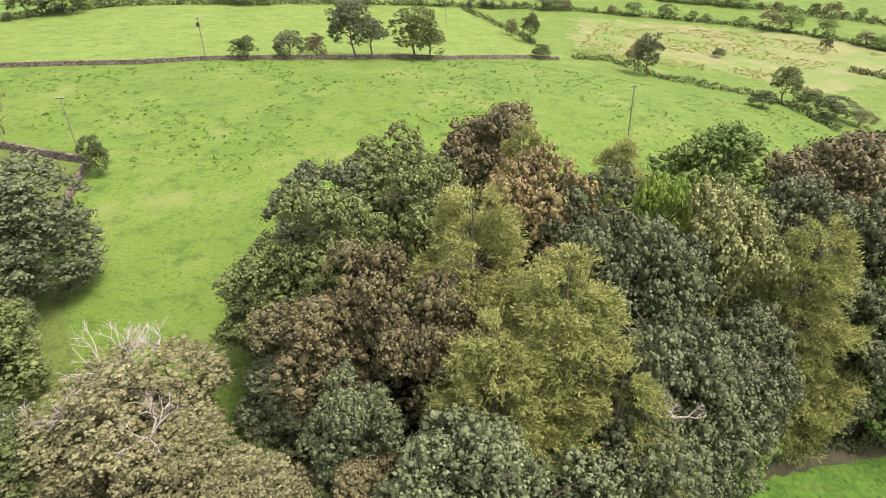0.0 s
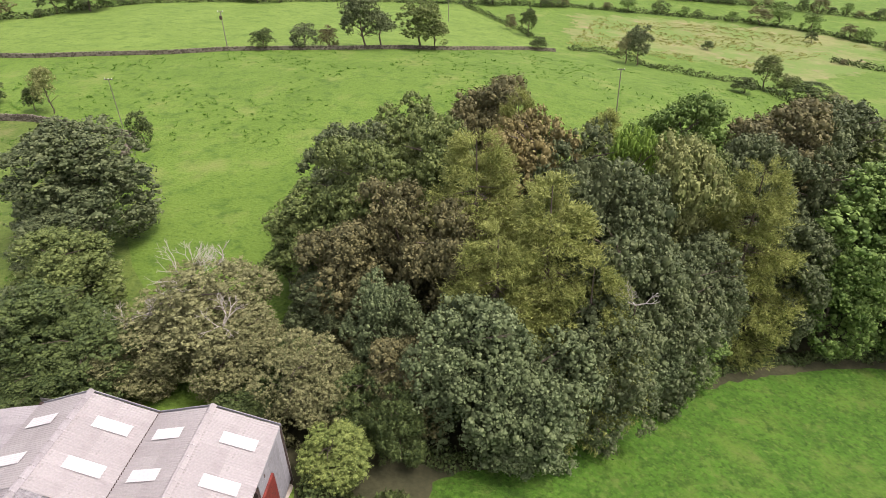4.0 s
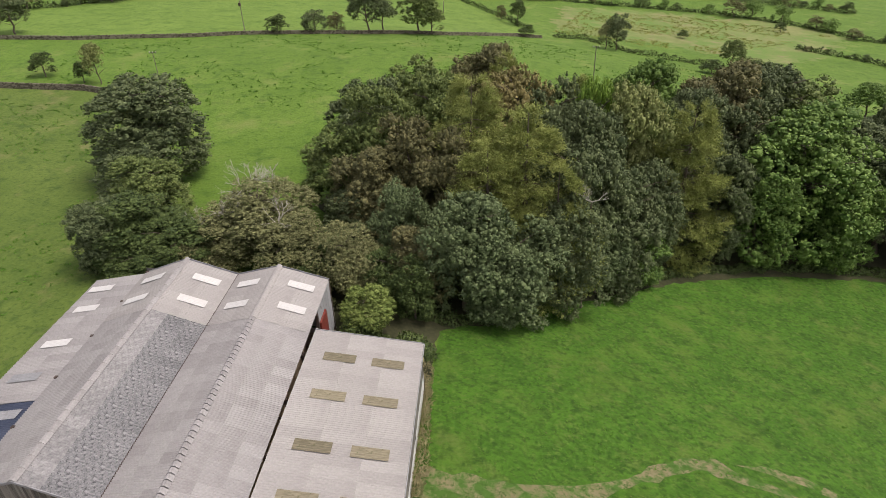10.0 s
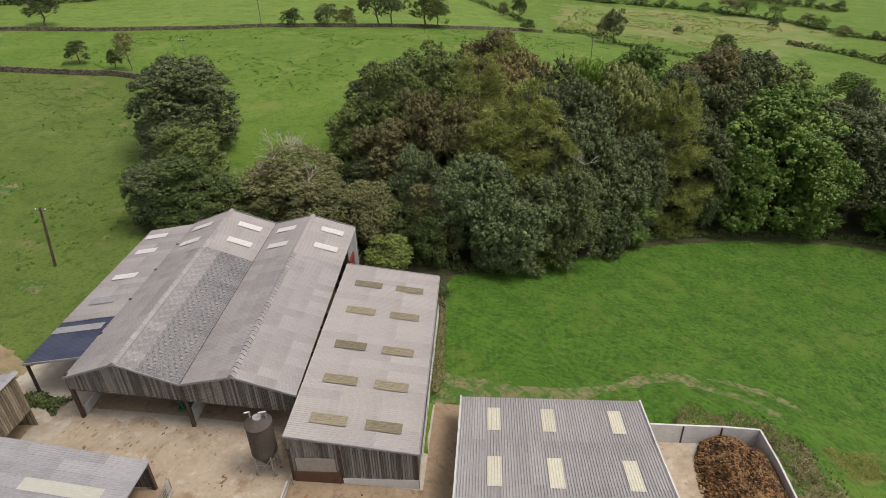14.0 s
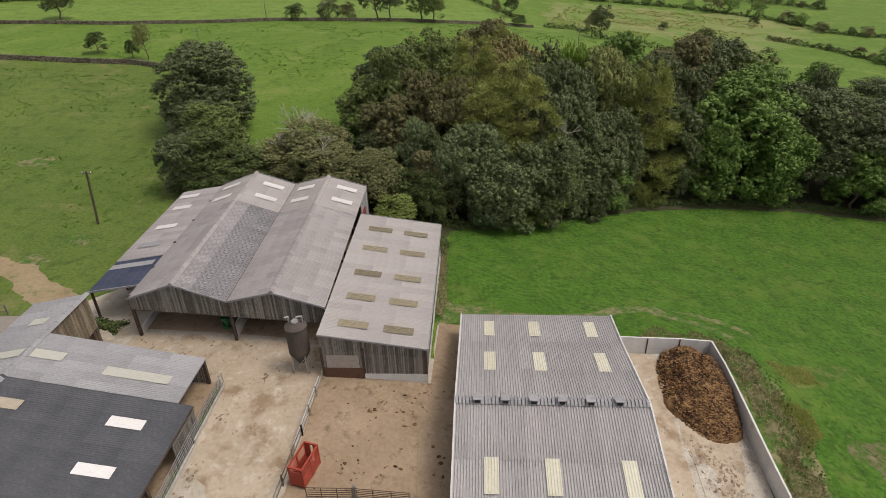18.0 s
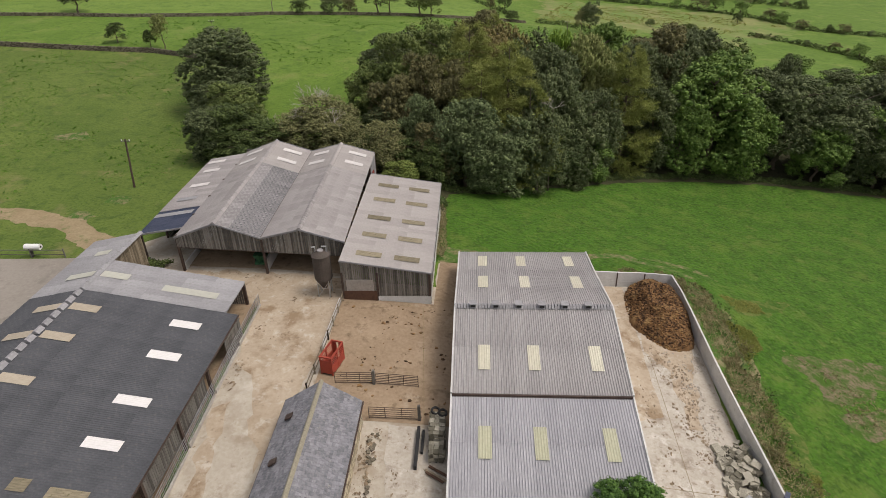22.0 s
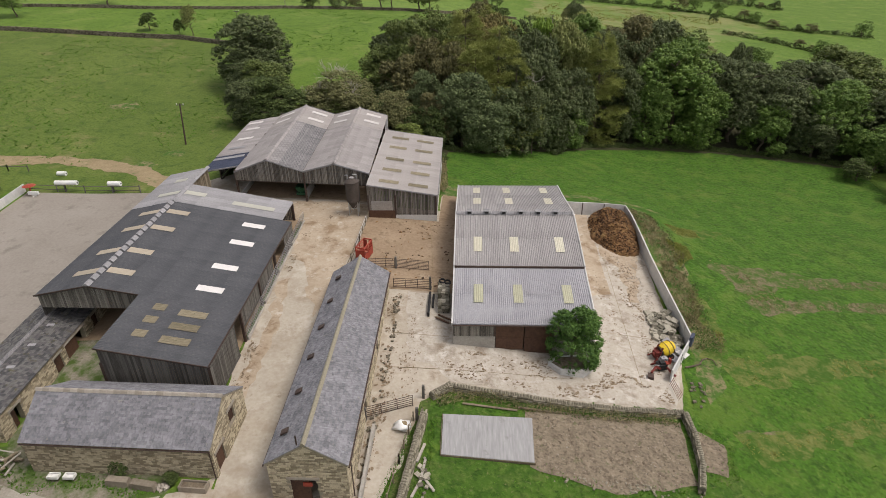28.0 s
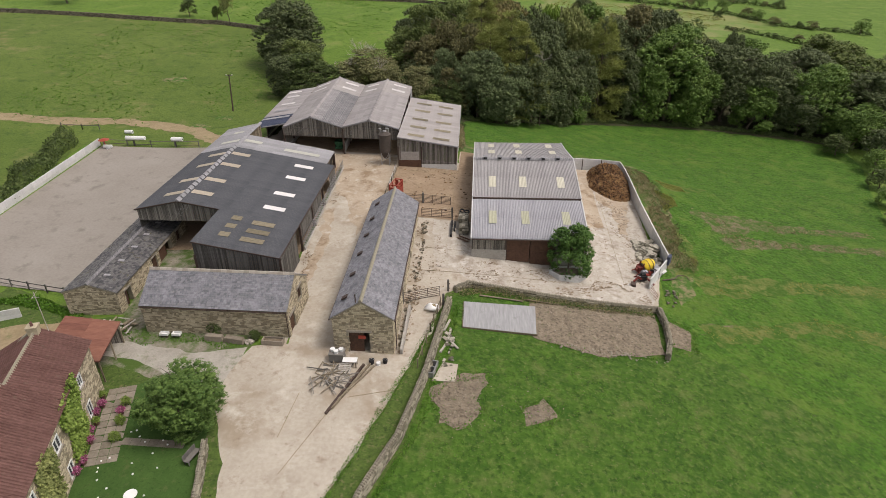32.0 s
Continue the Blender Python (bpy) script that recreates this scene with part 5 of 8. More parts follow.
def hedge(name, pts, width, height, kind, label, seed=0, dense=55, leaf=0.34, stuff=False, spread=1.0):
    """A leafy hedge along a line, of uneven height."""
    rng = np.random.default_rng(seed)
    P, N = [], []
    for (x0, y0), (x1, y1) in zip(pts, pts[1:]):
        L = math.hypot(x1 - x0, y1 - y0)
        n = int(L * dense)
        t = rng.random(n)
        a = rng.random(n) * math.pi
        nx, ny = -(y1 - y0) / L, (x1 - x0) / L
        xs, ys = x0 + (x1 - x0) * t, y0 + (y1 - y0) * t
        hh = np.array([height * (0.75 + (0.6 if height < 5 else 1.0) * noise.noise(Vector((x * 0.25, y * 0.25, seed)) * (1 if height < 5 else 0.35)) + 0.45 * noise.noise(Vector((x * 0.9, y * 0.9, seed)) * (1 if height < 5 else 0.3))) for x, y in zip(xs, ys)])
        g = np.array([ground(x, y) for x, y in zip(xs, ys)])
        k = rng.uniform(0.7, 1.05, n)
        wide = np.array([0.85 + 0.9 * noise.noise(Vector((x * 0.35, y * 0.35, seed + 9))) for x, y in zip(xs, ys)])
        off = np.cos(a) * width / 2 * k * wide
        P.append(np.stack([xs + nx * off, ys + ny * off, g + np.sin(a) * hh * k], 1))
        N.append(np.stack([nx * np.cos(a), ny * np.cos(a), np.sin(a)], 1))
    P, N = np.concatenate(P), np.concatenate(N)
    s = leaf * rng.uniform(0.6, 1.4, len(P))
    thin = kind in ("weed", "straw")
    v, q = leaf_quads(P, unit(rng, len(P)) + np.array([0, 0, 0.9 if thin else 0]), N + unit(rng, len(P)) * 0.5, s * (1.5 if thin else 1), s * (0.35 if thin else 0.75))
    return tagged(part(name, fast_mesh(name, v, q, LEAF[kind]), LEAF[kind]), label, "hedge", kind="stuff")


hedge("field_hedge", [(19.3, 185), (30, 189.5), (37.4, 180), (43, 171), (54, 166.5), (66, 165), (70, 158), (74.4, 138)], 2.0, 2.0, "hedge", "clipped dark hedge between the pastures", 1, 40, 0.45)
hedge("field_hedge", [(-18, 262), (-14.5, 252), (-1.3, 227), (5.3, 215), (9, 200)], 2.0, 2.0, "hedge", "clipped dark hedge running up the pasture", 2, 30, 0.5)
BELTS = ([(-190, 150), (-139, 168), (-136, 182), (-125, 202), (-93, 217), (-42, 248), (26, 281), (74, 281), (106, 277), (121, 268), (135, 258), (150, 232), (190, 225)], [(-60, 330), (30, 335), (120, 325), (180, 300)], [(112, 210), (128, 196), (140, 176), (138, 150), (120, 128), (104, 118)])
rnd = random.Random(77)
for k, pts in enumerate(BELTS):
    hedge("far_hedgerow", pts, 2.6, 2.0 if k != 1 else 3.0, "hedge", "distant hedge line between the pastures", 3 + k, 30, 0.6)
    for (x0, y0), (x1, y1) in zip(pts, pts[1:]):
        L = math.dist((x0, y0), (x1, y1))
        d = rnd.uniform(0, 9)
        while d < L:
            x, y, h = x0 + (x1 - x0) * d / L + rnd.uniform(-2, 2), y0 + (y1 - y0) * d / L + rnd.uniform(-2, 2), rnd.choice((2.6, 3.4, 4.2, 5.5, 7.5)) * (1.3 if k == 1 else 0.7 if k == 2 else 1)
            tree(x, y, 0, h * rnd.uniform(0.5, 0.75), rnd.choice(("dark", "hedge", "bronze", "oak")), int(d * 7) + k, h=h, label="distant hedgerow tree between the pastures", group="far hedgerow trees", detail=0.25, clear=0.1, name="tree" if h > 4 else "shrub")
            d += rnd.uniform(5, 15) if k != 1 else rnd.uniform(4, 9)
hedge("wood_undergrowth", [(-13, 23), (-6, 22.8), (-0.5, 26.2), (3.5, 31), (10.5, 35.5), (17.5, 40), (24.5, 44), (38, 48), (52, 49.4), (72, 46.5), (84, 42)], 2.4, 1.1, "hedge", "brambles and saplings along the wood's edge", 8, 160, 0.28)
hedge("wood_undergrowth", [(-25, 26), (-20, 31), (-22, 36), (-24, 42), (-24, 50), (-20, 60), (-10, 69), (4, 75), (20, 78)], 4.0, 3.2, "hedge", "brambles and saplings along the wood's edge", 9, 90, 0.36)
hedge("barn_corner_scrub", [(-17.2, 18.5), (-14, 15), (-11.5, 15.5), (-9, 17.5)], 4.0, 1.8, "hedge", "brambles and nettles behind the lean-to shed", 19, 420, 0.26)
hedge("paddock_hedge", [(-74.5, -28), (-77, -18), (-78, -8), (-81, 0)], 5.0, 2.6, "hedge", "dark unclipped hedge beside the riding arena", 10, 220, 0.3)
hedge("bank_weeds", [(13, -2.6), (18, -2), (21.6, -2.6), (22.4, -6), (22.6, -12), (22.6, -20), (22.4, -27), (21.8, -33)], 4.4, 0.8, "weed", "brown dead weeds on the bank", 11, 330, 0.2)
hedge("bank_nettles", [(20, 0), (23.6, -5), (23.9, -13), (23.4, -22), (22.6, -32)], 3.6, 0.5, "hedge", "green nettles on the bank", 18, 60, 0.2)
hedge("verge_weeds", [(-8.2, -2), (-8.1, 4), (-8.3, 10), (-9, 14)], 1.2, 0.8, "weed", "weeds along the shed's foot", 13, 110, 0.24)


def tufts(name, poly, count, kind, label, seed, size=0.4):
    """Scattered tussocks inside an outline."""
    rng = np.random.default_rng(seed)
    xs, ys = [p[0] for p in poly], [p[1] for p in poly]
    pts = []
    while len(pts) < count:
        x, y = rng.uniform(min(xs), max(xs)), rng.uniform(min(ys), max(ys))
        inside = False
        for (xa, ya), (xb, yb) in zip(poly, poly[1:] + poly[:1]):
            if (ya > y) != (yb > y) and x < (xb - xa) * (y - ya) / (yb - ya) + xa:
                inside = not inside
        if inside and noise.noise(Vector((x * 0.05, y * 0.05, seed))) > -0.15:
            pts.append((x, y, ground(x, y) + 0.03))
    pts = np.repeat(np.array(pts), 9, axis=0)
    n = len(pts)
    d = unit(rng, n)
    d[:, 2] = np.abs(d[:, 2]) * 0.5 + 0.1
    pts = pts + np.stack([rng.normal(size=n), rng.normal(size=n), np.zeros(n)], 1) * size * 0.45
    s = size * rng.uniform(0.5, 1.2, n)
    v, q = leaf_quads(pts, d, unit(rng, n) * 0.5 + np.array([0, 0, 0.8]), s, s * 0.45)
    return tagged(part(name, fast_mesh(name, v, q, LEAF[kind]), LEAF[kind]), label, "grass", kind="stuff")


tufts("grass_tussocks", [(-100, 90), (-60, 80), (-20, 72), (20, 84), (70, 90), (70, 150), (0, 165), (-100, 120)], 1500, "tuft", "darker tussocks scattered over the pasture", 1, 0.42)
tufts("grass_tussocks", [(-110, 5), (-60, 8), (-45, 40), (-62, 74), (-110, 82)], 1500, "tuft", "darker tussocks scattered over the pasture", 2, 0.3)
tufts("grass_tussocks", [(26, -60), (66, -25), (78, 36), (50, 46), (24, 40), (0, 22), (0, 3), (24, 5)], 2600, "tuft", "darker tussocks scattered over the pasture", 3, 0.19)
tufts("grass_tussocks", [(-12, -80), (30, -80), (40, -60), (20, -48), (-6, -54)], 1400, "tuft", "darker tussocks scattered over the pasture", 4, 0.15)
tufts("grass_tussocks", [(20, 198), (70, 185), (140, 240), (100, 265), (40, 262)], 1500, "straw", "rush clumps on the moor", 5, 0.6)


# ---- dry stone walls ----
def drystone(name, pts, height, label, seed=0, thick=0.55, stones=0.34, single=False, mat=None):
    """A rubble wall of separate stones along a line, with cope stones on top."""
    mat = mat or DRYSTONE
    rnd = random.Random(seed)
    core, mesh = Mesh(), Mesh()
    t = thing(name, label, "stone wall", kind="structure")
    copes = []
    for (x0, y0), (x1, y1) in zip(pts, pts[1:]):
        L = math.hypot(x1 - x0, y1 - y0)
        ux, uy = (x1 - x0) / L, (y1 - y0) / L
        nx, ny = -uy, ux
        k = max(1, int(L / 2))
        for i in range(k):
            a, b = L * i / k, L * (i + 1) / k
            A, B = (x0 + ux * a, y0 + uy * a), (x0 + ux * b, y0 + uy * b)
            w = thick * 0.42
            ga, gb = ground(*A) - 0.3, ground(*B) - 0.3
            core.hexa([(A[0] - nx * w, A[1] - ny * w, ga), (B[0] - nx * w, B[1] - ny * w, gb), (B[0] + nx * w, B[1] + ny * w, gb), (A[0] + nx * w, A[1] + ny * w, ga),
                       (A[0] - nx * w * 0.7, A[1] - ny * w * 0.7, ga + height + 0.2), (B[0] - nx * w * 0.7, B[1] - ny * w * 0.7, gb + height + 0.2), (B[0] + nx * w * 0.7, B[1] + ny * w * 0.7, gb + height + 0.2), (A[0] + nx * w * 0.7, A[1] + ny * w * 0.7, ga + height + 0.2)])
        rows = max(2, int(height / (stones * 0.55)))
        for r in range(rows):
            s = 0.0
            while s < L:
                w = stones * rnd.uniform(0.6, 1.5)
                for side in (-1, 1):
                    c, z = s + w / 2, r * height / rows
                    x, y = x0 + ux * c + nx * side * thick * (0.42 - 0.1 * r / rows), y0 + uy * c + ny * side * thick * (0.42 - 0.1 * r / rows)
                    mesh.beam((x - ux * w * 0.47, y - uy * w * 0.47, ground(x, y) + z + height / rows * 0.5), (x + ux * w * 0.47, y + uy * w * 0.47, ground(x, y) + z + height / rows * rnd.uniform(0.4, 0.6)), 0.16 * rnd.uniform(0.7, 1.4), height / rows * rnd.uniform(0.75, 0.98))
                s += w
        s = 0.0
        while s < L:
            w = stones * rnd.uniform(0.35, 0.9)
            x, y = x0 + ux * (s + w / 2), y0 + uy * (s + w / 2)
            copes.append((x, y, ground(x, y) + height + 0.08 + rnd.uniform(-0.05, 0.05), math.atan2(uy, ux) + rnd.uniform(-0.25, 0.25), w * 0.9, rnd.random()))
            s += w
    part("core", core, MORTAR, t)
    tagged(part("stonework", mesh, mat, t), kind="stuff")
    shape = Mesh().blob((0, 0, 0), 0.5, 0.5, 0.5, 0.3, seed, 6, 4).data("cope_stone", DRYSTONE)
    if single:
        for x, y, z, a, w, _ in copes[:300]:
            part("cope_stone", shape, DRYSTONE, t, m=Matrix.Translation((x, y, z)) @ Matrix.Rotation(a, 4, "Z") @ Matrix.Diagonal((w * 1.1, thick * 0.85, 0.26, 1)))
        copes = copes[300:]
    if copes:
        top = Mesh()
        for x, y, z, a, w, k in copes:
            top.beam((x - math.cos(a) * w / 2, y - math.sin(a) * w / 2, z), (x + math.cos(a) * w / 2, y + math.sin(a) * w / 2, z + (k - 0.5) * 0.08), thick * (0.6 + 0.4 * k), 0.2 + 0.1 * k)
        tagged(part("cope_stones", top, mat, t), kind="stuff")
    return t


drystone("wall_field_north", [(-190, 112), (-107.6, 121), (-97.5, 124.3), (-80, 129), (-68.3, 134.5), (-40, 141.5), (-14.6, 153.5), (6, 174.3), (14.5, 178.3)], 0.75, "long grey-brown dry stone wall across the pasture", 1, 0.55, 0.5, mat=FIELDSTONE)
drystone("wall_field_west", [(-190, 81), (-150, 82), (-125, 83), (-99, 84), (-84, 85), (-72, 82), (-63, 80), (-61.3, 74), (-59.6, 68.3), (-58.3, 65)], 0.95, "grey dry stone wall turning down the pasture", 2, 0.55, 0.42, mat=FIELDSTONE)
drystone("wall_garden_plot", [(-14.4, -76), (-13.4, -72.2), (-11.2, -66.5), (-9.5, -58.5), (-8.6, -52), (-7.9, -47.2)], 1.0, "leaning mossy dry stone wall beside the drive", 3, 0.55, 0.36, True)
drystone("wall_plot_north", [(-7.4, -44.6), (-5.8, -43.2), (-1, -43.6), (5.5, -44), (11, -43.8), (16.4, -43.2)], 0.6, "mossy dry stone wall round the vegetable plot", 4, 0.6, 0.34, True)
drystone("wall_plot_east", [(16.5, -43.4), (16.6, -46), (16.2, -49.4), (15.4, -51.8)], 0.9, "broken dry stone wall end of the vegetable plot", 5, 0.5, 0.36, True)
drystone("wall_house_garden", [(-25.6, -74), (-26.2, -71.5), (-27.0, -68.5)], 0.8, "low stone wall edging the cottage garden", 6, 0.45, 0.36, True)

# ---- yard surfaces ----
yard = [(-23.7, -76), (-25.2, -69.9), (-28.5, -62.5), (-28.4, -60.3), (-27.4, -55.6), (-23.9, -55.2), (-23.9, -46.8), (-26.6, -46.6), (-26.6, -13.3), (-42, -13.2), (-42, -6.6), (-47.4, -6.6), (-47.4, 0), (-42.6, 4), (-43, 18), (-18.6, 18.7), (-18, -8.7), (-8.2, -8.7), (-8.2, -3.2), (8.8, -4.2), (11, -2.2), (20, -2.2), (19.6, -20), (19.2, -34), (17, -41.6), (16.4, -42.7), (5.5, -43.5), (-5.8, -42.5), (-8.2, -45), (-9.3, -52.2), (-11.8, -59.9), (-14.3, -67.9), (-17.5, -76)]
drape("yard", yard, CONCRETE, 0.05, "pale dusty concrete farmyard with stains", "yard", 2.0, 0.25, 1)
drape("yard_dirt", [(-41.8, -12.8), (-38.4, -6.2), (-18.4, -8.2), (-17.8, -12), (-18.3, -20), (-19.6, -28), (-20.4, -34), (-22, -30), (-24, -24), (-26.2, -22), (-26.4, -14)], YARD_DIRT, 0.075, "brown dirt trodden over the yard before the barn", "stain", 2.0, 0.9, 33)
drape("yard_dirt", [(-26.2, -28), (-25.2, -36), (-25.6, -46), (-24.4, -46), (-23.8, -36), (-25, -27)], YARD_DIRT, 0.075, "brown dirt along the cattle building", "stain", 2.0, 0.6, 34)
drape("muck_yard", [(-18, -12.2), (-8.2, -12.2), (-8, -3), (-5.7, -3), (-5.7, -28.6), (-12.6, -28.7), (-18.6, -28.6), (-18, -24.6)], DIRTY, 0.085, "brown mucky concrete of the cattle yard", "yard")
drape("apron", [(8.9, -5), (9, -2.6), (19.9, -2.6), (19.5, -20), (19, -34), (16.6, -41.4), (16, -42.4), (5.5, -43.1), (-5.6, -42.2), (-7.8, -40), (-10, -40), (-11, -29), (-6, -29), (-5.5, -37), (8.9, -37)], TRAMPLED, 0.09, "cracked muddy concrete apron with broken patches", "yard", 2.0, 0.3, 2)
drape("muck_stain", [(9, -4.6), (13.4, -4.6), (13.3, -14), (13.2, -24.4), (9.2, -26)], YARD_DIRT, 0.12, "brown run-off stain beside the dung heap", "stain", 2.0, 0.25, 3)
drape("muck_stain", [(13.8, -13.4), (19.2, -13.8), (18.6, -17), (17.4, -20), (16.6, -25), (15.2, -25), (15.4, -19), (14, -16)], YARD_DIRT, 0.115, "brown run-off stain below the dung heap", "stain", 1.0, 0.9, 35)
drape("barn_floor", [(-37.9, -5.4), (-18.2, -7.4), (-19, 17.6), (-40, 17.4)], DIRTY, 0.1, "straw-littered barn floor", "floor")
drape("cattle_floor", [(-47.2, -37.8), (-37.7, -37.8), (-37.7, -46.4), (-26.9, -46.4), (-26.9, -13.5), (-42, -13.5), (-42, -6.8), (-47.2, -6.8)], DIRTY, 0.12, "straw-bedded cattle building floor", "floor")
drape("arena", [(-72.6, -3), (-48, -2.6), (-47.8, -38), (-53, -47), (-73, -44.5)], SAND, 0.1, "grey-brown raked sand riding arena", "arena")
drape("farm_track", [(-110, 4), (-83.5, 5.2), (-75, 7.8), (-60, 4.6), (-55, 0), (-49, -3), (-47, 0), (-53, 3.5), (-58.8, 7.4), (-66, 10), (-75.5, 10.6), (-88, 8.5), (-110, 7.5)], TRACK, 0.07, "bare earth track curving into the pasture", "track", 2.0, 0.6, 4)
drape("worn_track", [(-8.2, -3), (-8.3, 1.5), (-2, 0.6), (4, 1.2), (9, 3.2), (13, 5.8), (16.4, 6.8), (19, 5), (21.6, 3.9), (24.4, 1.9), (23.4, 1.2), (21.2, 2.8), (17.8, 4), (15.4, 5), (12.6, 4), (8.6, 1.8), (4, -0.6), (-4, -2.6)], SCUFF, 0.06, "worn earth track round the sheds", "track", 1.0, 0.6, 5)
drape("worn_track", [(18.4, 6.2), (21, 6.8), (24, 6.1), (26.8, 4.6), (28, 2.8), (27, 2.7), (25.8, 3.9), (23.2, 5.2), (20.6, 5.8)], SCUFF, 0.06, "worn earth track round the sheds", "track", 1.0, 0.5, 15)
drape("bare_bank", [(19.6, -3.6), (24.6, -2), (25.6, -6), (25.4, -14), (24.4, -26), (22.6, -38), (19.8, -41), (20.6, -30)], SCUFF, 0.06, "bare weedy bank behind the concrete wall", "bank", 2.0, 0.8, 6)
drape("plot_grass", [(-13.2, -76), (-8.2, -58), (-7.2, -46.5), (-6.6, -45), (16, -45), (17.5, -49), (21, -50), (24, -54), (30, -57), (29, -62), (36, -67), (40, -76), (52, -84), (60, -108), (-14, -108)], GRASS_S, 0.055, "rough darker grass round the vegetable plot", "grass", 2.0, 1.6, 81)
drape("vegetable_plot", [(1.3, -45.0), (16, -44.1), (15.3, -51.2), (8, -53), (4.5, -52), (1.3, -51.2)], SOIL, 0.1, "bare brown dug vegetable plot", "soil", 1.0, 0.35, 7)
drape("spoil_patch", [(-9, -61), (-7.2, -58.4), (-3.8, -57.4), (-4.4, -61.9), (-5.8, -64.5), (-7.8, -64)], SOIL, 0.08, "bare stony soil patch in the grass", "soil", 1.0, 1.1, 8)
drape("spoil_patch", [(-0.7, -61.3), (1.3, -60.2), (2.8, -61.8), (0.3, -63.3)], SOIL, 0.08, "bare stony soil patch in the grass", "soil", 1.0, 1.1, 9)
drape("spoil_patch", [(16.8, -44.5), (19.5, -46), (18.5, -50), (16.6, -49.6)], SOIL, 0.08, "bare soil beside the broken wall", "soil", 1.0, 0.4, 10)
for k, pts in enumerate(([(-62, 7), (-58, 6.6), (-56.5, 8.4), (-60, 10)], [(-78, 33), (-73, 35), (-75, 38), (-80, 36)], [(-58, 12), (-54.5, 12.4), (-55, 14.6), (-57.6, 14.8)])):
    drape("bare_scuff", pts, SCUFF, 0.065, "worn bare scuff in the pasture", "soil", 2.0, 0.9, 20 + k)
for k, pts in enumerate(([(29.6, -12.8), (35, -11), (40, -10.6), (47.8, -10.6), (60, -8.5), (60, -10.8), (46.6, -13.4), (38.4, -15.2), (36, -18), (31.5, -18.6), (30.8, -16)],
                         [(31.5, -20.6), (35.2, -19.2), (44.9, -16.8), (60, -14.6), (60, -17), (43.7, -19.4), (34, -23), (31.8, -22.4)],
                         [(21.4, -44.2), (26.4, -43.4), (25.6, -45.8), (21.3, -47.2)])):
    drape("soil_band", pts, BANDED, 0.06, "brown scuffed soil showing through the grass", "soil", 1.0, 1.1, 70 + k)
for k, pts in enumerate(([(23, -33.6), (28, -32.4), (33, -31), (42, -29.4), (56, -26.8), (56, -30.4), (42, -32.4), (34, -34.8), (24.5, -37.6)], [(20.6, -44.4), (26.5, -43.4), (36, -39.6), (46, -40), (45, -43.4), (36, -42), (27, -46.4), (22, -47.8)], [(26, -1.6), (31.5, -1), (36, 0.6), (34, -2.4), (31, -4.4), (27, -5.6)], [(23.4, -20), (26, -22), (25.6, -28), (23.6, -33), (21.6, -34), (22, -28)])):
    drape("yellowed_turf", pts, YELLOWED, 0.062, "yellowed thin turf in the pasture", "grass", 1.0, 1.2, 90 + k)
for k, (pts, count, kind) in enumerate((([(29.5, -10.6), (33, -13.4), (37, -13), (46, -11.4), (61, -8.8), (61, -10.6), (46, -13.6), (40, -15.4), (36, -18), (40, -18.8), (46, -17), (60, -15), (60, -16.8), (46, -19), (38, -21), (32, -22.4), (32.6, -18), (32.6, -15)], 700, "weed"),
                                        ([(24, -33), (33, -31), (42, -29.6), (54, -27.4), (54, -30), (42, -32), (34, -34.4), (26, -37.4)], 200, "straw"),
                                        ([(20.6, -44.4), (26.5, -43.8), (38, -38.6), (46, -40), (45, -43), (36, -41.6), (27, -46), (22, -47.6)], 160, "straw"),
                                        ([(26, -2), (31, -1.6), (31, -4), (27, -5.4)], 500, "straw"), ([(24.4, -8), (27.4, -9), (26.6, -26), (24.6, -31)], 1200, "straw"))):
    tufts("dead_grass", pts, count, kind, "thin dead grass over bare scuffed soil", 40 + k, 0.2)
drape("gravel_drive", [(-28.5, -62.4), (-28.4, -60.3), (-27.6, -56), (-33, -57), (-40, -55.4), (-45, -54.5), (-45.5, -57), (-38, -58.2), (-33, -60.8)], GRAVEL, 0.07, "rough gravel patch by the stone barn", "gravel", 2.0, 0.5, 11)
drape("lawn", [(-36.4, -61.5), (-34.5, -60.6), (-29, -62.5), (-27.2, -68), (-26, -74), (-34, -80), (-36.6, -72), (-38.4, -63)], LAWN, 0.07, "mown cottage lawn with fallen petals", "lawn", 1.0, 0.1, 12)
drape("sand_patch", [(-47.6, -52.5), (-46.2, -57.5), (-50, -61.5), (-58, -60), (-60, -55.5), (-54, -53)], TRACK, 0.09, "sandy bare patch behind the cottage", "soil", 1.0, 0.4, 13)
flags = thing("garden_path", "worn stone-flagged terrace and path beside the cottage", "path", kind="structure")
rnd = random.Random(5)
for i in range(11):
    for j in range(3):
        ca, sa = math.cos(radians(17)), math.sin(radians(17))
        lx, ly = 0.5 + 0.82 * j, -1.0 - 0.82 * i
        x, y = -39.2 + lx * ca - ly * sa, -62.2 + lx * sa + ly * ca
        g = ground(x, y)
        part("flagstone", Mesh().hexa([(x + (dx * ca - dy * sa), y + (dx * sa + dy * ca), g + z) for z in (-0.1, 0.1 + rnd.random() * 0.03) for dx, dy in ((0, 0), (0.78, 0), (0.78, 0.78), (0, 0.78))]), FLAG, flags)
for i in range(7):
    x, y = -34.3 + 0.78 * i, -68.5 - 0.02 * i
    part("flagstone", Mesh().box(x, x + 0.74, y, y + 0.75, ground(x, y) - 0.1, ground(x, y) + 0.12), FLAG, flags)
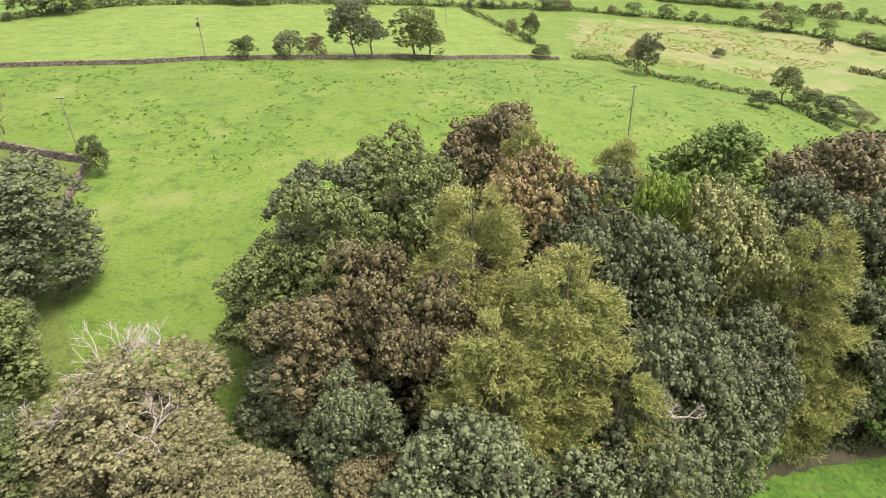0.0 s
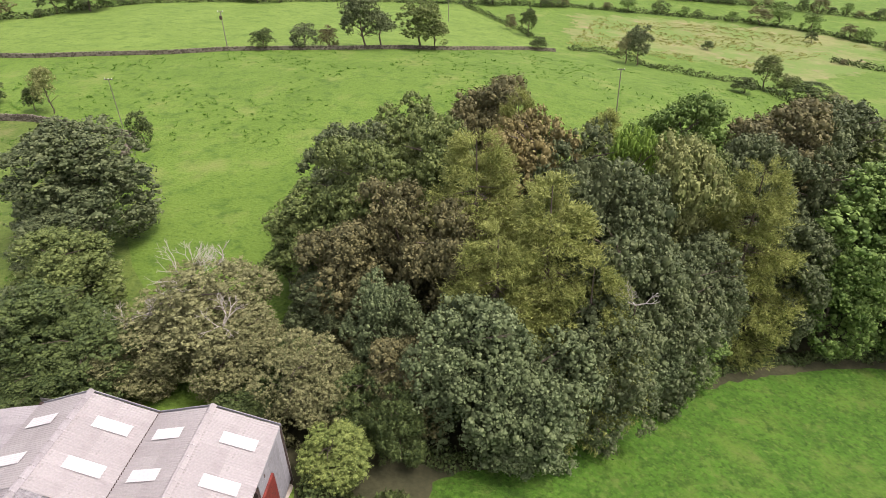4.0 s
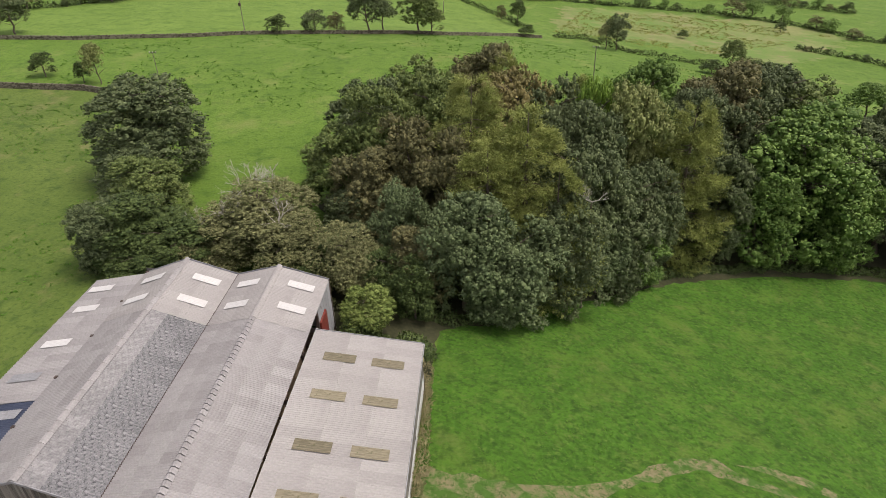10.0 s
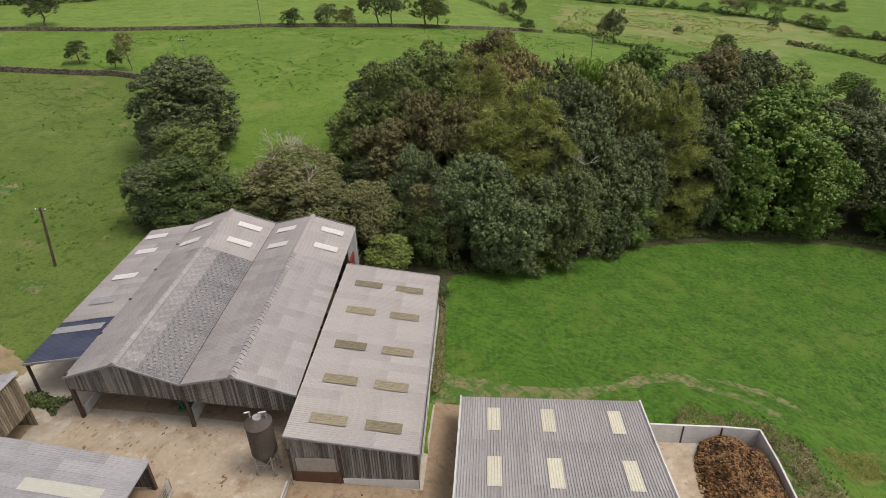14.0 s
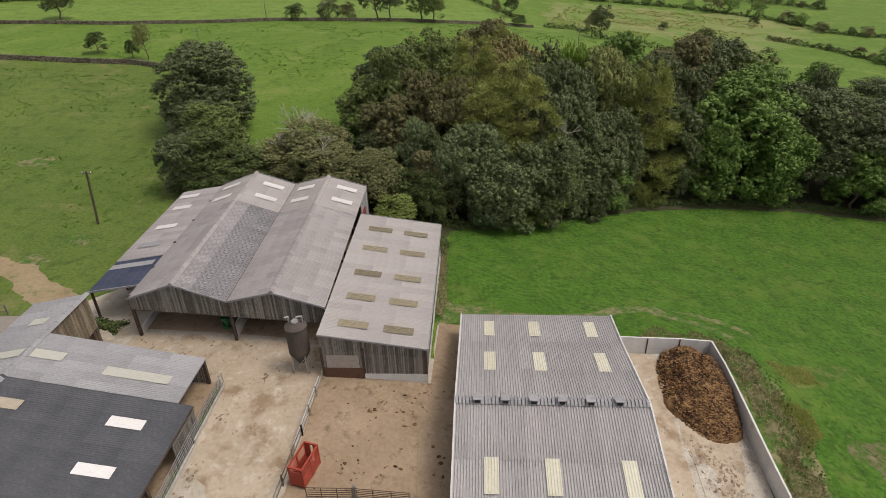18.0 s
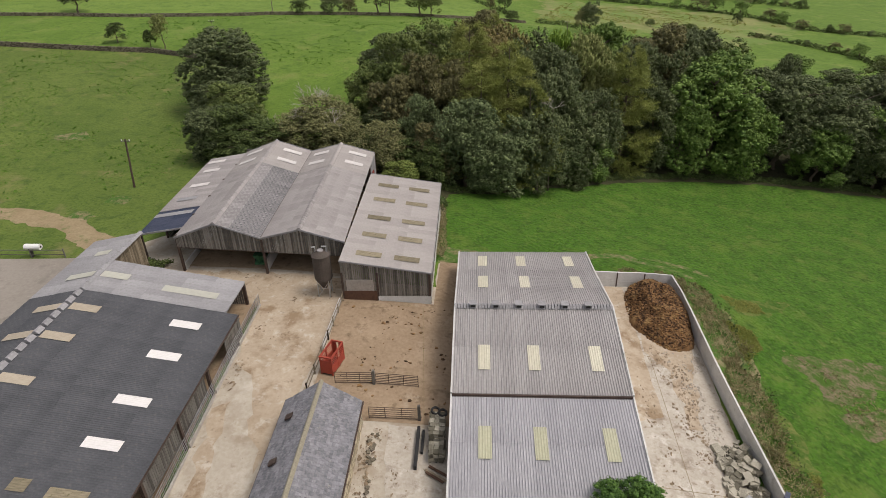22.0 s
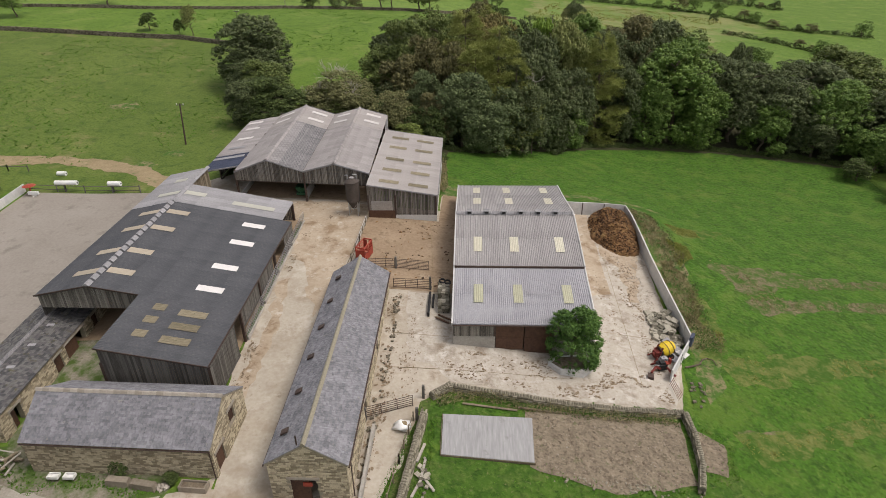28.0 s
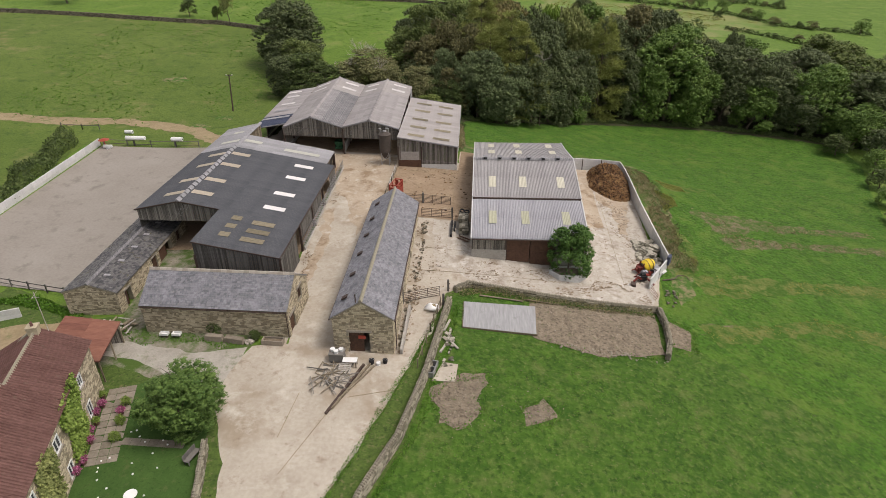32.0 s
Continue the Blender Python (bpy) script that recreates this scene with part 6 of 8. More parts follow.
part("yard_slab", Mesh().hexa([(-6.2, -50.8, -1.4), (1.6, -50.9, -2.1), (1.8, -46.0, -1.95), (-6.2, -46.4, -1.2), (-6.2, -50.8, -0.98), (1.6, -50.9, -1.62), (1.8, -46.0, -1.45), (-6.2, -46.4, -0.75)]), SLABMAT)
slab_ob = bpy.data.objects["yard_slab"]
tagged(slab_ob, "pale new concrete slab beside the vegetable plot", "slab", kind="structure")
part("slab_edge_board", Mesh().beam((-6.3, -50.9, -1.05), (1.7, -51.0, -1.7), 0.06, 0.2).beam((-6.28, -50.8, -1.05), (-6.28, -46.4, -0.82), 0.06, 0.2), TIMBER, slab_ob)
pad = Mesh().hexa([(x, y, ground(x, y) + z) for z in (-0.2, 0.12) for x, y in ((-8.9, -59.1), (-6.7, -59.0), (-6.5, -56.6), (-8.0, -56.5))])
tagged(part("concrete_pad", pad, CONCRETE), "small square concrete pad in the grass", "slab", kind="structure")
joints = thing("yard_joint", "dark joints between the yard's concrete bays", "joint", kind="structure")
for a, b in (((-17.9, -64.2), (-20.3, -70.6)), ((-20.9, -61.8), (-21.4, -67)), ((-16.4, -62), (-11.9, -60.6)), ((-12, -36), (-6, -36)), ((-12, -41), (6, -40.2)), ((14.2, -4), (13.4, -40)), ((9.6, -14), (19, -14)), ((9, -32), (18.6, -32)), ((-9.3, -12.4), (-8.0, -28.4))):
    n = max(1, int(math.dist(a, b) / 2))
    m = Mesh()
    for i in range(n):
        p, q = [(a[0] + (b[0] - a[0]) * k / n, a[1] + (b[1] - a[1]) * k / n) for k in (i, i + 1)]
        m.beam((*p, ground(*p) + 0.085), (*q, ground(*q) + 0.085), 0.035, 0.03)
    part("joint", m, TRACK, joints)

drape("weedy_yard", [(-47.5, -61), (-40, -59), (-33, -61.5), (-28.6, -61), (-27.6, -55.6), (-26, -52), (-30, -48.6), (-36.5, -47), (-37.6, -46), (-37.8, -37.2), (-44.5, -37.2), (-44, -46), (-43, -51.5), (-48, -52)], WEEDY, 0.055, "gravel and rough grass round the stone stable", "gravel", 2.0, 0.4, 15)
drape("cottage_ground", [(-60, -46), (-47, -51), (-43, -55), (-28.3, -61.5), (-24.9, -69), (-22.4, -77), (-22, -84), (-45, -88), (-64, -70)], VERGE, 0.045, "rough grass round the cottage", "grass", 2.0, 0.4, 17)
drape("drive_edge", [(-17.8, -77), (-14.5, -67.9), (-12, -59.9), (-9.5, -52.2), (-8.3, -45), (-7.4, -44.8), (-7.8, -52), (-8.8, -58.5), (-10.5, -66.5), (-12.7, -72.2), (-13.6, -77)], VERGE, 0.06, "rank weedy verge between the drive and the stone wall", "verge", 1.0, 0.25, 16)

# ---- stone buildings ----
GB = lambda x, y: ground(x, y)


def stone_building(name, label, x0, x1, y0, y1, eave, ridge, axis, roof, turn=0.0, openings=None, size=0.32, seed=0, ridge_mat=None, pivot=None, stone=None, category="stone barn", over=0.18):
    """A gabled stone building; openings: side -> list of (from, to, bottom, top). Returns its Empty."""
    px, py = pivot or ((x0 + x1) / 2, (y0 + y1) / 2)
    t = thing(name, label, category, Matrix.Translation((px, py, 0)) @ Matrix.Rotation(radians(turn), 4, "Z"))
    a0, a1, b0, b1 = x0 - px, x1 - px, y0 - py, y1 - py
    base = min(GB(x, y) for x in (x0, x1) for y in (y0, y1)) - 0.5
    op = openings or {}
    sides = {"south": ((a0, b0), (a1, b0)), "east": ((a1, b0), (a1, b1)), "north": ((a1, b1), (a0, b1)), "west": ((a0, b1), (a0, b0))}
    for k, (p, q) in sides.items():
        L = math.dist(p, q)
        gable = (axis == "y") == (k in ("south", "north"))
        top = (lambda s, L=L: eave + (ridge - eave) * (1 - abs(2 * s / L - 1))) if gable else eave
        w = wall(t, p, q, base, top, MORTAR, 0.5, op.get(k, ()), "wall")
        stonework(w, p, q, base + 0.1, top, op.get(k, ()), stone or STONE, seed + len(k))
        for o in op.get(k, ()):
            d = (Vector((*q, 0)) - Vector((*p, 0))).normalized()
            n = Vector((d.y, -d.x, 0))
            m0, m1 = Vector((*p, 0)) + d * (o[0] - 0.2) + n * 0.05, Vector((*p, 0)) + d * (o[1] + 0.2) + n * 0.05
            part("lintel", Mesh().beam((m0.x, m0.y, o[3] + 0.1), (m1.x, m1.y, o[3] + 0.1), 0.12, 0.22), RIDGE, w)
            if len(o) > 4 and o[4]:
                e0, e1 = Vector((*p, 0)) + d * o[0] - n * 0.15, Vector((*p, 0)) + d * (o[0] + (o[1] - o[0]) * o[5]) - n * 0.15
                part("door", Mesh().hexa([(e0.x, e0.y, o[2]), (e1.x, e1.y, o[2]), (e1.x - n.x * 0.06, e1.y - n.y * 0.06, o[2]), (e0.x - n.x * 0.06, e0.y - n.y * 0.06, o[2]),
                                          (e0.x, e0.y, o[3]), (e1.x, e1.y, o[3]), (e1.x - n.x * 0.06, e1.y - n.y * 0.06, o[3]), (e0.x - n.x * 0.06, e0.y - n.y * 0.06, o[3])]), o[4], w, "weathered plank door")
    if axis == "y":
        mid, half = (a0 + a1) / 2, (a1 - a0) / 2
        for s in (-1, 1):
            run = Vector((-s * half, 0, ridge - eave))
            k = over / half
            foot = Vector((mid + s * half, b0 - 0.06, eave + 0.12)) - run * k
            slates(t, foot, (0, 1, 0), run, b1 - b0 + 0.12, run.length * (1 + k), roof, size, 0.24, seed + s + 3)
        ridge_line(t, (mid, b0 - 0.1, ridge + 0.16), (mid, b1 + 0.1, ridge + 0.16), 0.2, ridge_mat or LEAD, 0.6, 0.01)
    else:
        mid, half = (b0 + b1) / 2, (b1 - b0) / 2
        for s in (-1, 1):
            run = Vector((0, -s * half, ridge - eave))
            k = over / half
            foot = Vector((a0 - 0.06, mid + s * half, eave + 0.12)) - run * k
            slates(t, foot, (1, 0, 0), run, a1 - a0 + 0.12, run.length * (1 + k), roof, size, 0.24, seed + s + 3)
        ridge_line(t, (a0 - 0.1, mid, ridge + 0.16), (a1 + 0.1, mid, ridge + 0.16), 0.2, ridge_mat or LEAD, 0.6, 0.01)
    return t


byre = stone_building("stone_byre", "long sandstone byre with grey stone-slate roof and pale ridge", -18.9, -13.0, -55.9, -28.9, 3.3, 5.25, "y", SLATE, 0.4, {"south": [(1.5, 3.6, -0.75, 1.75, BROWN_DOOR, 0.7)], "east": [(8, 9.1, 0.2, 1.9, BROWN_DOOR, 1), (16, 17, 0.5, 2.0, BROWN_DOOR, 1)], "west": [(10, 11.2, 0.4, 2.2, BROWN_DOOR, 1)]}, seed=10)
for k in range(6):
    y, x = -11.5 + 4.4 * k, -2.0
    part("roof_vent", Mesh().hexa([(x - 0.3, y, 4.05), (x + 0.25, y, 4.4), (x + 0.25, y + 0.5, 4.4), (x - 0.3, y + 0.5, 4.05), (x - 0.34, y, 4.2), (x + 0.25, y, 4.55), (x + 0.25, y + 0.5, 4.55), (x - 0.34, y + 0.5, 4.2)]), STEEL, byre)
for x in (-3.2, 3.2):
    part("gutter", Mesh().tube((x, -13.6, 3.18), (x, 13.6, 3.18), 0.07, n=6), STEEL, byre)
part("flue_pipe", Mesh().tube((-0.5, -13.3, 4.6), (-0.5, -13.3, 6.0), 0.06, n=6), STEEL, byre)
part("door_notice", Mesh().box(-0.5, 0.2, -13.42, -13.36, 0.85, 1.25), RED, byre, "small red and white notice").location.y = -0.02
part("side_pipe", Mesh().tube((3.15, -12.8, -1.2), (3.15, -12.8, 3.1), 0.05, n=6), STEEL, byre)

stable = stone_building("stone_stable", "low sandstone stable with purple-grey slate roof", -39.1, -23.7, -54.0, -47.2, 2.75, 4.95, "x", SLATE, -1.4, {"east": [(0.5, 1.9, -0.5, 1.7, BROWN_DOOR, 1), (3.6, 4.7, 1.6, 3.1, BROWN_DOOR, 1)], "north": [(4, 5, 0, 2, BROWN_DOOR, 1)]}, seed=30, ridge_mat=RIDGE)
part("gutter", Mesh().tube((-7.7, -3.6, 2.62), (7.7, -3.6, 2.62), 0.07, n=6), STEEL, stable)
part("downpipe", Mesh().tube((7.6, -3.55, -0.4), (7.6, -3.55, 2.6), 0.05, n=6), STEEL, stable)

looseboxes = stone_building("loose_boxes", "long low stone range of loose boxes with mossy slate roof", -49.6, -43.8, -51.0, -32.8, 2.1, 3.1, "y", SLATE_MOSS, 2.0, {"east": [(1.5, 2.8, -0.9, 1.4, BROWN_DOOR, 0.5), (8.2, 9.4, -0.5, 1.6, BROWN_DOOR, 1), (10.2, 13.6, -0.3, 1.7, BROWN_DOOR, 0.6), (15.2, 16.2, 0, 1.7, BROWN_DOOR, 1)]}, seed=50, ridge_mat=CEMENT_OLD)
for k in range(5):
    part("pale_patch", Mesh().hexa([(0.7 + dx, -7 + 3.2 * k + dy, 2.99 - dx * 0.345 + z) for z in (-0.05, 0.08) for dx, dy in ((0, 0), (0.5, 0.25), (0.5, 0.6), (0, 0.35))]), PALE_SHEET, looseboxes, "pale replaced slate")

# ---- cottage ----
CT = Matrix.Translation((-39.2, -62.2, 0)) @ Matrix.Rotation(radians(17), 4, "Z")
house = thing("cottage", "two-storey stone cottage with dark red tiled roof and ivy-covered front", "house", CT)
wins = [(3.3, 4.2, 2.75, 3.85), (3.3, 4.3, -0.5, 0.9), (9.9, 11.0, 2.2, 3.4), (9.5, 10.5, -1.0, 0.25), (15.2, 16.1, 2.3, 3.4)]
hw = wall(house, (0, -18), (0, 0), -2.4, 4.25, MORTAR, 0.5, [(18 - b, 18 - a, z0, z1) for a, b, z0, z1 in wins], "east_wall")
stonework(hw, (0, -18), (0, 0), -1.9, 4.2, [(18 - b, 18 - a, z0, z1) for a, b, z0, z1 in wins], STONE, 77)
gable = lambda s: 4.25 + 2.5 * (1 - abs(2 * s / 7.2 - 1))
gn = wall(house, (0, 0), (-7.2, 0), -2.2, gable, MORTAR, 0.5, (), "north_wall")
stonework(gn, (0, 0), (-7.2, 0), -1.8, gable, (), STONE, 78)
wall(house, (-7.2, 0), (-7.2, -18), -2.2, 4.25, MORTAR, 0.5, (), "west_wall")
wall(house, (-7.2, -18), (0, -18), -2.4, gable, MORTAR, 0.5, (), "south_wall")
for y0, y1, xe, ze, rise in ((-7.6, 0.25, 0.32, 4.45, 2.1), (-18.3, -7.6, 0.34, 4.3, 2.7)):
    half = xe + 3.45
    for s in (1, -1):
        run = Vector((-half * s, 0, rise))
        slates(house, (-3.45 + half * s, y0, ze), (0, 1, 0), run, y1 - y0, run.length, TILE, 0.26, 0.36, 90 + s, "roof_slope")
        slope = run.normalized()
        rolls = Mesh()
        k = int((y1 - y0) / 0.26)
        for i in range(k):
            y = y0 + 0.13 + (y1 - y0) * i / k
            p = Vector((-3.45 + half * s, y, ze + 0.06))
            rolls.tube(p, p + run, 0.075, n=6)
        tagged(part("rolled_tiling", rolls, TILE, house), kind="stuff")
    ridge_line(house, (-3.45, y0, ze + rise + 0.04), (-3.45, y1, ze + rise + 0.04), 0.17, LEAD, 0.45, 0.01)
part("chimney", Mesh().box(-3.85, -3.05, -0.75, -0.05, 6.0, 7.1).box(-3.92, -2.98, -0.82, 0.02, 7.1, 7.22), STONE, house)
part("chimney_pot", Mesh().tube((-3.45, -0.4, 7.2), (-3.45, -0.4, 7.6), 0.13, 0.1), TILE, house)
for a, b, z0, z1 in wins:
    w = part("window", Mesh().box(-0.08, -0.05, -b, -a, z0, z1), WHITE, house, "white-painted sash window")
    for ya, yb, za, zb in ((-b, -a, z0, z0 + 0.08), (-b, -a, z1 - 0.08, z1), (-b, -b + 0.08, z0 + 0.08, z1 - 0.08), (-a - 0.08, -a, z0 + 0.08, z1 - 0.08), (-(a + b) / 2 - 0.03, -(a + b) / 2 + 0.03, z0 + 0.08, z1 - 0.08)):
        part("frame_bar", Mesh().box(-0.045, 0.06, ya, yb, za, zb), WHITE, w)
    part("pane", Mesh().box(-0.045, -0.01, -b + 0.09, -a - 0.09, z0 + 0.09, z1 - 0.09), GLASS, w)
    part("sill", Mesh().box(-0.1, 0.14, -b - 0.1, -a + 0.1, z0 - 0.12, z0), RIDGE, w)
part("tv_aerial", Mesh().tube((-2.6, 0.1, 4.5), (-2.6, 0.1, 10.2), 0.035, n=6).tube((-2.6, -0.5, 9.9), (-2.6, 0.7, 9.9), 0.02, n=5).tube((-2.9, 0.1, 9.6), (-2.3, 0.1, 9.6), 0.02, n=5), DEADWOOD, house, "tall thin aerial mast")
rng = np.random.default_rng(8)
for lo, hi, top, n, kind, lab in ((-9.3, -5.0, 5.0, 5200, "ivy", "yellow-green climbing ivy"), (-15.2, -11.8, 4.3, 3200, "pale", "variegated pale climbing ivy")):
    py_ = rng.uniform(lo, hi, n)
    pz_ = rng.uniform(-1.2, top + 0.3, n)
    edge = np.array([noise.noise(Vector((a * 0.5, b * 0.5, 3))) for a, b in zip(py_, pz_)])
    ok = (pz_ < top + 0.8 * edge) & (py_ < hi + 0.9 * edge - 0.2) & (py_ > lo - 0.9 * edge + 0.2) & ~np.any([(py_ > -b - 0.15) & (py_ < -a + 0.15) & (pz_ > z0 - 0.15) & (pz_ < z1 + 0.15) for a, b, z0, z1 in wins], axis=0)
    P = np.stack([rng.uniform(0.02, 0.16, n) + 0.22 * np.clip(0.5 + edge, 0, 1), py_, pz_], 1)[ok]
    s = 0.22 * rng.uniform(0.6, 1.4, len(P))
    v, q = leaf_quads(P, unit(rng, len(P)) + np.array([0.3, 0, -0.3]), unit(rng, len(P)) * 0.5 + np.array([1, 0, 0.4]), s, s * 0.8)
    tagged(part("ivy", fast_mesh("ivy", v, q, LEAF[kind]), LEAF[kind], house), lab, kind="stuff")

out = thing("garden_shed", "open-sided shed with rusty red sheet roof against the cottage", "shed", Matrix.Translation((-42.4, -58.6, 0)) @ Matrix.Rotation(radians(12), 4, "Z"))
roof_plane(out, (2.4, -3.4, 1.7), (0, 1, 0), (-4.8, 0, 1.3), 6.2, 5.0, 2, RUST_TILE, name="roof")
posts(out, [(2.2, -3.2), (2.2, 0), (2.2, 2.6), (-2.2, -3.2), (-2.2, 2.6)], lambda x, y: -1.6, 1.75, 0.12, TIMBER)
boards(out, (2.1, 2.65), (-2.3, 2.65), -1.4, lambda s: 1.7 + 1.1 * s, BOARD, seed=61)
boards(out, (-2.3, 2.65), (-2.3, -3.3), -1.4, 2.8, BOARD, seed=62)

# ---- concrete bunker wall and dung heap ----
def panel_wall(name, pts, height, label, span=3.6, mat=None, thick=0.16):
    """Concrete panels between steel posts, each bay stepping with the land."""
    t = thing(name, label, "concrete wall", kind="structure")
    for (x0, y0), (x1, y1) in zip(pts, pts[1:]):
        L = math.dist((x0, y0), (x1, y1))
        k = max(1, round(L / span))
        nx, ny = -(y1 - y0) / L * thick / 2, (x1 - x0) / L * thick / 2
        for i in range(k):
            p, q = [(x0 + (x1 - x0) * j / k, y0 + (y1 - y0) * j / k) for j in (i, i + 1)]
            for r in range(2):
                z = [[ground(*c) - 0.3 + (height + 0.3) * f for c in (p, q)] for f in (r / 2 + 0.004, (r + 1) / 2)]
                part("panel", Mesh().hexa([(p[0] - nx, p[1] - ny, z[0][0]), (q[0] - nx, q[1] - ny, z[0][1]), (q[0] + nx, q[1] + ny, z[0][1]), (p[0] + nx, p[1] + ny, z[0][0]),
                                           (p[0] - nx, p[1] - ny, z[1][0]), (q[0] - nx, q[1] - ny, z[1][1]), (q[0] + nx, q[1] + ny, z[1][1]), (p[0] + nx, p[1] + ny, z[1][0])]), mat or PANEL, t)
            part("post", Mesh().box(p[0] - 0.07, p[0] + 0.07, p[1] - 0.11, p[1] + 0.11, ground(*p) - 0.5, ground(*p) + height - 0.05), STEEL, t)
    return t


panel_wall("wall_bunker", [(9.6, -4.45), (19.2, -4.0), (19.7, -14), (20.2, -32.7)], 2.05, "white-grey concrete panel wall round the dung heap")
panel_wall("wall_bunker_end", [(20.2, -32.7), (16.5, -38.6)], 1.65, "white-grey leaning end panels of the bunker wall")
panel_wall("wall_arena", [(-73.2, -2.6), (-73.4, -44.6)], 1.3, "white-grey panel wall along the riding arena", 4.6)
panel_wall("wall_cottage_yard", [(-62, -55), (-54.5, -51.6)], 1.2, "low grey concrete wall behind the cottage", 3.6)


def mound(name, cx, cy, rx, ry, h, mat, label, category, seed, clods=900, size=0.3):
    """A heap of loose stuff: an uneven mound strewn with clods."""
    rnd = random.Random(seed)
    t = thing(name, label, category)

    def top(x, y):
        d = math.hypot((x - cx) / rx, (y - cy) / ry)
        k = max(0.0, 1 - d * (0.92 + 0.2 * noise.noise(Vector((x * 0.3, y * 0.3, seed + 7)))))
        return ground(x, y) + 0.1 + h * min(1.0, k * 1.7) ** 0.8 * (0.85 + 0.35 * noise.noise(Vector((x * 0.7, y * 0.7, seed + 4)))) - (0.3 if k == 0 else 0)
    mesh, n = Mesh(), 44
    mesh.v = [(cx + rx * 1.15 * (2 * i / n - 1), cy + ry * 1.15 * (2 * j / n - 1), top(cx + rx * 1.15 * (2 * i / n - 1), cy + ry * 1.15 * (2 * j / n - 1)) + 0.12 * noise.noise(Vector((i * 0.9, j * 0.9, seed)))) for j in range(n + 1) for i in range(n + 1)]
    mesh.f = [(j * (n + 1) + i, j * (n + 1) + i + 1, (j + 1) * (n + 1) + i + 1, (j + 1) * (n + 1) + i) for j in range(n) for i in range(n)]
    part("mound", mesh, mat, t, smooth=True)
    bits = Mesh()
    for _ in range(clods):
        a, d = rnd.random() * 6.28, rnd.random() ** 0.55 * 1.1
        x, y = cx + math.cos(a) * rx * d, cy + math.sin(a) * ry * d
        s = size * rnd.uniform(0.3, 1.2)
        e = Vector((rnd.uniform(-1, 1), rnd.uniform(-1, 1), rnd.uniform(-0.4, 0.4))).normalized() * s
        z = max(top(x, y), ground(x, y) + 0.12) + s * 0.1
        bits.beam((x - e.x / 2, y - e.y / 2, z - e.z / 2), (x + e.x / 2, y + e.y / 2, z + e.z / 2), s * 0.6, s * 0.45)
    tagged(part("clod_litter", bits, mat, t), kind="stuff")


mound("dung_heap", 16.7, -9.0, 3.3, 5.4, 2.4, DUNG, "heaped brown strawy dung against the concrete wall", "dung heap", 3, 5200, 0.22)


def rubble(name, cx, cy, rx, ry, n, label, seed, h=0.5, mat=None, size=0.55):
    """A pile of separate stones."""
    rnd = random.Random(seed)
    t = thing(name, label, "stone pile")
    shapes = [Mesh().blob((0, 0, 0), 0.5, 0.4, 0.3, 0.5, seed + k, 6, 4).data("stone", mat or DRYSTONE) for k in range(3)]
    for k in range(n):
        a, d = rnd.random() * 6.28, rnd.random() ** 0.6
        x, y = cx + math.cos(a) * rx * d, cy + math.sin(a) * ry * d
        s = size * rnd.uniform(0.5, 1.5)
        part("stone", shapes[k % 3], mat or DRYSTONE, t, m=Matrix.Translation((x, y, ground(x, y) + 0.05 + s * 0.25 + h * (1 - d) * rnd.random())) @ Euler((rnd.uniform(-0.4, 0.4), rnd.uniform(-0.4, 0.4), rnd.random() * 6)).to_matrix().to_4x4() @ Matrix.Scale(s, 4))


def block_shapes(seed, mat, count=4):
    """Squared walling stones, each a little out of true."""
    rnd = random.Random(seed)
    shapes = []
    for _ in range(count):
        j = lambda: rnd.uniform(-0.07, 0.07)
        shapes.append(Mesh().hexa([(sx * 0.5 + j(), sy * 0.36 + j(), z + j() * 0.6) for z in (-0.2, 0.2) for sx, sy in ((-1, -1), (1, -1), (1, 1), (-1, 1))]).data("stone", mat))
    return shapes


def stone_heap(corners, n, label, seed, size, mat=None, rise=0.5, lie=0.35):
    """Squared stones tipped in a heap over a four-cornered patch of ground."""
    rnd = random.Random(seed)
    t = thing("stone_pile", label, "stone pile")
    shapes = block_shapes(seed, mat or WALLSTONE)
    a, b, c, d = [Vector(p) for p in corners]
    for k in range(n):
        u, v = rnd.random(), rnd.random()
        p = (a * (1 - u) + b * u) * (1 - v) + (d * (1 - u) + c * u) * v
        q = size * rnd.uniform(0.6, 1.25)
        z = ground(p.x, p.y) + 0.1 + q * 0.2 + rise * u * rnd.random() * 4 * v * (1 - v)
        part("stone", shapes[k % 4], mat or WALLSTONE, t, m=Matrix.Translation((p.x, p.y, z)) @ Euler((rnd.uniform(-lie, lie), rnd.uniform(-lie, lie), rnd.random() * 6)).to_matrix().to_4x4() @ Matrix.Scale(q, 4))


stone_heap([(16.9, -27.4), (19.4, -26.0), (19.7, -32.8), (16.7, -32.0)], 120, "pale squared walling stones heaped by the bunker wall", 1, 0.72, rise=0.9)
stone_heap([(-12.75, -55), (-12.1, -55), (-11.5, -30), (-12.3, -30)], 60, "loose stones and rubble along the byre's foot", 4, 0.3, FIELDSTONE, 0.05)
stone_heap([(18.6, -38.2), (20.2, -38), (20.0, -41.6), (17.6, -42)], 16, "tumbled stones outside the wall's end", 5, 0.28, FIELDSTONE, 0.1)
stone_heap([(-8.0, -51), (-7.0, -51), (-7.0, -57), (-8.0, -57)], 22, "fallen stones in the grass by the wall", 6, 0.4, rise=0.1)
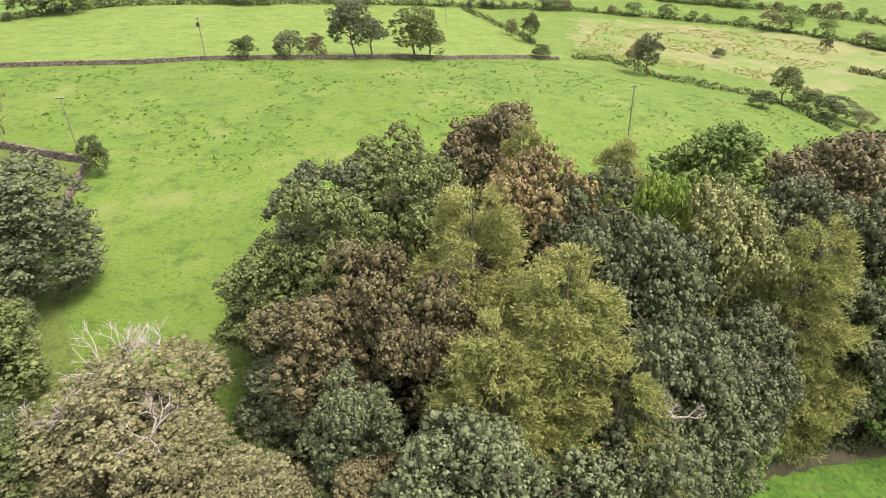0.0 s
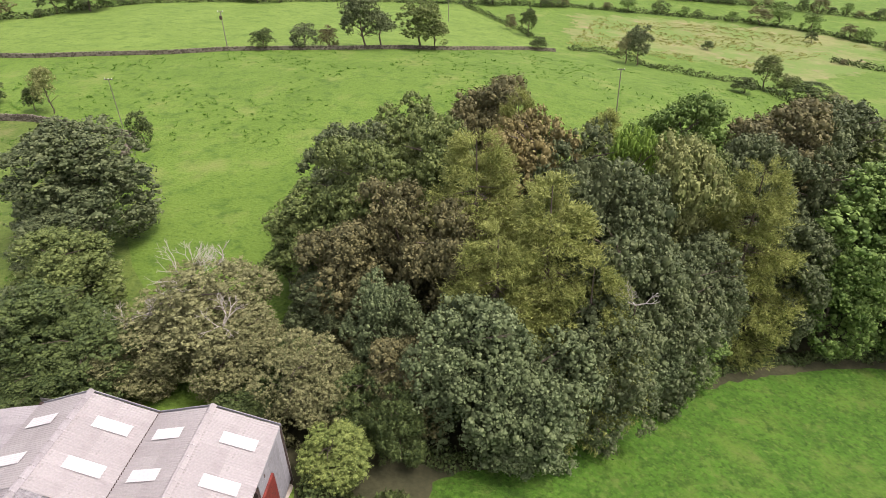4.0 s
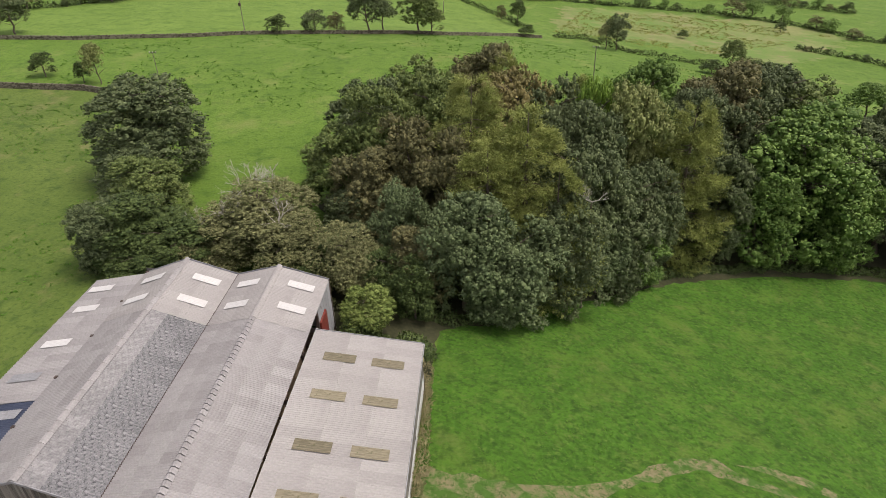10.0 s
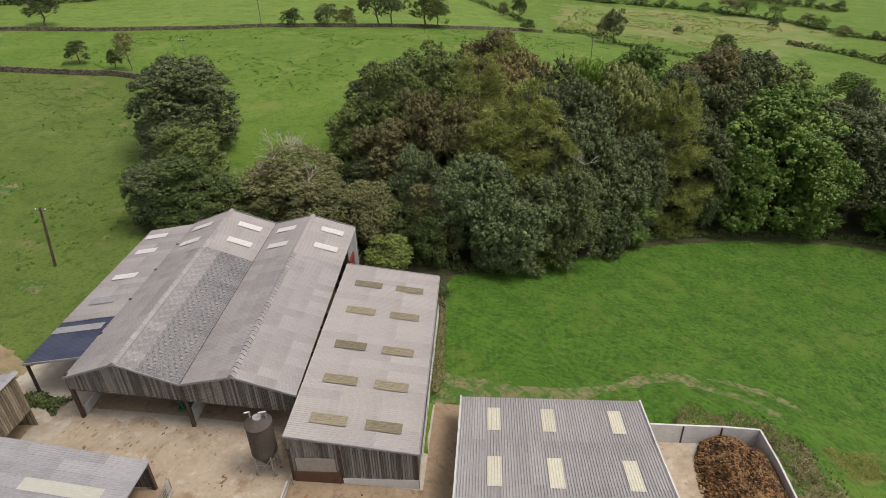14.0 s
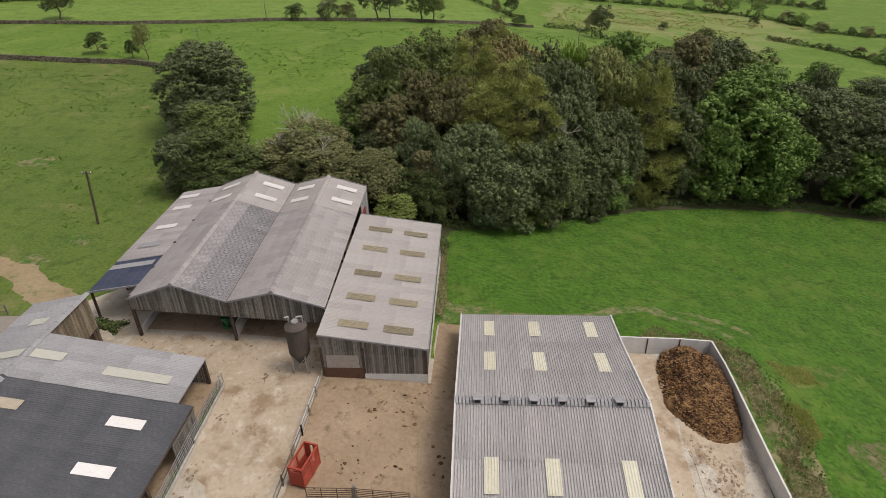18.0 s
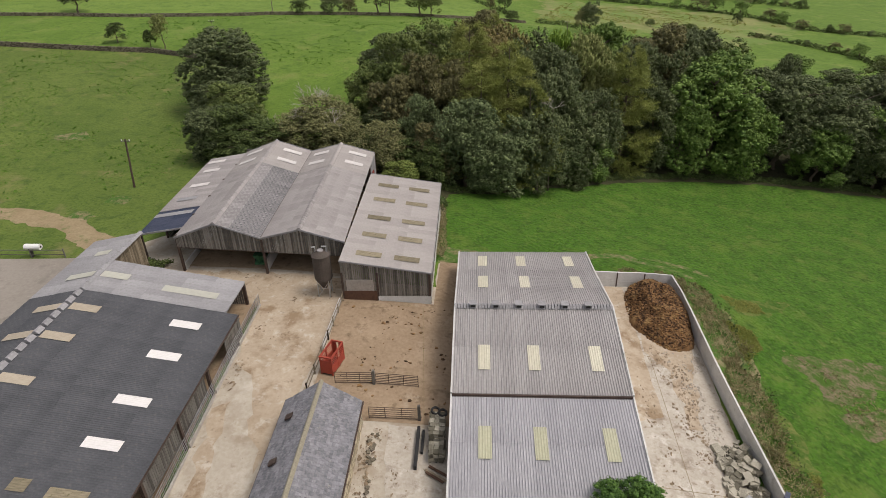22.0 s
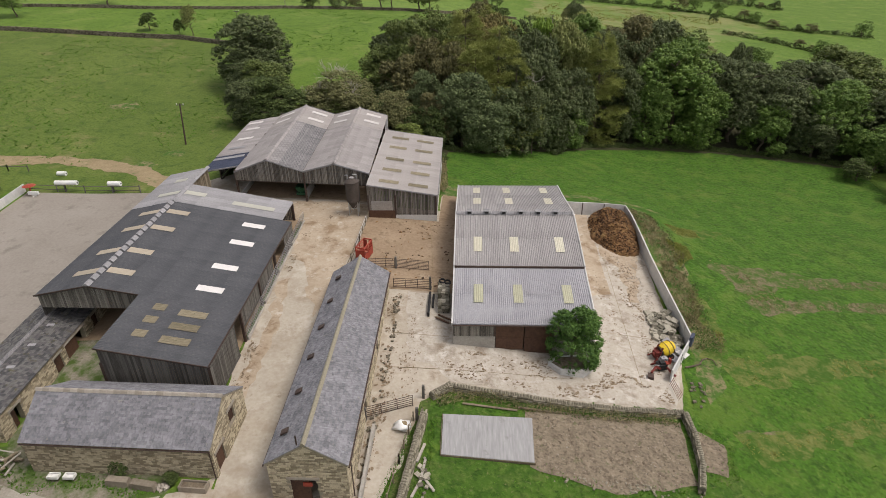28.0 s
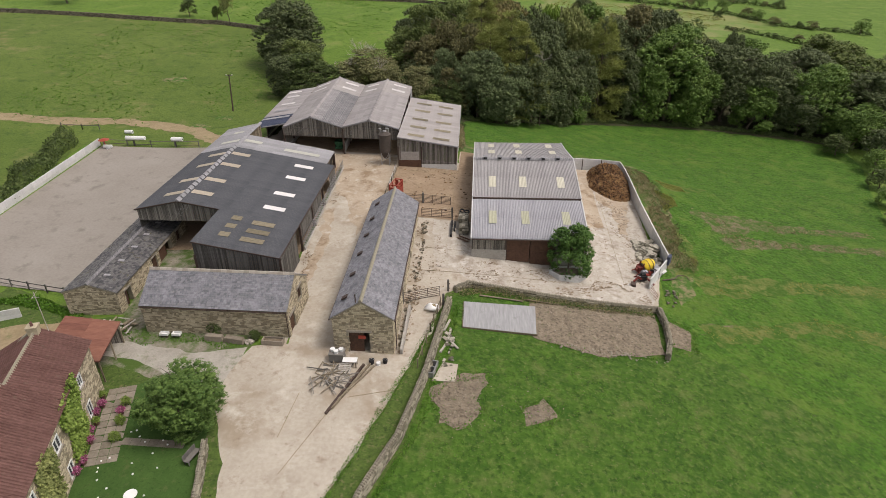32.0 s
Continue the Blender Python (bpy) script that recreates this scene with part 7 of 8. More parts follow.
for k, (x, y, layers) in enumerate(((-6.85, -28.9, 5), (-6.8, -30.3, 6), (-6.75, -31.7, 4))):
    t = thing("stone_crate", "pallet stacked with mossy walling stones beside the shed", "pallet of stone", Matrix.Translation((x, y, ground(x, y) + 0.1)), "stone pallets")
    for s_ in (-0.5, 0, 0.5):
        part("bearer", Mesh().box(s_ - 0.06, s_ + 0.06, -0.6, 0.6, 0, 0.1), BOARD_DARK, t)
    for j in range(6):
        part("deck_board", Mesh().box(-0.6, 0.6, -0.6 + 0.21 * j, -0.46 + 0.21 * j, 0.1, 0.13), BOARD_DARK, t)
    rnd = random.Random(40 + k)
    shapes = block_shapes(30 + k, WALLSTONE)
    for r in range(layers):
        for i in range(3):
            for j in range(3):
                part("stone", shapes[(i + j + r) % 4], WALLSTONE, t, m=Matrix.Translation((-0.4 + 0.4 * i + rnd.uniform(-0.05, 0.05), -0.42 + 0.42 * j + rnd.uniform(-0.05, 0.05), 0.25 + 0.24 * r)) @ Euler((rnd.uniform(-0.12, 0.12), rnd.uniform(-0.12, 0.12), rnd.choice((0, 1.57)) + rnd.uniform(-0.2, 0.2))).to_matrix().to_4x4() @ Matrix.Diagonal((0.46, 0.52, 0.6, 1)))
for k, (x, y, z) in enumerate(((-7.0, -28.3, 1.45), (-6.4, -28.5, 1.5))):
    t = thing("tyre", "old black tyre lying on the stacked stone", "tyre", Matrix.Translation((x, y, ground(x, y) + z)) @ Euler((0.25, 0.15 - 0.3 * k, k)).to_matrix().to_4x4(), "tyres")
    ring = Mesh()
    ring.add([(r * math.cos(math.pi * i / 8), r * math.sin(math.pi * i / 8), h) for i in range(16) for r, h in ((0.24, -0.08), (0.36, -0.1), (0.41, 0.0), (0.36, 0.1), (0.24, 0.08))],
             [(i * 5 + j, (i * 5 + 5) % 80 + j, (i * 5 + 5) % 80 + (j + 1) % 5, i * 5 + (j + 1) % 5) for i in range(16) for j in range(5)])
    part("rubber", ring, BLACK, t)
for x, y0, y1, w, h in ((-8.35, -33.1, -29.2, 0.24, 0.55), (-7.95, -31.6, -29.4, 0.2, 0.4)):
    t = thing("timber_baulk", "heavy black timber baulk set on edge beside the stone pallets", "timber", group="timber baulks")
    part("baulk", Mesh().beam((x, y0, ground(x, y0) + h / 2), (x, y1, ground(x, y1) + h / 2), w, h), BLACK, t)
for k, (a, b) in enumerate((((-7.6, -33.0), (-5.9, -33.9)), ((-7.3, -32.7), (-5.8, -33.5)), ((-7.5, -33.3), (-6.1, -34.1)))):
    t = thing("scrap_plank", "dark red-brown plank lying by the shed's corner", "plank", group="scrap planks")
    part("plank", Mesh().beam((*a, ground(*a) + 0.15 + 0.06 * k), (*b, ground(*b) + 0.2 + 0.05 * k), 0.2, 0.06), BROWN_DOOR if k else TIMBER, t)
rubble("white_stones", -28.0, -55.3, 0.7, 0.3, 9, "pale rounded stones by the stable wall", 7, 0.15, RIDGE, 0.5)
for x, y, a, l in ((-31.5, -54.9, -3, 1.9), (-29.3, -55.2, -8, 2.1)):
    t = thing("hewn_slab", "long mossy hewn stone lying before the stable", "stone slab", Matrix.Translation((x, y, ground(x, y) + 0.04)) @ Matrix.Rotation(radians(a), 4, "Z"), "hewn slabs")
    part("block", Mesh().hexa([(-l / 2, -0.35, 0), (l / 2, -0.32, 0), (l / 2, 0.33, 0), (-l / 2, 0.3, 0), (-l / 2 + 0.08, -0.3, 0.62), (l / 2 - 0.06, -0.27, 0.55), (l / 2 - 0.1, 0.26, 0.58), (-l / 2 + 0.06, 0.27, 0.6)]), FLAG, t)
rubble("plot_stones", 9, -52.2, 6.5, 0.6, 60, "stones thrown to the plot's edge", 9, 0.1, None, 0.22)


def rails(name, pts, height, count, label, mat=None, post=2.4, round_rails=True, category="fence", group=""):
    """Posts and rails along a line."""
    t = thing(name, label, category, group=group)
    mat = mat or TIMBER
    for (x0, y0), (x1, y1) in zip(pts, pts[1:]):
        L = math.dist((x0, y0), (x1, y1))
        k = max(1, round(L / post))
        for i in range(k + 1):
            x, y = x0 + (x1 - x0) * i / k, y0 + (y1 - y0) * i / k
            part("post", Mesh().box(x - 0.06, x + 0.06, y - 0.06, y + 0.06, ground(x, y) - 0.3, ground(x, y) + height), mat, t)
        for r in range(count):
            m = Mesh()
            for i in range(k):
                a, b = [(x0 + (x1 - x0) * j / k, y0 + (y1 - y0) * j / k) for j in (i, i + 1)]
                z = height * (r + 0.8) / count - 0.08
                m.beam((*a, ground(*a) + z), (*b, ground(*b) + z), 0.05, 0.09)
            part("rail", m, mat, t)
    return t


rails("arena_fence", [(-72.6, -2.4), (-55, -2.4)], 1.3, 2, "dark post and rail fence at the arena's end", BOARD_DARK, 4.4)
rails("arena_fence", [(-73, -44.8), (-62, -45.6), (-52, -47.6)], 1.2, 2, "dark post and rail fence at the arena's end", BOARD_DARK, 2.6)
rails("track_fence", [(-84, 3.6), (-80.1, 3.8), (-77, 4.2)], 1.2, 1, "old fence posts beside the earth track", BOARD_DARK, 3)
rails("yard_fence", [(-17.8, -12.6), (-18.0, -19), (-18.4, -26), (-19.2, -33.4)], 1.2, 2, "worn timber rails dividing the yards", TIMBER, 2.4)
rails("wall_fence", [(-8.8, -47.4), (-9.6, -52), (-10.4, -57.5)], 1.2, 1, "leaning fence stakes beside the stone wall", TIMBER, 1.6)
wall(tagged(new("wall_yard_divider"), "low concrete wall dividing the yards", "concrete wall", kind="structure"), (-18.2, -12.6), (-18.3, -20.5), 0.4, 2.35, PANEL, 0.16)


def gate(x0, y0, x1, y1, label, mat, bars=6, height=1.15, legs=True):
    """A tubular farm gate."""
    t = thing("farm_gate", label, "gate", group="farm gates")
    z0, z1 = ground(x0, y0) + 0.2, ground(x1, y1) + 0.2
    for k in range(bars):
        part("bar", Mesh().tube((x0, y0, z0 + height * k / (bars - 1)), (x1, y1, z1 + height * k / (bars - 1)), 0.028, n=6), mat, t)
    for f in (0, 0.33, 0.67, 1):
        x, y, z = x0 + (x1 - x0) * f, y0 + (y1 - y0) * f, z0 + (z1 - z0) * f
        part("upright", Mesh().tube((x, y, z - (0.25 if f in (0, 1) else 0)), (x, y, z + height), 0.03, n=6), mat, t)
    return t


gate(-16.2, -24.7, -12.9, -24.5, "rusty tubular steel yard gate", STEEL)
gate(-12.7, -24.5, -8.8, -24.5, "rusty tubular steel yard gate", STEEL, 7)
gate(-12.6, -28.4, -8.5, -28.2, "rusty tubular steel yard gate", STEEL)
gate(-13.0, -47.5, -9.0, -45.7, "dark tubular gate swung across the lane", STEEL, 6)
for x, y, h in ((-12.75, -24.5, 1.6), (-8.4, -28.2, 1.7), (-8.1, -44.6, 1.5), (-8.5, -47.2, 1.4), (-13.0, -47.6, 1.4)):
    t = thing("gate_post", "stout dark timber gate post", "post", group="gate posts")
    part("shaft", Mesh().box(x - 0.12, x + 0.12, y - 0.12, y + 0.12, ground(x, y) - 0.3, ground(x, y) + h).box(x - 0.1, x + 0.1, y - 0.1, y + 0.1, ground(x, y) + h, ground(x, y) + h + 0.05), BOARD_DARK, t)
    part("hinge", Mesh().box(x + 0.1, x + 0.2, y - 0.03, y + 0.03, ground(x, y) + 0.4, ground(x, y) + 0.46).box(x + 0.1, x + 0.2, y - 0.03, y + 0.03, ground(x, y) + 1.0, ground(x, y) + 1.06), STEEL, t)

# ---- red cattle crush ----
crush = thing("cattle_crush", "bright red steel cattle crush at the yard fence", "cattle crush", Matrix.Translation((-16.8, -22.6, ground(-16.8, -22.6) + 0.08)) @ Matrix.Rotation(radians(-14), 4, "Z"))
for x in (-0.55, 0.55):
    part("side_panel", Mesh().box(x - 0.03, x + 0.03, -1.2, 1.2, 0.1, 0.95), RED, crush)
    for k in range(4):
        part("side_bar", Mesh().tube((x, -1.2, 1.1 + 0.22 * k), (x, 1.2, 1.1 + 0.22 * k), 0.035, n=6), RED, crush)
    for y in (-1.2, 0, 1.2):
        part("upright", Mesh().box(x - 0.05, x + 0.05, y - 0.05, y + 0.05, 0, 1.95), RED, crush)
part("head_gate", Mesh().box(-0.55, -0.12, 1.2, 1.27, 0.2, 1.8).box(0.12, 0.55, 1.2, 1.27, 0.2, 1.8), RED, crush)
part("top_frame", Mesh().box(-0.6, 0.6, 1.15, 1.28, 1.9, 2.02).box(-0.6, 0.6, -1.28, -1.15, 1.9, 2.02).box(-0.6, -0.5, -1.2, 1.2, 1.9, 2.0).box(0.5, 0.6, -1.2, 1.2, 1.9, 2.0), RED, crush)
part("floor_plate", Mesh().box(-0.55, 0.55, -1.2, 1.2, 0.0, 0.08), STEEL, crush)
part("rear_gate", Mesh().box(-0.5, 0.5, -1.27, -1.2, 0.2, 1.6), RED, crush)

# ---- feed silo ----
silo = thing("feed_silo", "grey-brown cylindrical feed silo on galvanised legs", "silo", Matrix.Translation((-19.9, -11.4, ground(-19.9, -11.4))))
part("bin", Mesh().tube((0, 0, 2.2), (0, 0, 5.0), 0.95, n=20), SILO_STEEL, silo, smooth=False)
part("hopper", Mesh().tube((0, 0, 0.9), (0, 0, 2.2), 0.2, 0.95, 20), SILO_STEEL, silo)
part("roof_cone", Mesh().tube((0, 0, 5.0), (0, 0, 5.45), 1.0, 0.3, 20), SILO_STEEL, silo)
part("lid", Mesh().tube((0, 0, 5.42), (0, 0, 5.55), 0.32, n=14), STEEL_GREY, silo)
part("fill_pipe", Mesh().tube((0.6, 0.2, 5.0), (0.6, 0.2, 5.9), 0.09).tube((0.6, 0.2, 5.85), (0.2, -0.1, 6.0), 0.09), GALV, silo)
part("fill_pipe", Mesh().tube((-0.6, 0.2, 5.0), (-0.6, 0.2, 5.8), 0.07).tube((-0.6, 0.2, 5.78), (-0.9, 0, 5.85), 0.07), GALV, silo)
for a in range(4):
    x, y = 0.85 * math.cos(a * 1.571 + 0.785), 0.85 * math.sin(a * 1.571 + 0.785)
    x2, y2 = 0.85 * math.cos(a * 1.571 + 2.356), 0.85 * math.sin(a * 1.571 + 2.356)
    part("leg", Mesh().beam((x, y, 0), (x, y, 2.4), 0.1), GALV, silo)
    part("brace", Mesh().beam((x, y, 0.2), (x2, y2, 1.9), 0.05), GALV, silo)
    part("brace", Mesh().beam((x, y, 1.2), (x2, y2, 1.2), 0.05), GALV, silo)

# ---- inside the barn ----
for k, (x, y, z) in enumerate(((-31.5, 6.5, 0), (-31.5, 7.9, 0), (-30.1, 6.4, 0), (-31.5, 7.1, 1.3), (-30.2, 7.7, 0), (-28.9, 6.6, 0), (-29.6, 7.0, 1.3))):
    t = thing("round_bale", "brown round straw bale stacked in the barn", "bale", Matrix.Translation((x, y, ground(x, y) + 0.75 + z)), "straw bales")
    part("straw", Mesh().tube((0, -0.6, 0), (0, 0.6, 0), 0.66, n=18), STRAW, t)
    part("net_band", Mesh().tube((0, -0.2, 0), (0, 0.2, 0), 0.672, n=18), TIMBER, t)
mach = thing("farm_machine", "dark green farm implement parked under the barn", "farm machine", Matrix.Translation((-28.7, -5.4, ground(-28.7, -5.4) + 0.1)))
part("chassis", Mesh().box(-0.6, 0.6, -0.9, 0.9, 0.5, 0.75), GREEN, mach)
part("hopper", Mesh().hexa([(-0.4, -0.5, 0.75), (0.4, -0.5, 0.75), (0.4, 0.5, 0.75), (-0.4, 0.5, 0.75), (-0.75, -0.8, 1.6), (0.75, -0.8, 1.6), (0.75, 0.8, 1.6), (-0.75, 0.8, 1.6)]), GREEN, mach)
part("mast", Mesh().beam((0, -0.9, 0.6), (0, -1.1, 1.9), 0.12), GREEN, mach)
for x in (-0.75, 0.75):
    w = part("wheel", Mesh().tube((x - 0.12, 0.3, 0.45), (x + 0.12, 0.3, 0.45), 0.45, n=16), BLACK, mach)
    part("rim", Mesh().tube((x - 0.13, 0.3, 0.45), (x + 0.13, 0.3, 0.45), 0.22, n=12), YELLOW, w)

# ---- mixer, digger arm and bag by the wall ----
mix = thing("cement_mixer", "dark red tractor-mounted cement mixer with yellow drum", "cement mixer", Matrix.Translation((16.7, -34.9, ground(16.7, -34.9) + 0.1)) @ Matrix.Rotation(radians(22), 4, "Z"))
part("drum", Mesh().tube((-0.35, 0, 1.0), (0.2, 0, 1.15), 0.66, 0.78, 18).tube((0.2, 0, 1.15), (0.75, 0, 1.3), 0.78, 0.72, 18).tube((0.75, 0, 1.3), (1.15, 0, 1.42), 0.72, 0.42, 18), YELLOW, mix, "yellow mixing drum")
for f in (0.16, 0.72):
    part("drum_band", Mesh().tube((f, 0, 1.0 + 0.27 * (f + 0.3)), (f + 0.07, 0, 1.02 + 0.27 * (f + 0.3)), 0.81 - 0.05 * f, n=18), STEEL, mix)
part("frame", Mesh().beam((-1.0, -0.5, 0.4), (1.0, -0.5, 0.4), 0.12).beam((-1.0, 0.5, 0.4), (1.0, 0.5, 0.4), 0.12).beam((-1.0, -0.5, 0.4), (-1.0, 0.5, 0.4), 0.12), DARK_RED, mix)
for y in (-0.45, 0.45):
    part("headstock", Mesh().beam((-0.9, y, 0.3), (-0.45, y * 0.8, 1.7), 0.12).beam((-0.95, y, 1.2), (-0.4, y * 0.8, 1.25), 0.09), DARK_RED, mix)
    part("lift_arm", Mesh().beam((-1.5, y * 1.3, 0.35), (-0.6, y, 0.6), 0.1), DARK_RED, mix)
part("gearbox", Mesh().box(-1.15, -0.6, -0.35, 0.35, 0.6, 1.15).tube((-1.35, 0, 0.85), (-0.5, 0, 0.95), 0.2, n=10), DARK_RED, mix)
part("gear_wheel", Mesh().tube((-0.5, 0, 0.95), (-0.42, 0, 0.97), 0.6, n=18), STEEL, mix)
for y in (-0.6, 0.6):
    w = part("wheel", Mesh().tube((0.6, y - 0.1, 0.35), (0.6, y + 0.1, 0.35), 0.38, n=14), BLACK, mix)
    part("rim", Mesh().tube((0.6, y - 0.11, 0.35), (0.6, y + 0.11, 0.35), 0.18, n=10), DARK_RED, w)
for k, (x, y, a, w, l, mt) in enumerate(((18.1, -33.1, 38, 1.0, 1.9, PALE_SHEET), (18.9, -34.0, 44, 0.95, 1.7, PANEL), (17.9, -35.0, 30, 0.9, 1.2, STEEL_BLUE))):
    t = thing("loose_sheet", "grey sheet dumped beside the cement mixer", "sheet", Matrix.Translation((x, y, ground(x, y) + 0.62 - 0.1 * k)) @ Matrix.Rotation(radians(a), 4, "Z") @ Matrix.Rotation(radians(14 - 5 * k), 4, "X"), "loose sheets")
    part("sheet", Mesh().box(-w / 2, w / 2, -l / 2, l / 2, -0.03, 0.03), mt, t)
    part("edge_fold", Mesh().box(-w / 2, -w / 2 + 0.05, -l / 2, l / 2, -0.14, -0.03).box(w / 2 - 0.05, w / 2, -l / 2, l / 2, -0.14, -0.03), mt, t)
    part("bearer", Mesh().box(-w / 2, w / 2, -0.1, 0.1, -0.75, -0.14), BOARD_DARK, t)
loader = thing("digger_arm", "red and black backhoe attachment lying by the wall's end", "farm implement", Matrix.Translation((16.1, -36.9, ground(16.1, -36.9) + 0.08)) @ Matrix.Rotation(radians(12), 4, "Z"))
part("engine_block", Mesh().box(-0.5, 0.4, -0.3, 0.5, 0.2, 0.85).box(-0.3, 0.2, -0.2, 0.3, 0.85, 1.1), BLACK, loader)
part("hood", Mesh().hexa([(0.0, 0.3, 0.6), (0.9, 0.4, 0.6), (0.9, 1.1, 0.6), (0.0, 1.0, 0.6), (0.1, 0.35, 1.15), (0.8, 0.45, 1.05), (0.8, 1.0, 1.0), (0.1, 0.9, 1.1)]), STEEL_BLUE, loader, "grey-blue engine hood")
part("boom", Mesh().beam((-0.4, -0.3, 0.5), (-1.0, -0.5, 1.0), 0.2, 0.24).beam((-1.0, -0.5, 1.0), (-1.7, -0.9, 0.7), 0.18, 0.2), DARK_RED, loader)
part("ram", Mesh().tube((-0.3, -0.1, 0.7), (-1.1, -0.4, 1.15), 0.06).tube((-1.0, -0.3, 0.9), (-1.6, -0.7, 0.85), 0.045), GALV, loader)
part("bucket", Mesh().hexa([(-2.1, -1.3, 0.05), (-1.6, -1.5, 0.05), (-1.4, -1.0, 0.1), (-1.9, -0.8, 0.1), (-2.2, -1.25, 0.55), (-1.65, -1.5, 0.5), (-1.45, -0.95, 0.6), (-2.0, -0.75, 0.65)]), STEEL, loader)
part("tooth_bar", Mesh().box(-2.25, -1.55, -1.55, -1.45, 0.0, 0.08), STEEL, loader)
part("stabiliser", Mesh().beam((0.3, -0.3, 0.6), (0.9, -1.3, 0.08), 0.16).beam((-0.4, 0.5, 0.6), (-0.9, 0.9, 0.08), 0.14), DARK_RED, loader)
part("seat", Mesh().box(0.3, 0.8, -0.2, 0.25, 0.8, 0.95).box(0.7, 0.8, -0.2, 0.25, 0.95, 1.35), RED, loader)
part("hose", Mesh().tube((-0.2, 0.4, 0.9), (0.3, 0.9, 1.2), 0.03, n=5).tube((0.3, 0.9, 1.2), (0.5, 0.2, 1.0), 0.03, n=5), BLACK, loader)
sheet = thing("blue_sheet", "dark blue plastic sheet hung over the wall's corner", "sheet", Matrix.Translation((20.25, -32.9, ground(20.2, -32.9) + 0.95)) @ Matrix.Rotation(radians(-32), 4, "Z"))
part("sheet", Mesh().hexa([(-0.16, -0.5, 0.1), (0.2, -0.5, 0.0), (0.2, 0.5, 0.1), (-0.16, 0.5, 0.2), (-0.16, -0.5, 1.18), (0.18, -0.5, 1.2), (0.18, 0.5, 1.19), (-0.16, 0.5, 1.2)]), NAVY, sheet)
rusty = thing("mesh_panel", "rusty reinforcing mesh leaning at the wall's end", "mesh panel", Matrix.Translation((16.35, -39.0, ground(16.35, -39) + 0.08)) @ Matrix.Rotation(radians(-84), 4, "Z"))
for k in range(9):
    part("rod", Mesh().tube((0.28 * k, 0, 0), (0.28 * k + 0.05, 0.25, 0.9), 0.018, n=5), RUST_TILE, rusty)
for k in range(4):
    part("cross_rod", Mesh().tube((0, 0.06 + 0.06 * k, 0.2 + 0.21 * k), (2.3, 0.06 + 0.06 * k, 0.2 + 0.21 * k), 0.018, n=5), RUST_TILE, rusty)
limb = thing("fallen_branch", "dark dead branch lying on the bank outside the wall", "branch")
way = [(18.9, -36.0), (19.8, -35.7), (20.7, -35.1), (21.2, -34.4), (21.9, -33.9), (22.5, -34.2), (22.6, -34.9)]
wood = Mesh()
for k, (a, b) in enumerate(zip(way, way[1:])):
    wood.tube((*a, ground(*a) + 0.16 + 0.1 * (k % 2)), (*b, ground(*b) + 0.16 + 0.1 * ((k + 1) % 2)), 0.11 - 0.012 * k, 0.1 - 0.012 * k, 7)
part("bough", wood, BARK, limb)
part("twig", Mesh().tube((20.7, -35.1, ground(20.7, -35.1) + 0.2), (21.6, -35.6, ground(21.6, -35.6) + 0.3), 0.04, 0.02, 5), BARK, limb)
bag2 = thing("white_builders_bag", "crumpled white builder's bag in the lane", "sack", Matrix.Translation((-9.7, -48.3, ground(-9.7, -48.3) + 0.05)))
part("bag", Mesh().blob((0, 0, 0.3), 0.8, 0.6, 0.34, 0.55, 5, 14, 8), WHITE, bag2, smooth=True)
part("sand_fill", Mesh().blob((0.1, 0.05, 0.42), 0.45, 0.35, 0.2, 0.4, 6, 10, 6), TRACK, bag2)

# ---- planter with evergreen, garden tree ----
pl = thing("stone_planter", "raised grey concrete planter at the shed's corner", "planter", Matrix.Translation((6.3, -38.6, ground(6.3, -38.6))))
ring6 = [(2.3 * math.cos(a), 1.35 * math.sin(a)) for a in [math.pi / 3 * k for k in range(6)]]
for (xa, ya), (xb, yb) in zip(ring6, ring6[1:] + ring6[:1]):
    part("kerb", Mesh().hexa([(xa, ya, -0.6), (xb, yb, -0.6), (xb * 0.88, yb * 0.85, -0.6), (xa * 0.88, ya * 0.85, -0.6), (xa, ya, 0.85), (xb, yb, 0.85), (xb * 0.88, yb * 0.85, 0.85), (xa * 0.88, ya * 0.85, 0.85)]), PANEL, pl)
part("soil", Mesh().add([(x * 0.88, y * 0.86, 0.7) for x, y in ring6], [tuple(range(6))]), SOIL, pl)
tree(6.65, -37.95, 0, 2.55, "evergreen", 1, label="dense bushy evergreen growing in the planter", h=6.4)
tree(-29.5, -66.1, 0, 3.2, "garden", 2, label="rounded leafy green tree in the cottage garden", h=6.0)
for k, (x, y) in enumerate(((-36.1, -64.0), (-35.4, -66.2), (-35.0, -68.0))):
    tree(x, y, 0, 0.42, "ivy", k, name="shrub", label="small clipped round box bush", h=0.9, group="box bushes", detail=0.1)


def pot(x, y, kind, seed):
    t = thing("flower_pot", "terracotta pot with pink flowers by the cottage door", "flower pot", Matrix.Translation((x, y, ground(x, y) + 0.1)), "flower pots")
    part("pot", Mesh().tube((0, 0, 0), (0, 0, 0.4), 0.18, 0.26, 12), TILE, t)
    r = np.random.default_rng(seed)
    P = unit(r, 220) * 0.42 * r.random((220, 1)) ** 0.4
    P[:, 2] = np.abs(P[:, 2]) * 0.9 + 0.42
    v, q = leaf_quads(P, unit(r, 220), unit(r, 220), np.full(220, 0.13), np.full(220, 0.11))
    part("bloom", fast_mesh("bloom", v, q, kind), kind, t)


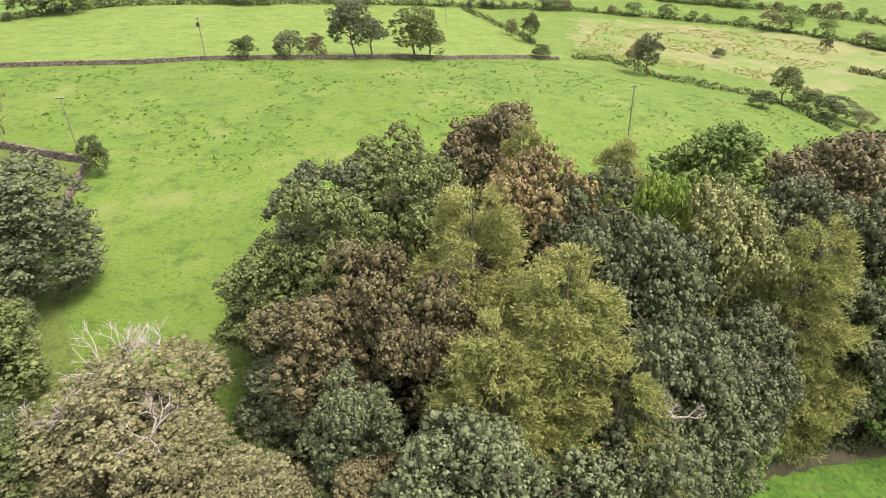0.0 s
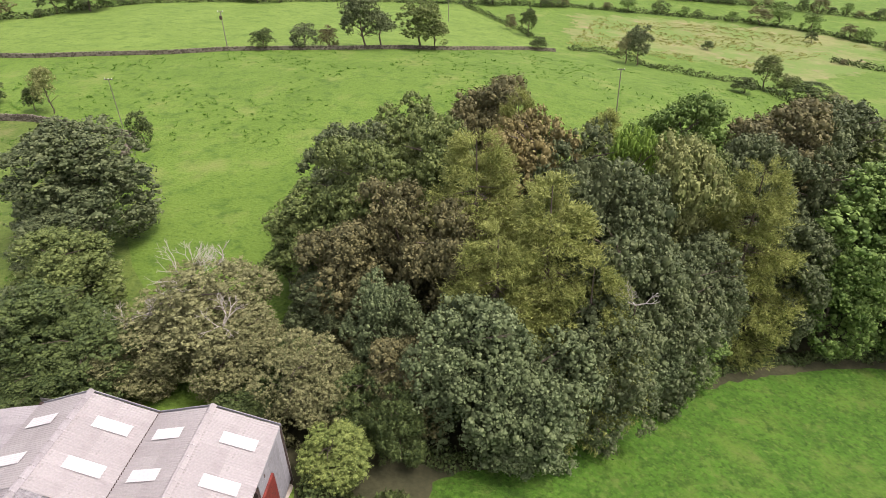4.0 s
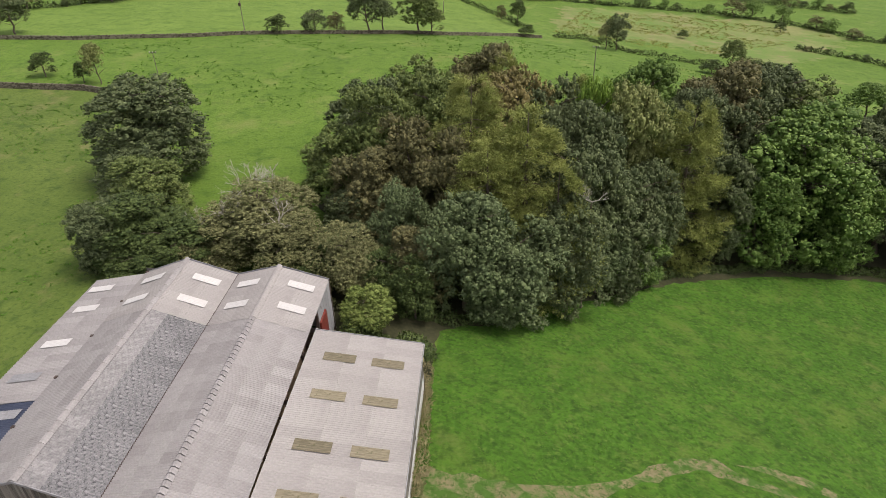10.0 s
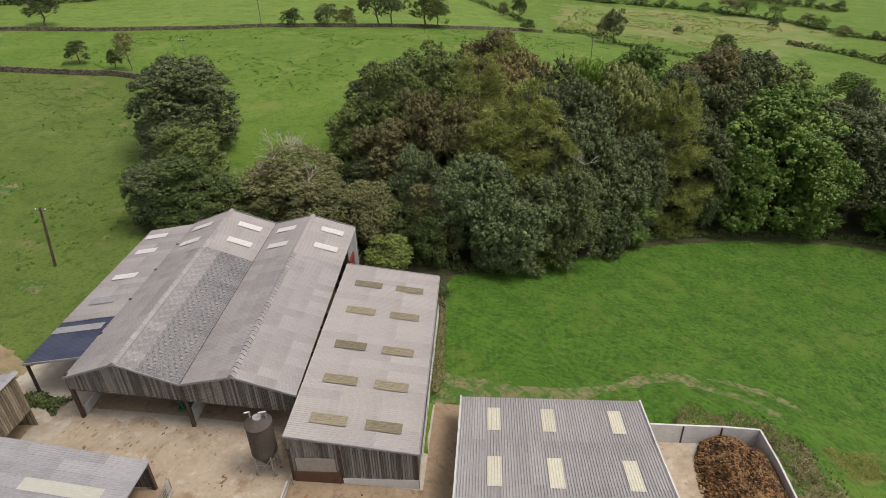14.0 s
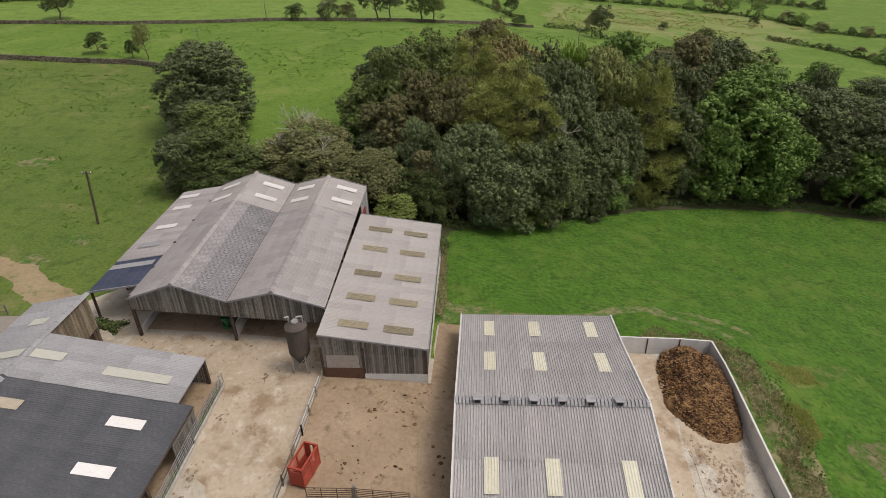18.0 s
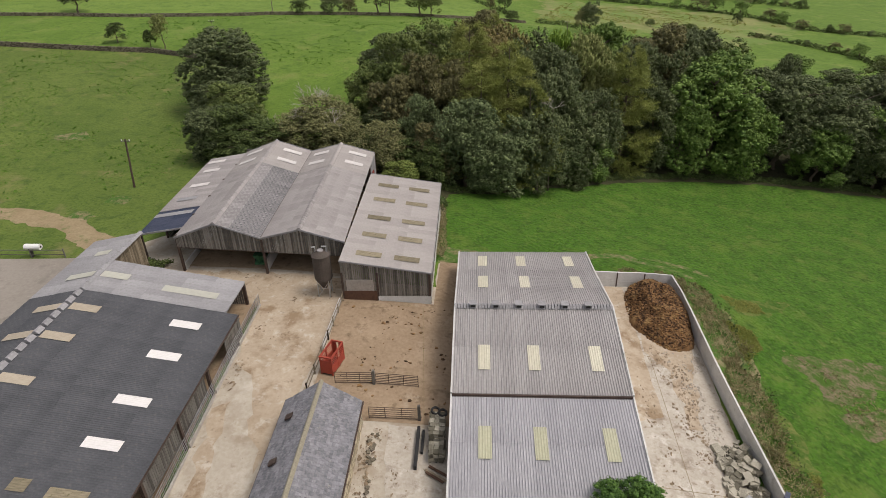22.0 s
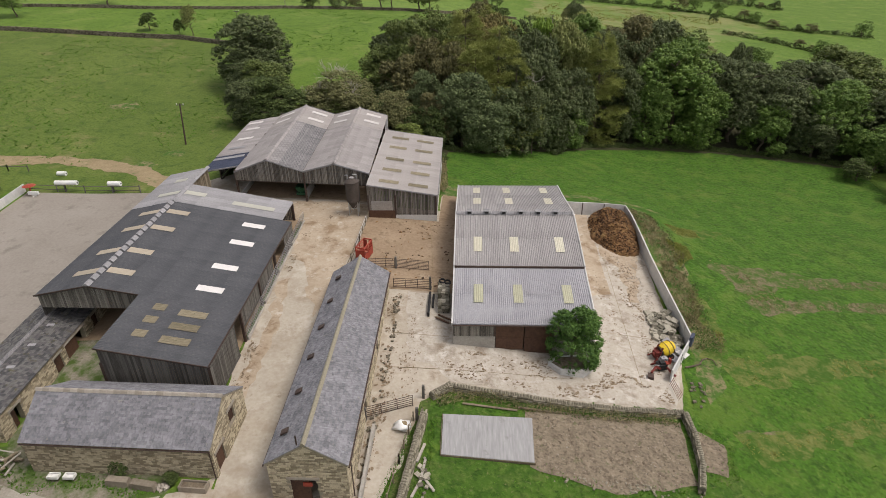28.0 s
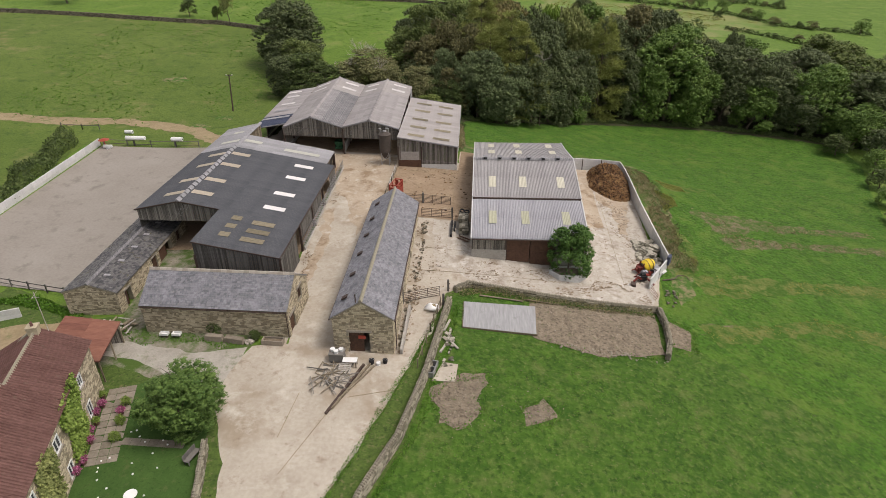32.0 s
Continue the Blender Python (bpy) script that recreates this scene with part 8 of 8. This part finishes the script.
for k in range(9):
    pot(-38.6 + 0.31 * k + 0.25 * (k % 2), -63.4 - 1.02 * k, PINK if k % 3 else LEAF["ivy"], k)
pot(-35.9, -65.2, PINK, 31)
bench = thing("garden_bench", "dark timber garden bench by the low wall", "bench", Matrix.Translation((-27.6, -69.6, ground(-27.6, -69.6) + 0.05)) @ Matrix.Rotation(radians(75), 4, "Z"))
part("seat", Mesh().box(-0.75, 0.75, -0.25, 0.25, 0.42, 0.47), BOARD_DARK, bench)
part("backrest", Mesh().box(-0.75, 0.75, 0.22, 0.27, 0.5, 0.95), BOARD_DARK, bench)
for x in (-0.65, 0.65):
    for y in (-0.2, 0.2):
        part("leg", Mesh().box(x - 0.04, x + 0.04, y - 0.04, y + 0.04, 0, 0.42), BOARD_DARK, bench)
petals = Mesh()
rnd = random.Random(9)
for _ in range(26):
    x, y = rnd.uniform(-35, -28), rnd.uniform(-74.5, -66)
    petals.blob((x, y, ground(x, y) + 0.13), 0.1, 0.1, 0.05, 0.3, x, 6, 3)
tagged(part("white_litter", petals, WHITE), "white scraps scattered on the lawn", "litter", kind="stuff")
cloth = thing("white_table", "small white garden table on the lawn", "table", Matrix.Translation((-30.6, -73.6, ground(-30.6, -73.6) + 0.06)))
part("tabletop", Mesh().tube((0, 0, 0.68), (0, 0, 0.72), 0.5, n=16), WHITE, cloth)
part("leg", Mesh().tube((0, 0, 0), (0, 0, 0.68), 0.05), WHITE, cloth)

# ---- things before the stable and byre ----
for x in (-36.9, -35.6):
    t = thing("white_sink", "old white ceramic sink on a stand", "sink", Matrix.Translation((x, -54.6, ground(x, -54.6) + 0.12)) @ Matrix.Scale(0.8, 4), "white sinks")
    part("basin", Mesh().box(-0.55, 0.55, -0.32, -0.24, 0.3, 0.62).box(-0.55, 0.55, 0.24, 0.32, 0.3, 0.62).box(-0.55, -0.46, -0.24, 0.24, 0.3, 0.62).box(0.46, 0.55, -0.24, 0.24, 0.3, 0.62).box(-0.46, 0.46, -0.24, 0.24, 0.3, 0.38), WHITE, t)
    part("stand", Mesh().box(-0.4, -0.3, -0.2, 0.2, -0.1, 0.3).box(0.3, 0.4, -0.2, 0.2, -0.1, 0.3), STEEL, t)
trough = thing("stone_trough", "long grey stone water trough against the stable", "trough", Matrix.Translation((-25.3, -55.2, ground(-25.3, -55.2) + 0.04)) @ Matrix.Rotation(radians(-3), 4, "Z"))
part("trough_body", Mesh().box(-1.1, 1.1, -0.4, -0.3, 0, 0.55).box(-1.1, 1.1, 0.3, 0.4, 0, 0.55).box(-1.1, -1.0, -0.3, 0.3, 0, 0.55).box(1.0, 1.1, -0.3, 0.3, 0, 0.55).box(-1.0, 1.0, -0.3, 0.3, 0, 0.12), FLAG, trough)
part("soil", Mesh().box(-1.0, 1.0, -0.3, 0.3, 0.12, 0.35), SOIL, trough)
for k, (x, y, r) in enumerate(((-31.8, -53.6, 0.9), (-27.3, -54.6, 0.55))):
    tree(x, y, 0, r, "hedge", k, name="shrub", label="dark green shrub against the stable wall", h=1.4 * r + 0.3, detail=0.1)
cart = thing("bin_trolley", "dark metal feed bin with white tubs at the byre door", "feed bin", Matrix.Translation((-18.3, -57.2, ground(-18.3, -57.2) + 0.08)))
part("bin", Mesh().box(-0.7, 0.7, -0.5, 0.5, 0.15, 1.0).box(-0.75, 0.75, -0.55, 0.55, 0.95, 1.02), BOARD_DARK, cart)
for k, (x, y) in enumerate(((-0.4, 0.1), (0.0, -0.2), (0.42, 0.15))):
    part("tub", Mesh().tube((x, y, 1.02), (x, y, 1.3), 0.2, 0.24, 12), WHITE, cart)
part("wheel", Mesh().tube((-0.5, -0.45, 0.1), (-0.5, 0.45, 0.1), 0.14), BLACK, cart)
for k, (x, y, s) in enumerate(((-14.9, -57.4, 0.45), (-14.2, -57.6, 0.35), (-13.6, -57.2, 0.4))):
    t = thing("bucket", "black rubber feed bucket by the byre wall", "bucket", Matrix.Translation((x, y, ground(x, y) + 0.08)), "buckets")
    part("pail", Mesh().tube((0, 0, 0), (0, 0, s), s * 0.5, s * 0.65, 12), BLACK if k != 1 else WHITE, t)
    part("handle", Mesh().tube((-s * 0.6, 0, s), (0, 0, s * 1.3), 0.012, n=4).tube((0, 0, s * 1.3), (s * 0.6, 0, s), 0.012, n=4), GALV, t)
low = thing("wall_byre_ramp", "low concrete kerb along the byre's side", "kerb", kind="structure")
part("kerb", Mesh().beam((-12.2, -55.8, -0.75), (-12.1, -48.6, -0.3), 0.25, 0.9), BLOCKWORK, low)
rnd = random.Random(12)
for a, b, w in (((-17.9, -64.2), (-15.6, -57.8), 0.22), ((-17.5, -63.6), (-15.0, -57.6), 0.16), ((-17.2, -62.6), (-14.6, -57.9), 0.14)):
    t = thing("long_timber", "long rusty beam lying across the drive", "timber", group="long timbers")
    part("beam", Mesh().beam((*a, ground(*a) + 0.2), (*b, ground(*b) + 0.24), w, 0.2), STEEL if w > 0.2 else TIMBER, t)
for k in range(44):
    x, y, a, l = rnd.uniform(-19.9, -16.7), rnd.uniform(-61.2, -57.9), rnd.random() * 3.14, rnd.uniform(0.8, 2.4)
    t = thing("scrap_plank", "weathered scrap plank in the yard's timber heap", "plank", group="scrap planks")
    z = ground(x, y) + 0.14 + 0.25 * rnd.random()
    part("plank", Mesh().beam((x - math.cos(a) * l / 2, y - math.sin(a) * l / 2, z - 0.04), (x + math.cos(a) * l / 2, y + math.sin(a) * l / 2, z + 0.04), 0.1, 0.05), BOARD if k % 2 else TIMBER, t)
pal = thing("pallet", "broken grey timber pallet standing in the heap", "pallet", Matrix.Translation((-17.3, -58.7, ground(-17.3, -58.7) + 0.3)) @ Matrix.Rotation(radians(20), 4, "X"))
for k in range(6):
    part("slat", Mesh().box(-0.6, 0.6, -0.5 + 0.2 * k, -0.38 + 0.2 * k, 0.1, 0.13), DEADWOOD, pal)
for x in (-0.55, 0, 0.55):
    part("bearer", Mesh().box(x - 0.05, x + 0.05, -0.5, 0.62, 0, 0.1), DEADWOOD, pal)
tab = thing("work_bench", "white-topped work bench among the scrap timber", "bench", Matrix.Translation((-16.9, -57.9, ground(-16.9, -57.9) + 0.06)))
part("top", Mesh().box(-0.7, 0.7, -0.35, 0.35, 0.7, 0.76), WHITE, tab)
for x in (-0.6, 0.6):
    for y in (-0.28, 0.28):
        part("leg", Mesh().box(x - 0.04, x + 0.04, y - 0.04, y + 0.04, 0, 0.7), TIMBER, tab)
for k in range(26):
    x, y, a, l = rnd.uniform(-44.2, -41.2), rnd.uniform(-54.6, -52.2), rnd.random() * 3.14, rnd.uniform(0.7, 1.8)
    t = thing("log", "grey split log in the wood pile", "log", group="wood pile logs")
    z = ground(x, y) + 0.12 + 0.4 * rnd.random()
    part("log", Mesh().tube((x - math.cos(a) * l / 2, y - math.sin(a) * l / 2, z), (x + math.cos(a) * l / 2, y + math.sin(a) * l / 2, z + 0.05), rnd.uniform(0.06, 0.13), n=7), DEADWOOD if k % 2 else TIMBER, t)
for k, (x, y, a) in enumerate(((-7.9, -50.8, 1.3), (-7.6, -52.4, 1.45), (-8.0, -54.2, 1.2), (-7.2, -53.6, 2.2))):
    t = thing("old_post", "grey timber post lying beside the wall", "timber", group="old posts")
    part("post", Mesh().beam((x - math.cos(a), y - math.sin(a), ground(x, y) + 0.14), (x + math.cos(a), y + math.sin(a), ground(x, y) + 0.16), 0.2, 0.16), DEADWOOD, t)
blk = thing("hollow_block", "grey hollow concrete trough unit beside the pad", "concrete block", Matrix.Translation((-9.0, -57.8, ground(-9, -57.8) + 0.05)) @ Matrix.Rotation(radians(-12), 4, "Z"))
part("shell", Mesh().box(-0.4, -0.3, -0.95, 0.95, 0, 0.6).box(0.3, 0.4, -0.95, 0.95, 0, 0.6).box(-0.3, 0.3, -0.95, -0.85, 0, 0.6).box(-0.3, 0.3, 0.85, 0.95, 0, 0.6).box(-0.3, 0.3, -0.05, 0.05, 0, 0.6), GALV, blk)
part("base", Mesh().box(-0.3, 0.3, -0.85, 0.85, 0, 0.1), BLACK, blk)
for k, (a, b) in enumerate((((-4.5, -45.0), (0.5, -45.2)), ((0.6, -44.8), (4.6, -44.9)), ((5.0, -43.3), (8.0, -43.4)))):
    t = thing("edging_board", "pale scaffold board by the plot wall", "plank", group="edging boards")
    part("board", Mesh().beam((*a, ground(*a) + 0.2), (*b, ground(*b) + 0.2), 0.22, 0.06), TIMBER, t)

# ---- arena things ----
for k, (x, y, mat, lab) in enumerate(((-71.6, -3.6, RED, "orange-topped show jump stand in the arena"), (-70.8, -4.2, WHITE, "white show jump block in the arena"))):
    t = thing("jump_stand", lab, "jump", Matrix.Translation((x, y, ground(x, y) + 0.1)))
    part("stand_post", Mesh().box(-0.08, 0.08, -0.08, 0.08, 0, 1.5 - 0.9 * k), mat, t)
    part("foot", Mesh().box(-0.4, 0.4, -0.06, 0.06, 0, 0.1).box(-0.06, 0.06, -0.4, 0.4, 0, 0.1), mat, t)
    part("wing", Mesh().tube((0, 0, 1.4), (0, 0, 1.65), 0.95, 0.3, 12) if k == 0 else Mesh().box(-0.8, 0.8, -0.15, 0.15, 0.3, 0.75), mat, t)
for k, (x0, y0, x1) in enumerate(((-68.3, -2.2, -64.8), (-59.9, -2.2, -57.9), (-71.6, 3.4, -70.2))):
    t = thing("white_barrel", "long white plastic barrel by the arena fence", "barrel", Matrix.Translation(((x0 + x1) / 2, y0, ground(x0, y0) + 1.15 * (k != 2) + 0.25)), "white barrels")
    part("drum", Mesh().tube((-(x1 - x0) / 2, 0, 0.1), ((x1 - x0) / 2, 0, 0.1), 0.36, n=12), WHITE, t)
    part("cap", Mesh().tube(((x1 - x0) / 2, 0, 0.1), ((x1 - x0) / 2 + 0.06, 0, 0.1), 0.12, n=8), BLACK, t)
    part("cradle", Mesh().box(-0.5, -0.4, -0.2, 0.2, -1.4 * (k != 2) - 0.2, 0), BOARD_DARK, t)


# ---- power poles ----
def pole(x, y, h, lean, label, extra=False, thick=0.12, mat=None):
    t = thing("utility_pole", label, "utility pole", Matrix.Translation((x, y, ground(x, y))) @ Matrix.Rotation(radians(lean), 4, "X"), "utility poles")
    part("pole", Mesh().tube((0, 0, -0.5), (0, 0, h), thick, thick * 0.75, 8), mat or POLE, t)
    part("crossarm", Mesh().box(-0.7, 0.7, -0.06, 0.06, h - 0.35, h - 0.22), BOARD_DARK, t)
    for s in (-0.6, 0, 0.6):
        part("insulator", Mesh().tube((s, 0, h - 0.22), (s, 0, h - 0.02), 0.06, n=8), WHITE, t)
    if extra:
        part("transformer", Mesh().box(-0.3, 0.3, -0.5, -0.12, h - 2.0, h - 1.1), STEEL, t)


pole(-56.1, 17.6, 7.4, -9, "dark timber power pole leaning in the pasture", thick=0.17, mat=STEEL)
pole(-68.5, 135.6, 9.0, 0, "timber power pole with a transformer by the wall", True)
pole(20.7, 107.5, 9.0, 0, "thin timber power pole in the pasture")
pole(-67, 83.8, 8.5, 0, "thin timber power pole beyond the wall", thick=0.07)
pole(-20, 215, 9.0, 0, "thin timber power pole in the far pasture")

# ---- litter of the yards ----
def flakes(name, poly, count, mat, label, category, seed, size, lift=0.13, patch=0.45, keep=0.0, long=1.6, turn=1.4, thick=0.006):
    """Thin ragged flakes in drifts over a hard surface: poly, where; patch, keep: how the drifts gather; long, turn: their stretch and its bearing."""
    rnd = random.Random(seed)
    xs, ys = [p[0] for p in poly], [p[1] for p in poly]
    mesh, done = Mesh(), 0
    for _ in range(count * 12):
        x, y = rnd.uniform(min(xs), max(xs)), rnd.uniform(min(ys), max(ys))
        inside = False
        for (xa, ya), (xb, yb) in zip(poly, poly[1:] + poly[:1]):
            if (ya > y) != (yb > y) and x < (xb - xa) * (y - ya) / (yb - ya) + xa:
                inside = not inside
        if not inside or noise.noise(Vector((x * patch, y * patch, seed))) + 0.5 * noise.noise(Vector((x * patch * 3, y * patch * 3, seed))) < keep:
            continue
        q, a = size * (0.25 + rnd.random() ** 2.5), turn + rnd.gauss(0, 0.5)
        n = rnd.randint(6, 9)
        rim = []
        for k in range(n):
            e, r = 6.283 * k / n, q * rnd.uniform(0.45, 1.15)
            u, v = r * math.cos(e) * long, r * math.sin(e)
            rim.append((x + u * math.cos(a) - v * math.sin(a), y + u * math.sin(a) + v * math.cos(a)))
        z = ground(x, y) + lift
        mesh.add([(px, py, z) for px, py in rim] + [(px * 0.92 + x * 0.08, py * 0.92 + y * 0.08, z + thick) for px, py in rim], [tuple(range(n, 2 * n))] + [(k, (k + 1) % n, n + (k + 1) % n, n + k) for k in range(n)])
        done += 1
        if done == count:
            break
    tagged(part(name, mesh, mat), label, category, kind="stuff")


flakes("mud_flakes", [(-5.4, -37.8), (4.4, -38.2), (4.4, -42.4), (-5.2, -41.8), (-7.6, -40)], 420, MUD, "dried mud trodden onto the concrete", "mud", 1, 0.11, keep=0.02, turn=0.2)
flakes("mud_flakes", [(4, -40.4), (15.8, -37), (16.2, -41.6), (4.4, -42.8)], 420, MUD, "dried mud trodden onto the concrete", "mud", 2, 0.12, keep=0.02, turn=0.3)
flakes("mud_flakes", [(14.2, -14.4), (17.4, -14.4), (17.2, -22), (16.8, -30), (16.6, -34.5), (15.2, -34.5), (14.4, -26)], 520, MUD, "dried mud peeling from the concrete", "mud", 3, 0.13, keep=-0.1)
flakes("mud_flakes", [(9.4, -14), (14, -14), (13.6, -36), (9.4, -30)], 140, MUD, "dried mud trodden onto the concrete", "mud", 4, 0.11, keep=0.2)
flakes("mud_flakes", [(-12.4, -29.4), (-9, -29.4), (-8.6, -44), (-12, -48)], 300, MUD, "dried mud trodden onto the concrete", "mud", 5, 0.11, keep=0.02)
flakes("mud_flakes", [(-12.9, -30), (-11.9, -30), (-11.2, -46), (-11.9, -56), (-12.7, -56)], 300, MUD, "dirt gathered along the byre's foot", "mud", 6, 0.15, keep=-0.3)
flakes("mud_flakes", [(-38, -6.5), (-19, -8.6), (-18.6, -14), (-22, -20), (-26, -18), (-36, -13)], 170, MUD, "mud trodden onto the concrete before the barn", "mud", 7, 0.14, lift=0.12, keep=0.12)
flakes("mud_flakes", [(-26.2, -22), (-25.2, -22), (-24.6, -46), (-26.2, -46)], 120, MUD, "dirt along the cattle building", "mud", 8, 0.15, lift=0.12, keep=0.0)
flakes("pale_flakes", [(15.4, -15), (19.4, -14.6), (19.5, -25.5), (16.6, -26.6)], 420, RIDGE, "pale broken concrete flakes on the apron", "rubble", 9, 0.1, keep=-0.12, lift=0.135)
flakes("dung_pats", [(-17.2, -13), (-6.2, -13), (-6.2, -27.8), (-17.8, -27.8)], 110, DUNG, "dark dung trodden onto the concrete", "dung", 10, 0.17, lift=0.12, patch=0.3, keep=-0.02, long=1.3, turn=0.2, thick=0.05)
for k, (pts, count) in enumerate((([(1.4, -45.2), (15.8, -44.4), (15.2, -51), (8, -52.8), (4.5, -51.8), (1.4, -51)], 300), ([(-9, -61), (-7.2, -58.4), (-3.8, -57.4), (-4.4, -61.9), (-5.8, -64.5), (-7.8, -64)], 330), ([(-0.7, -61.3), (1.3, -60.2), (2.8, -61.8), (0.3, -63.3)], 120), ([(-7, -66), (-5, -65), (4, -61), (3, -59), (-3, -57)], 60))):
    flakes("soil_stones", pts, count, FLAG, "small pale stones lying in the bare soil", "stones", 20 + k, 0.075, lift=0.11, keep=-0.4, long=1.2, thick=0.03)
hedge("drive_verge", [(-17.4, -76), (-14.6, -68), (-12.2, -60), (-9.9, -52.5), (-9.0, -48.6)], 0.8, 0.08, "tuft", "rank grass verge along the drive", 31, 150, 0.14)
hedge("wall_weeds", [(-13.6, -76), (-12.4, -72), (-10.2, -66), (-8.6, -58), (-7.6, -52), (-7.0, -47)], 1.0, 0.14, "tuft", "rank grass against the stone wall", 32, 120, 0.15)
hedge("plot_weeds", [(-7, -44.9), (-5, -43.9), (-1, -44.2), (4, -44.5), (10, -44.4), (15.6, -43.9)], 1.5, 0.75, "weed", "dry weeds and moss over the plot wall", 33, 150, 0.16)
hedge("plot_moss", [(-7, -44.9), (-5, -43.9), (-1, -44.2), (4, -44.5), (10, -44.4), (15.6, -43.9)], 1.5, 0.6, "hedge", "green weeds over the plot wall", 38, 110, 0.15)
for k, pts in enumerate(([(-9, -61), (-7.2, -58.4), (-3.8, -57.4), (-4.4, -61.9), (-5.8, -64.5), (-7.8, -64), (-9, -61)], [(-0.7, -61.3), (1.3, -60.2), (2.8, -61.8), (0.3, -63.3), (-0.7, -61.3)], [(1.9, -51.2), (4.5, -52), (8, -53), (15.3, -51.2)], [(16.8, -44.5), (19.5, -46), (18.5, -50), (16.6, -49.6)])):
    hedge("patch_edge", pts, 1.4, 0.07, "tuft", "grass creeping over the bare soil", 60 + k, 70, 0.16)
hedge("stable_weeds", [(-44, -52.8), (-39.6, -54.6), (-34, -54.6), (-28.4, -55.6)], 2.2, 0.12, "tuft", "rough grass before the stable", 34, 120, 0.16)
hedge("cottage_scrub", [(-62, -50), (-56, -48.6), (-51.5, -50.2), (-48, -52)], 2.0, 0.5, "tuft", "rough weeds behind the cottage", 35, 200, 0.24)
hedge("yard_scrub", [(-46.4, -5.2), (-43.5, -4.4), (-40.2, -5.4)], 2.6, 0.9, "hedge", "dark nettles and brambles beside the barn", 41, 260, 0.22)
